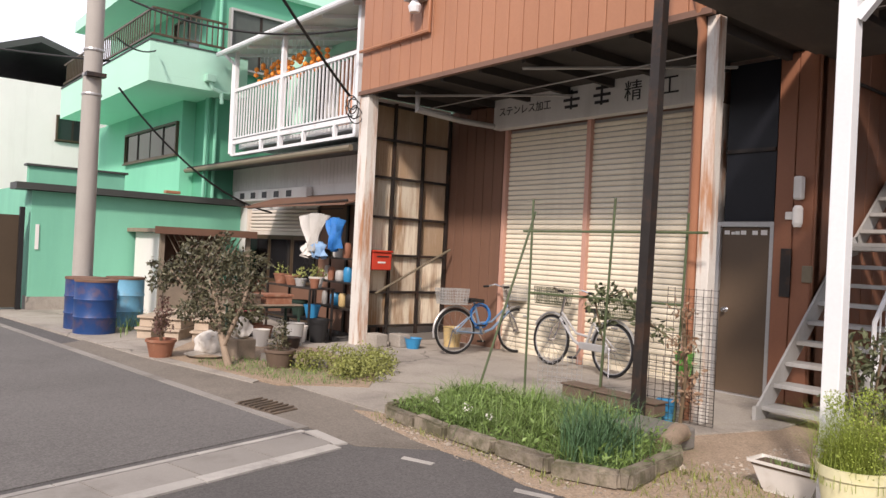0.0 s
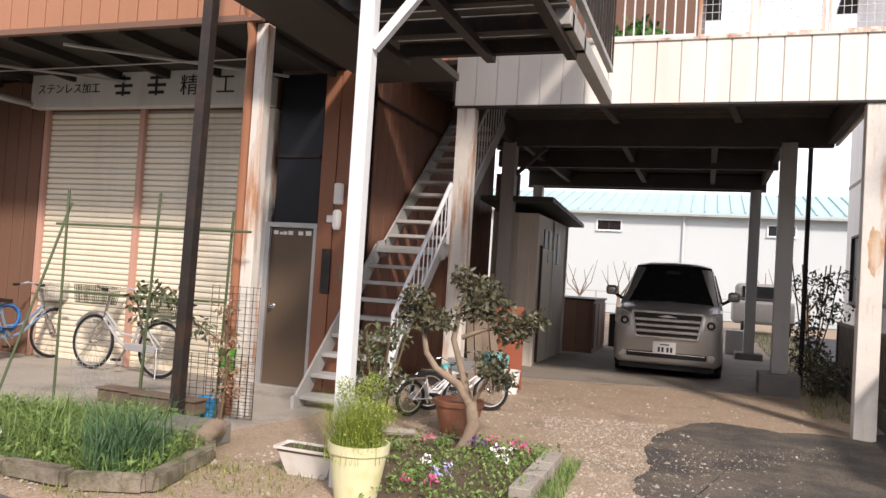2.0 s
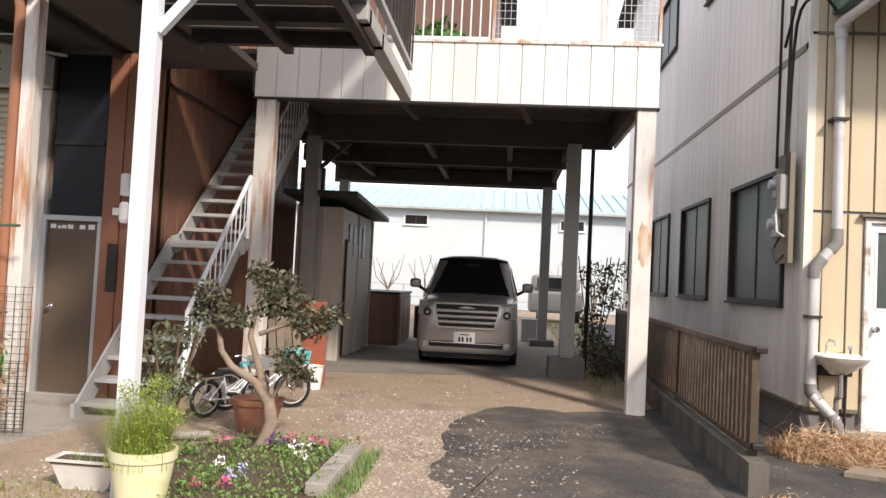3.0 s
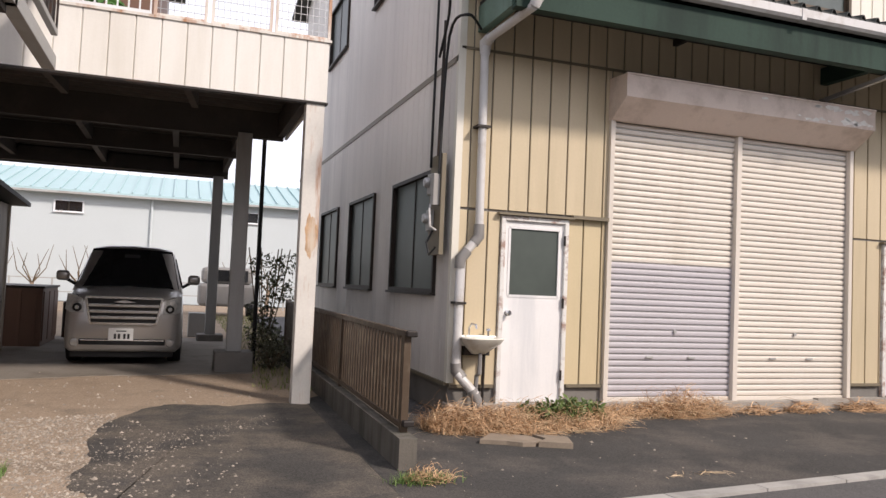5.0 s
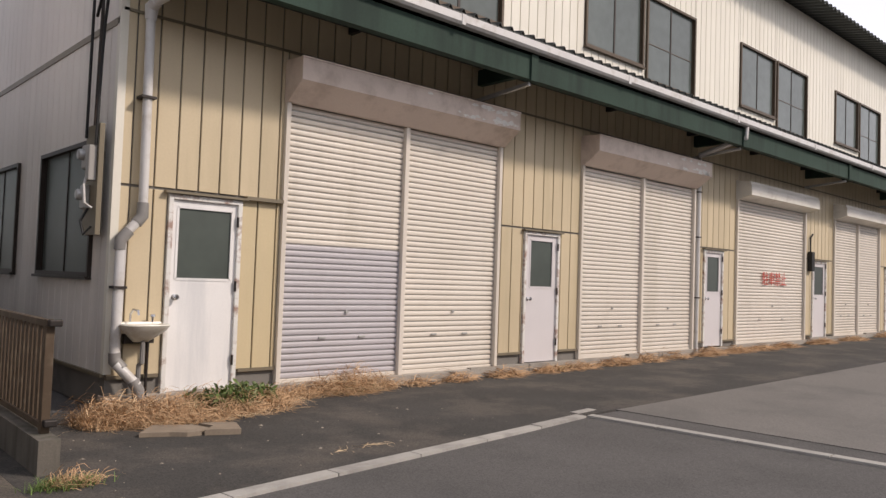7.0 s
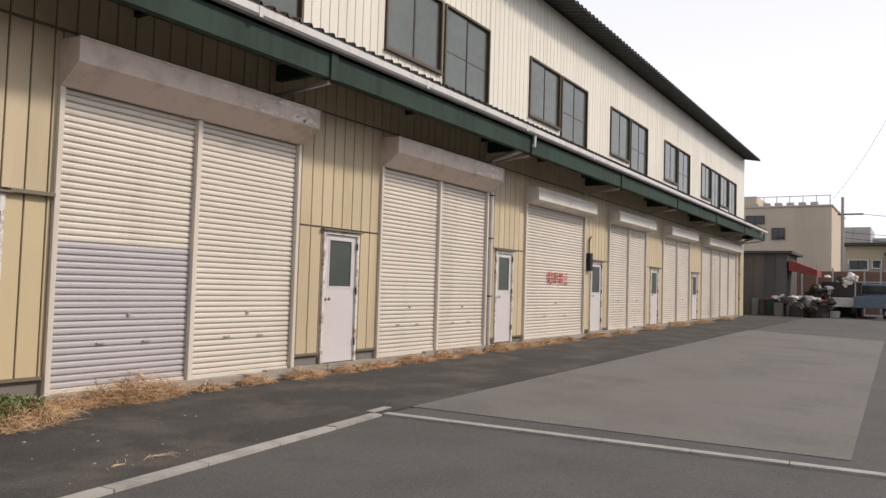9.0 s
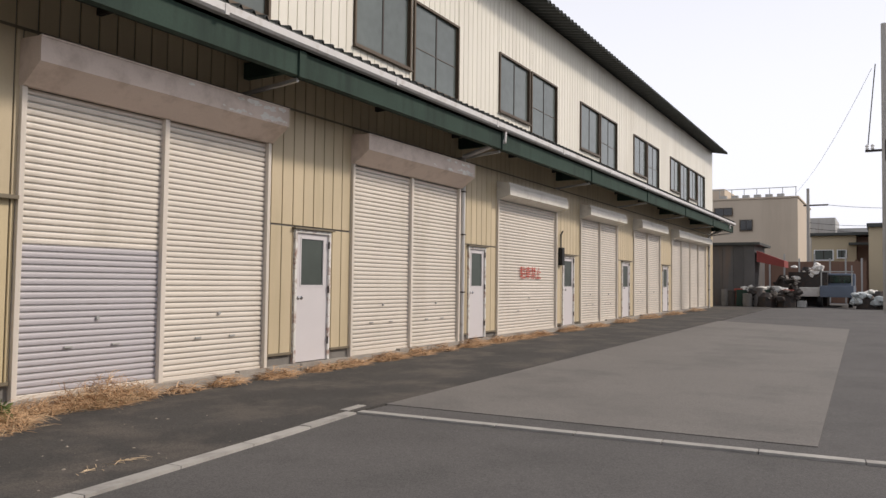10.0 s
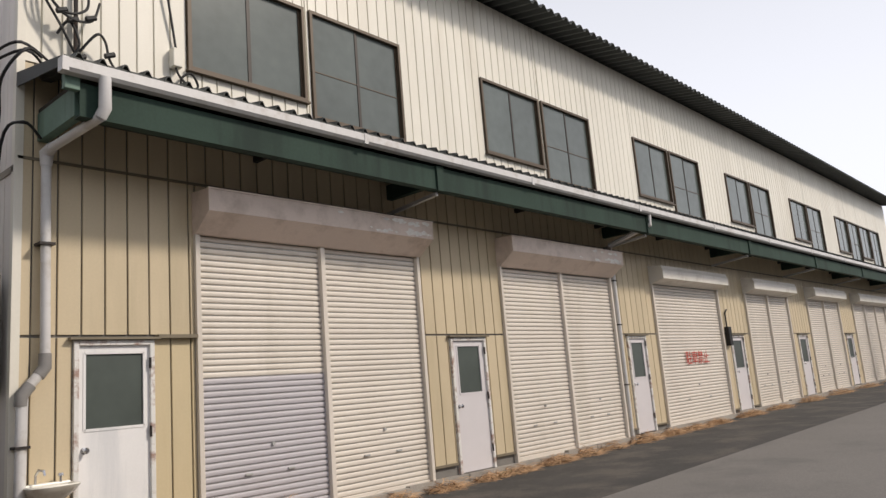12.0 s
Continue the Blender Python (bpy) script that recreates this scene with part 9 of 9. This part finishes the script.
for x in (-18, -5.5, 2.6):
    sash_window(x, x + 1.3, 4.1, 4.65, 39.97, "small high window of the pale warehouse", group="far windows", frame=WHITE_STEEL, glass=GLASS_DARK)
ff = thing("field_fence", "low grey wire fence behind the carport", "fence", (0, 36, 0))
for i in range(16):
    part("fence_post", box(-16 + i * 1.6 - 0.03, -16 + i * 1.6 + 0.03, 35.97, 36.03, 0, 1.1), GREY_STEEL, ff)
for z in (0.5, 1.05):
    part("fence_rail", box(-16, 8.1, 35.985, 36.015, z, z + 0.04), GREY_STEEL, ff)
for x, y in ((-6.5, 33), (-3.6, 34), (-2.6, 33), (2.6, 33), (3.6, 32), (-5.2, 33.5)):
    t = thing("bare_tree", "small pruned bare tree in the field", "tree", (x, y, 0), "pruned trees")
    part("trunk", tube([(x, y, 0), (x + 0.05, y, 0.9)], 0.09, 8, None, 0.07), BARK, t)
    for k in range(6):
        a = k * 1.05 + x
        part("limb", tube([(x + 0.05, y, 0.85), (x + 0.5 * math.cos(a), y + 0.5 * math.sin(a), 1.35 + 0.1 * (k % 2)), (x + 0.75 * math.cos(a + 0.4), y + 0.75 * math.sin(a + 0.4), 2.0 + 0.2 * (k % 3))], 0.028, 6, None, 0.008), STEM, t)
car2 = thing("parked_van", "grey van parked far behind the carport", "car", (2.1, 30, 0))
part("body", box(0.9, 2.9, 29, 31, 0.35, 1.15, None, 0.1), PVC_DARK, car2)
part("cabin", box(1.0, 2.8, 29.2, 31, 1.151, 1.75, None, 0.15), PVC_DARK, car2)
part("window", box(1.2, 2.6, 29.15, 29.2, 1.25, 1.65), GLASS_DARK, car2)
for x in (1.2, 2.6):
    part("tyre", lathe([(0.32, 0), (0.32, 0.2)], (x, 29.3, 0.32), 16, None, "x"), BLACK, car2)
cond = part("condenser", box(0.45, 0.95, 19.0, 19.4, 0.0, 0.55, None, 0.02), GREY_STEEL)
tagged(cond, "grey box unit at the far post", "box")
bs = thing("bamboo_shrub", "tall thin shrub growing beside the post", "shrub", (1.9, 16, 0))
for k in range(6):
    a = k * 1.05
    part("stem", tube([(1.85, 15.5, 0), (1.85 + 0.25 * math.cos(a), 15.5 + 0.2 * math.sin(a), 1.0), (1.85 + 0.4 * math.cos(a), 15.5 + 0.3 * math.sin(a), 2.0)], 0.012, 5), STEM, bs)
leaf_cloud("foliage", [(1.8, 15.5, 1.6, 0.35), (2.1, 15.5, 1.2, 0.35), (1.75, 15.6, 0.8, 0.3), (2.2, 15.4, 1.75, 0.25), (1.8, 15.5, 0.4, 0.35)], 1000, 0.09, LEAF_OLIVE, bs)
low = thing("low_shrub", "low dark shrub spreading beside the post footing", "shrub", (1.6, 12.4, 0))
for k in range(6):
    part("stem", tube([(1.62, 12.4, 0.0), (1.62 + 0.2 * math.cos(k * 1.05), 12.4 + 0.25 * math.sin(k * 1.05), 0.3)], 0.012, 5), STEM, low)
leaf_cloud("foliage", [(1.6, 12.35, 0.22, 0.24), (1.75, 12.7, 0.28, 0.28), (1.6, 13.1, 0.4, 0.3)], 1500, 0.06, LEAF_DARK, low)
o = part("drain_standpipe", tube([(1.42, 13.2, 0.0), (1.42, 13.2, 3.9)], 0.035, 8), BLACK)
tagged(o, "thin black standpipe beside the post", "pipe")
g = in_poly([(1.15, 10.4), (1.85, 9.6), (2.6, 16), (2.7, 29), (1.4, 29), (1.4, 13)], 3200)
o = blades("verge_grass", np.c_[g, np.zeros(len(g))], 0.1, 0.007, MOSS, None, 0.8)
tagged(o, "dull grass along the wall side", "grass", "", "stuff")
deckp = thing("deck_plant", "broad-leaved green plant behind the balustrade", "plant", (-0.9, 9.5, 4.08))
leaf_cloud("foliage", [(-1.2, 9.5, 4.35, 0.22), (-0.8, 9.5, 4.35, 0.22), (-1.0, 9.5, 4.5, 0.15)], 260, 0.16, leaf_mat("broad_leaf", (0.1, 0.25, 0.06), 0.45, 0.3), deckp)
part("trough", box(-1.5, -0.5, 9.4, 9.7, 4.081, 4.2, None, 0.01), TERRA, deckp)

section(*YARD)
# ---- far end of the forecourt ----
TAN = material("tan_render", (0.52, 0.44, 0.35), 0.85, 0, 0.05, 0.3, 20, 0.1, 0.004, (0.34, 0.28, 0.22), 0.3, 0.4, True)
OCHRE = material("ochre_render", (0.5, 0.42, 0.29), 0.85, 0, 0.06, 0.3, 20, 0.1, 0.004)
tb = thing("tan_building", "three-storey tan apartment block with a railed flat roof", "building", (75, 12, 0))
part("wall", box(75, 88, 6.75, 22, 0.0, 9.0), TAN, tb)
part("roof_edge", box(74.9, 88, 6.65, 22, 9.01, 9.15), TAN, tb)
for i in range(8):
    part("roof_post", box(74.97, 75.03, 6.85 + i * 1.1, 6.91 + i * 1.1, 9.16, 9.95), GREY_STEEL, tb)
part("roof_rail", box(74.97, 75.03, 6.8, 14.7, 9.93, 9.99), GREY_STEEL, tb)
for i in range(6):
    part("roof_unit", box(75.3, 75.9, 7.9 + i * 1.0, 8.5 + i * 1.0, 9.16, 9.45), GREY_STEEL, tb)
part("stair_house", box(76, 82, 13.2, 15.5, 9.16, 10.2), TAN, tb)
for y0, y1, z0, z1 in ((10.55, 11.7, 6.12, 7.15), (12.3, 13.95, 7.55, 8.3), (12.7, 13.9, 6.2, 7.0)):
    sash_window(y0, y1, z0, z1, 74.96, "dark window of the tan block", plane="x", group="tan block windows", glass=GLASS_DARK)
gb = part("grey_building", box(92, 100, 4.6, 8.4, 0, 8.5), GREY_STEEL)
tagged(gb, "distant grey building behind the yard", "building")
gb2 = part("grey_building", box(96, 104, -4, 5.2, 0, 7.6), GREY_STEEL)
tagged(gb2, "distant low grey building behind the yard", "building")
ob_ = thing("ochre_house", "two-storey ochre house with a dark roof edge", "house", (64, 1, 0))
part("wall", box(62, 70, 1.75, 4.65, 0.0, 4.75), OCHRE, ob_)
part("roof", box(61.6, 70.4, 0.9, 4.85, 4.76, 4.95), ROOF_DARK, ob_)
sash_window(3.2, 4.5, 3.0, 3.75, 61.96, "pale-framed window of the ochre house", plane="x", group="", frame=WHITE_STEEL, glass=GLASS_FROST)
sash_window(2.35, 3.0, 3.15, 3.75, 61.96, "pale-framed window of the ochre house", plane="x", group="", frame=WHITE_STEEL, glass=GLASS_FROST)
part("porch", box(60.9, 62, 0.95, 2.2, 4.05, 4.2), ROOF_DARK, ob_)
part("outside_stair", bar((61.6, 3.0, 1.2), (61.6, 1.7, 3.0), 0.6, 0.14), BROWN_SIDING, ob_)
# dark brown block gives the recess between the houses its shade by colour
part("dark_bay", box(62.6, 70, 0.95, 1.749, 0.0, 4.7), BROWN_SIDING, ob_)
th = thing("tan_house", "tan two-storey house with a dark flat roof edge", "house", (60, -3, 0))
part("wall", box(57.5, 66, -7.0, 0.9, 0.0, 5.0), OCHRE, th)
part("roof", box(57.2, 66.3, -7.3, 1.0, 5.01, 5.25), ROOF_DARK, th)
yf = part("yard_fence", box(55.0, 55.2, 1.0, 9.0, 0.0, 2.7), BROWN_SIDING)
structure(yf, "dark weathered board fence behind the scrap yard", "fence")
for k in range(9):
    part("fence_post", box(54.9, 54.99, 1.2 + k * 0.9, 1.3 + k * 0.9, 0.0, 2.9 + 0.3 * (k % 2)), GREY_STEEL, yf)
ts = thing("tin_shed", "rusty corrugated tin shed at the forecourt end", "shed", (47, 8.5, 0))
TIN = material("old_tin", (0.1, 0.097, 0.098), 0.6, 0.2, 0.2, 0.8, 30, 0.1, 0.004, (0.2, 0.13, 0.09), 0.6, 1.0, True, rand=0.2)
tw = part("wall", box(45.02, 49, 6.2, 14, 0.0, 3.3), TIN, ts)
siding(tw, 6.2, 9.0, 0.0, 3.3, 0.55, TIN, plane="x", at=45.02)
part("roof", box(44.7, 49.3, 5.9, 14.2, 3.31, 3.45), ROOF_DARK, ts)
part("red_awning", extrude([(45.0, 6.1, 3.0), (45.0, 4.7, 2.45), (45.0, 4.7, 2.1), (45.0, 6.1, 2.4)], (2.0, 0, 0)), material("red_awning", (0.25, 0.05, 0.045), 0.7, 0, 0.1, 2, 30, 0.1, 0.003), ts, "faded red awning")
cl_m = [GREY_STEEL, CONCRETE_GREY, DARK_STEEL, GREEN_STEEL, material("red_crate", (0.35, 0.08, 0.06), 0.6, 0, 0.1, 3, 40, 0.05, 0.002), TIN, CONCRETE, UNDERSIDE]
for i in range(26):
    x, y = 44.2 + random.uniform(-0.6, 0.8), 3.9 + i * 0.15 + random.uniform(-0.1, 0.1)
    h = random.uniform(0.35, 1.0)
    r = random.uniform(0.16, 0.3)
    m = cl_m[i % len(cl_m)]
    if i % 3:
        o = part("scrap_drum", lathe([(r * 0.9, 0.0), (r, h * 0.3), (r * 0.97, h * 0.7), (r, h), (r * 0.3, h + 0.02)], (x, y, 0), 12), m, None, smooth=40)
        tagged(o, "battered container in the scrap yard", "container", "scrap pile")
    else:
        o = part("scrap_crate", box(x - r, x + r, y - r, y + r, 0.0, h * 0.8, None, 0.02), m)
        tagged(o, "crate of scrap beside the tin shed", "crate", "scrap pile")
for cx, cy, cz, n, m, nm in ((44.6, 6.0, 1.0, 240, WHITE_PLASTIC, "pale scrap heaped on the containers"), (45.2, 5.0, 1.0, 240, GREY_STEEL, "grey metal scrap heap"), (48.5, 3.9, 2.2, 420, WHITE_PLASTIC, "white sheeting heaped on a rack"), (44.6, 0.75, 0.7, 420, PALE_BLUE, "pale blue scrap heap beside the truck"), (44.9, 0.2, 0.9, 300, WHITE_PLASTIC, "pale scrap heap by the road"), (44.0, 5.5, 0.75, 260, DARK_STEEL, "dark metal scrap heap"), (44.3, 4.6, 0.9, 240, UNDERSIDE, "dark scrap stacked by the rack"), (46.5, 4.9, 1.7, 260, UNDERSIDE, "dark scrap under the awning")):
    t = thing("scrap_heap", nm, "scrap", (cx, cy, 0))
    lump = bmesh.new()
    for k in range(n // 14):
        at_ = Matrix.Translation((cx + random.uniform(-0.5, 0.5), cy + random.uniform(-0.75, 0.75), max(0.15, cz * random.uniform(0.45, 1.05))))
        got = bmesh.ops.create_icosphere(lump, subdivisions=1, radius=random.uniform(0.1, 0.3), matrix=at_ @ Matrix.Diagonal((1.0, random.uniform(0.5, 1.5), random.uniform(0.3, 0.8), 1.0)))
        for v_ in got["verts"]:
            v_.co += Vector((random.uniform(-1, 1), random.uniform(-1, 1), random.uniform(-1, 1))) * 0.05
    tagged(part("scrap", lump, m, t), kind="stuff")
    part("heap_core", lathe([(0.55, 0.0), (0.5, cz * 0.7), (0.2, cz)], (cx, cy, 0), 10), DARK_STEEL, t)
rk = part("dark_rack", box(48, 50, 2.8, 4.8, 0.0, 1.9), DARK_STEEL)
tagged(rk, "dark loaded rack in the scrap yard", "rack")
truck = thing("flatbed_truck", "small blue flatbed truck with a pipe rack", "truck", (47.5, 2.2, 0))
TRUCK = material("truck_blue", (0.12, 0.15, 0.2), 0.5, 0.1, 0.08, 2, 30, 0.05, 0.002)
part("bed", box(45.2, 49, 1.4, 3.0, 0.62, 1.15, None, 0.02), TRUCK, truck)
part("tailgate", box(45.14, 45.199, 1.42, 2.98, 0.55, 1.1, None, 0.01), TRUCK, truck)
part("cab", box(49.01, 50.4, 1.45, 2.95, 0.5, 1.85, None, 0.08), TRUCK, truck)
part("rear_window", box(48.98, 49.009, 1.6, 2.8, 1.3, 1.75), GLASS_DARK, truck)
for y in (1.48, 2.92):
    part("rack_post", box(45.25, 45.31, y - 0.03, y + 0.03, 1.15, 2.2), GREY_STEEL, truck)
    part("tyre", lathe([(0.3, 0), (0.3, 0.2)], (46.2, y, 0.3), 16, None, "y"), BLACK, truck)
    part("tyre", lathe([(0.3, 0), (0.3, 0.2)], (49.6, y - 0.1, 0.3), 16, None, "y"), BLACK, truck)
part("rack_bar", box(45.25, 45.31, 1.4, 3.0, 1.85, 1.91), GREY_STEEL, truck)
tr2 = thing("flatbed_truck", "small white flatbed truck beside the blue one", "truck", (48.5, 3.6, 0))
part("bed", box(46.4, 49.5, 3.05, 4.1, 0.55, 1.05, None, 0.02), WHITE_PLASTIC, tr2)
part("cab", box(49.51, 50.6, 3.1, 4.1, 0.5, 1.9, None, 0.08), WHITE_PLASTIC, tr2)
for y in (3.1, 3.9):
    part("tyre", lathe([(0.3, 0), (0.3, 0.15)], (47.0, y, 0.3), 16, None, "y"), BLACK, tr2)
up2 = thing("utility_pole", "slim grey utility pole with crossarm behind the yard", "utility pole", (66, 5.2, 0))
part("shaft", tube([(60, 4.7, 0), (60, 4.7, 8.0)], 0.14, 10, None, 0.1), POLE_CONCRETE, up2)
part("crossarm", box(59.95, 60.05, 3.4, 5.0, 6.75, 6.85), DARK_STEEL, up2)
cable((60, 3.5, 6.8), (58, -6, 6.4), 0.3, 0.016, up2)
cable((60, 4.7, 5.6), (58, -6, 5.8), 0.5, 0.016, up2)
cable((60, 4.7, 5.2), (58, -6, 5.0), 0.4, 0.016, up2)
up3 = thing("utility_pole", "roadside utility pole with insulators and drop wires", "utility pole", (40, 0.0, 0))
part("shaft", tube([(40, -0.1, 0), (40, -0.1, 13)], 0.17, 12, None, 0.12), POLE_CONCRETE, up3)
part("crossarm", box(39.95, 40.05, -0.9, 0.7, 7.2, 7.3), DARK_STEEL, up3)
for y in (0.62, 0.4):
    part("insulator", lathe([(0.03, 7.3), (0.09, 7.35), (0.05, 7.42), (0.09, 7.48), (0.03, 7.55)], (40, y, 0), 10), WHITE_RENDER, up3)
cable((40, 0.6, 7.3), (40, 0.25, 11.2), -0.05, 0.025, up3)
cable((40, 0.4, 11.0), (75, 7, 9.3), 0.6, 0.009, up3)
part("transformer", box(39.8, 40.2, -0.75, -0.1, 6.75, 7.7, None, 0.04), DARK_STEEL, up3)
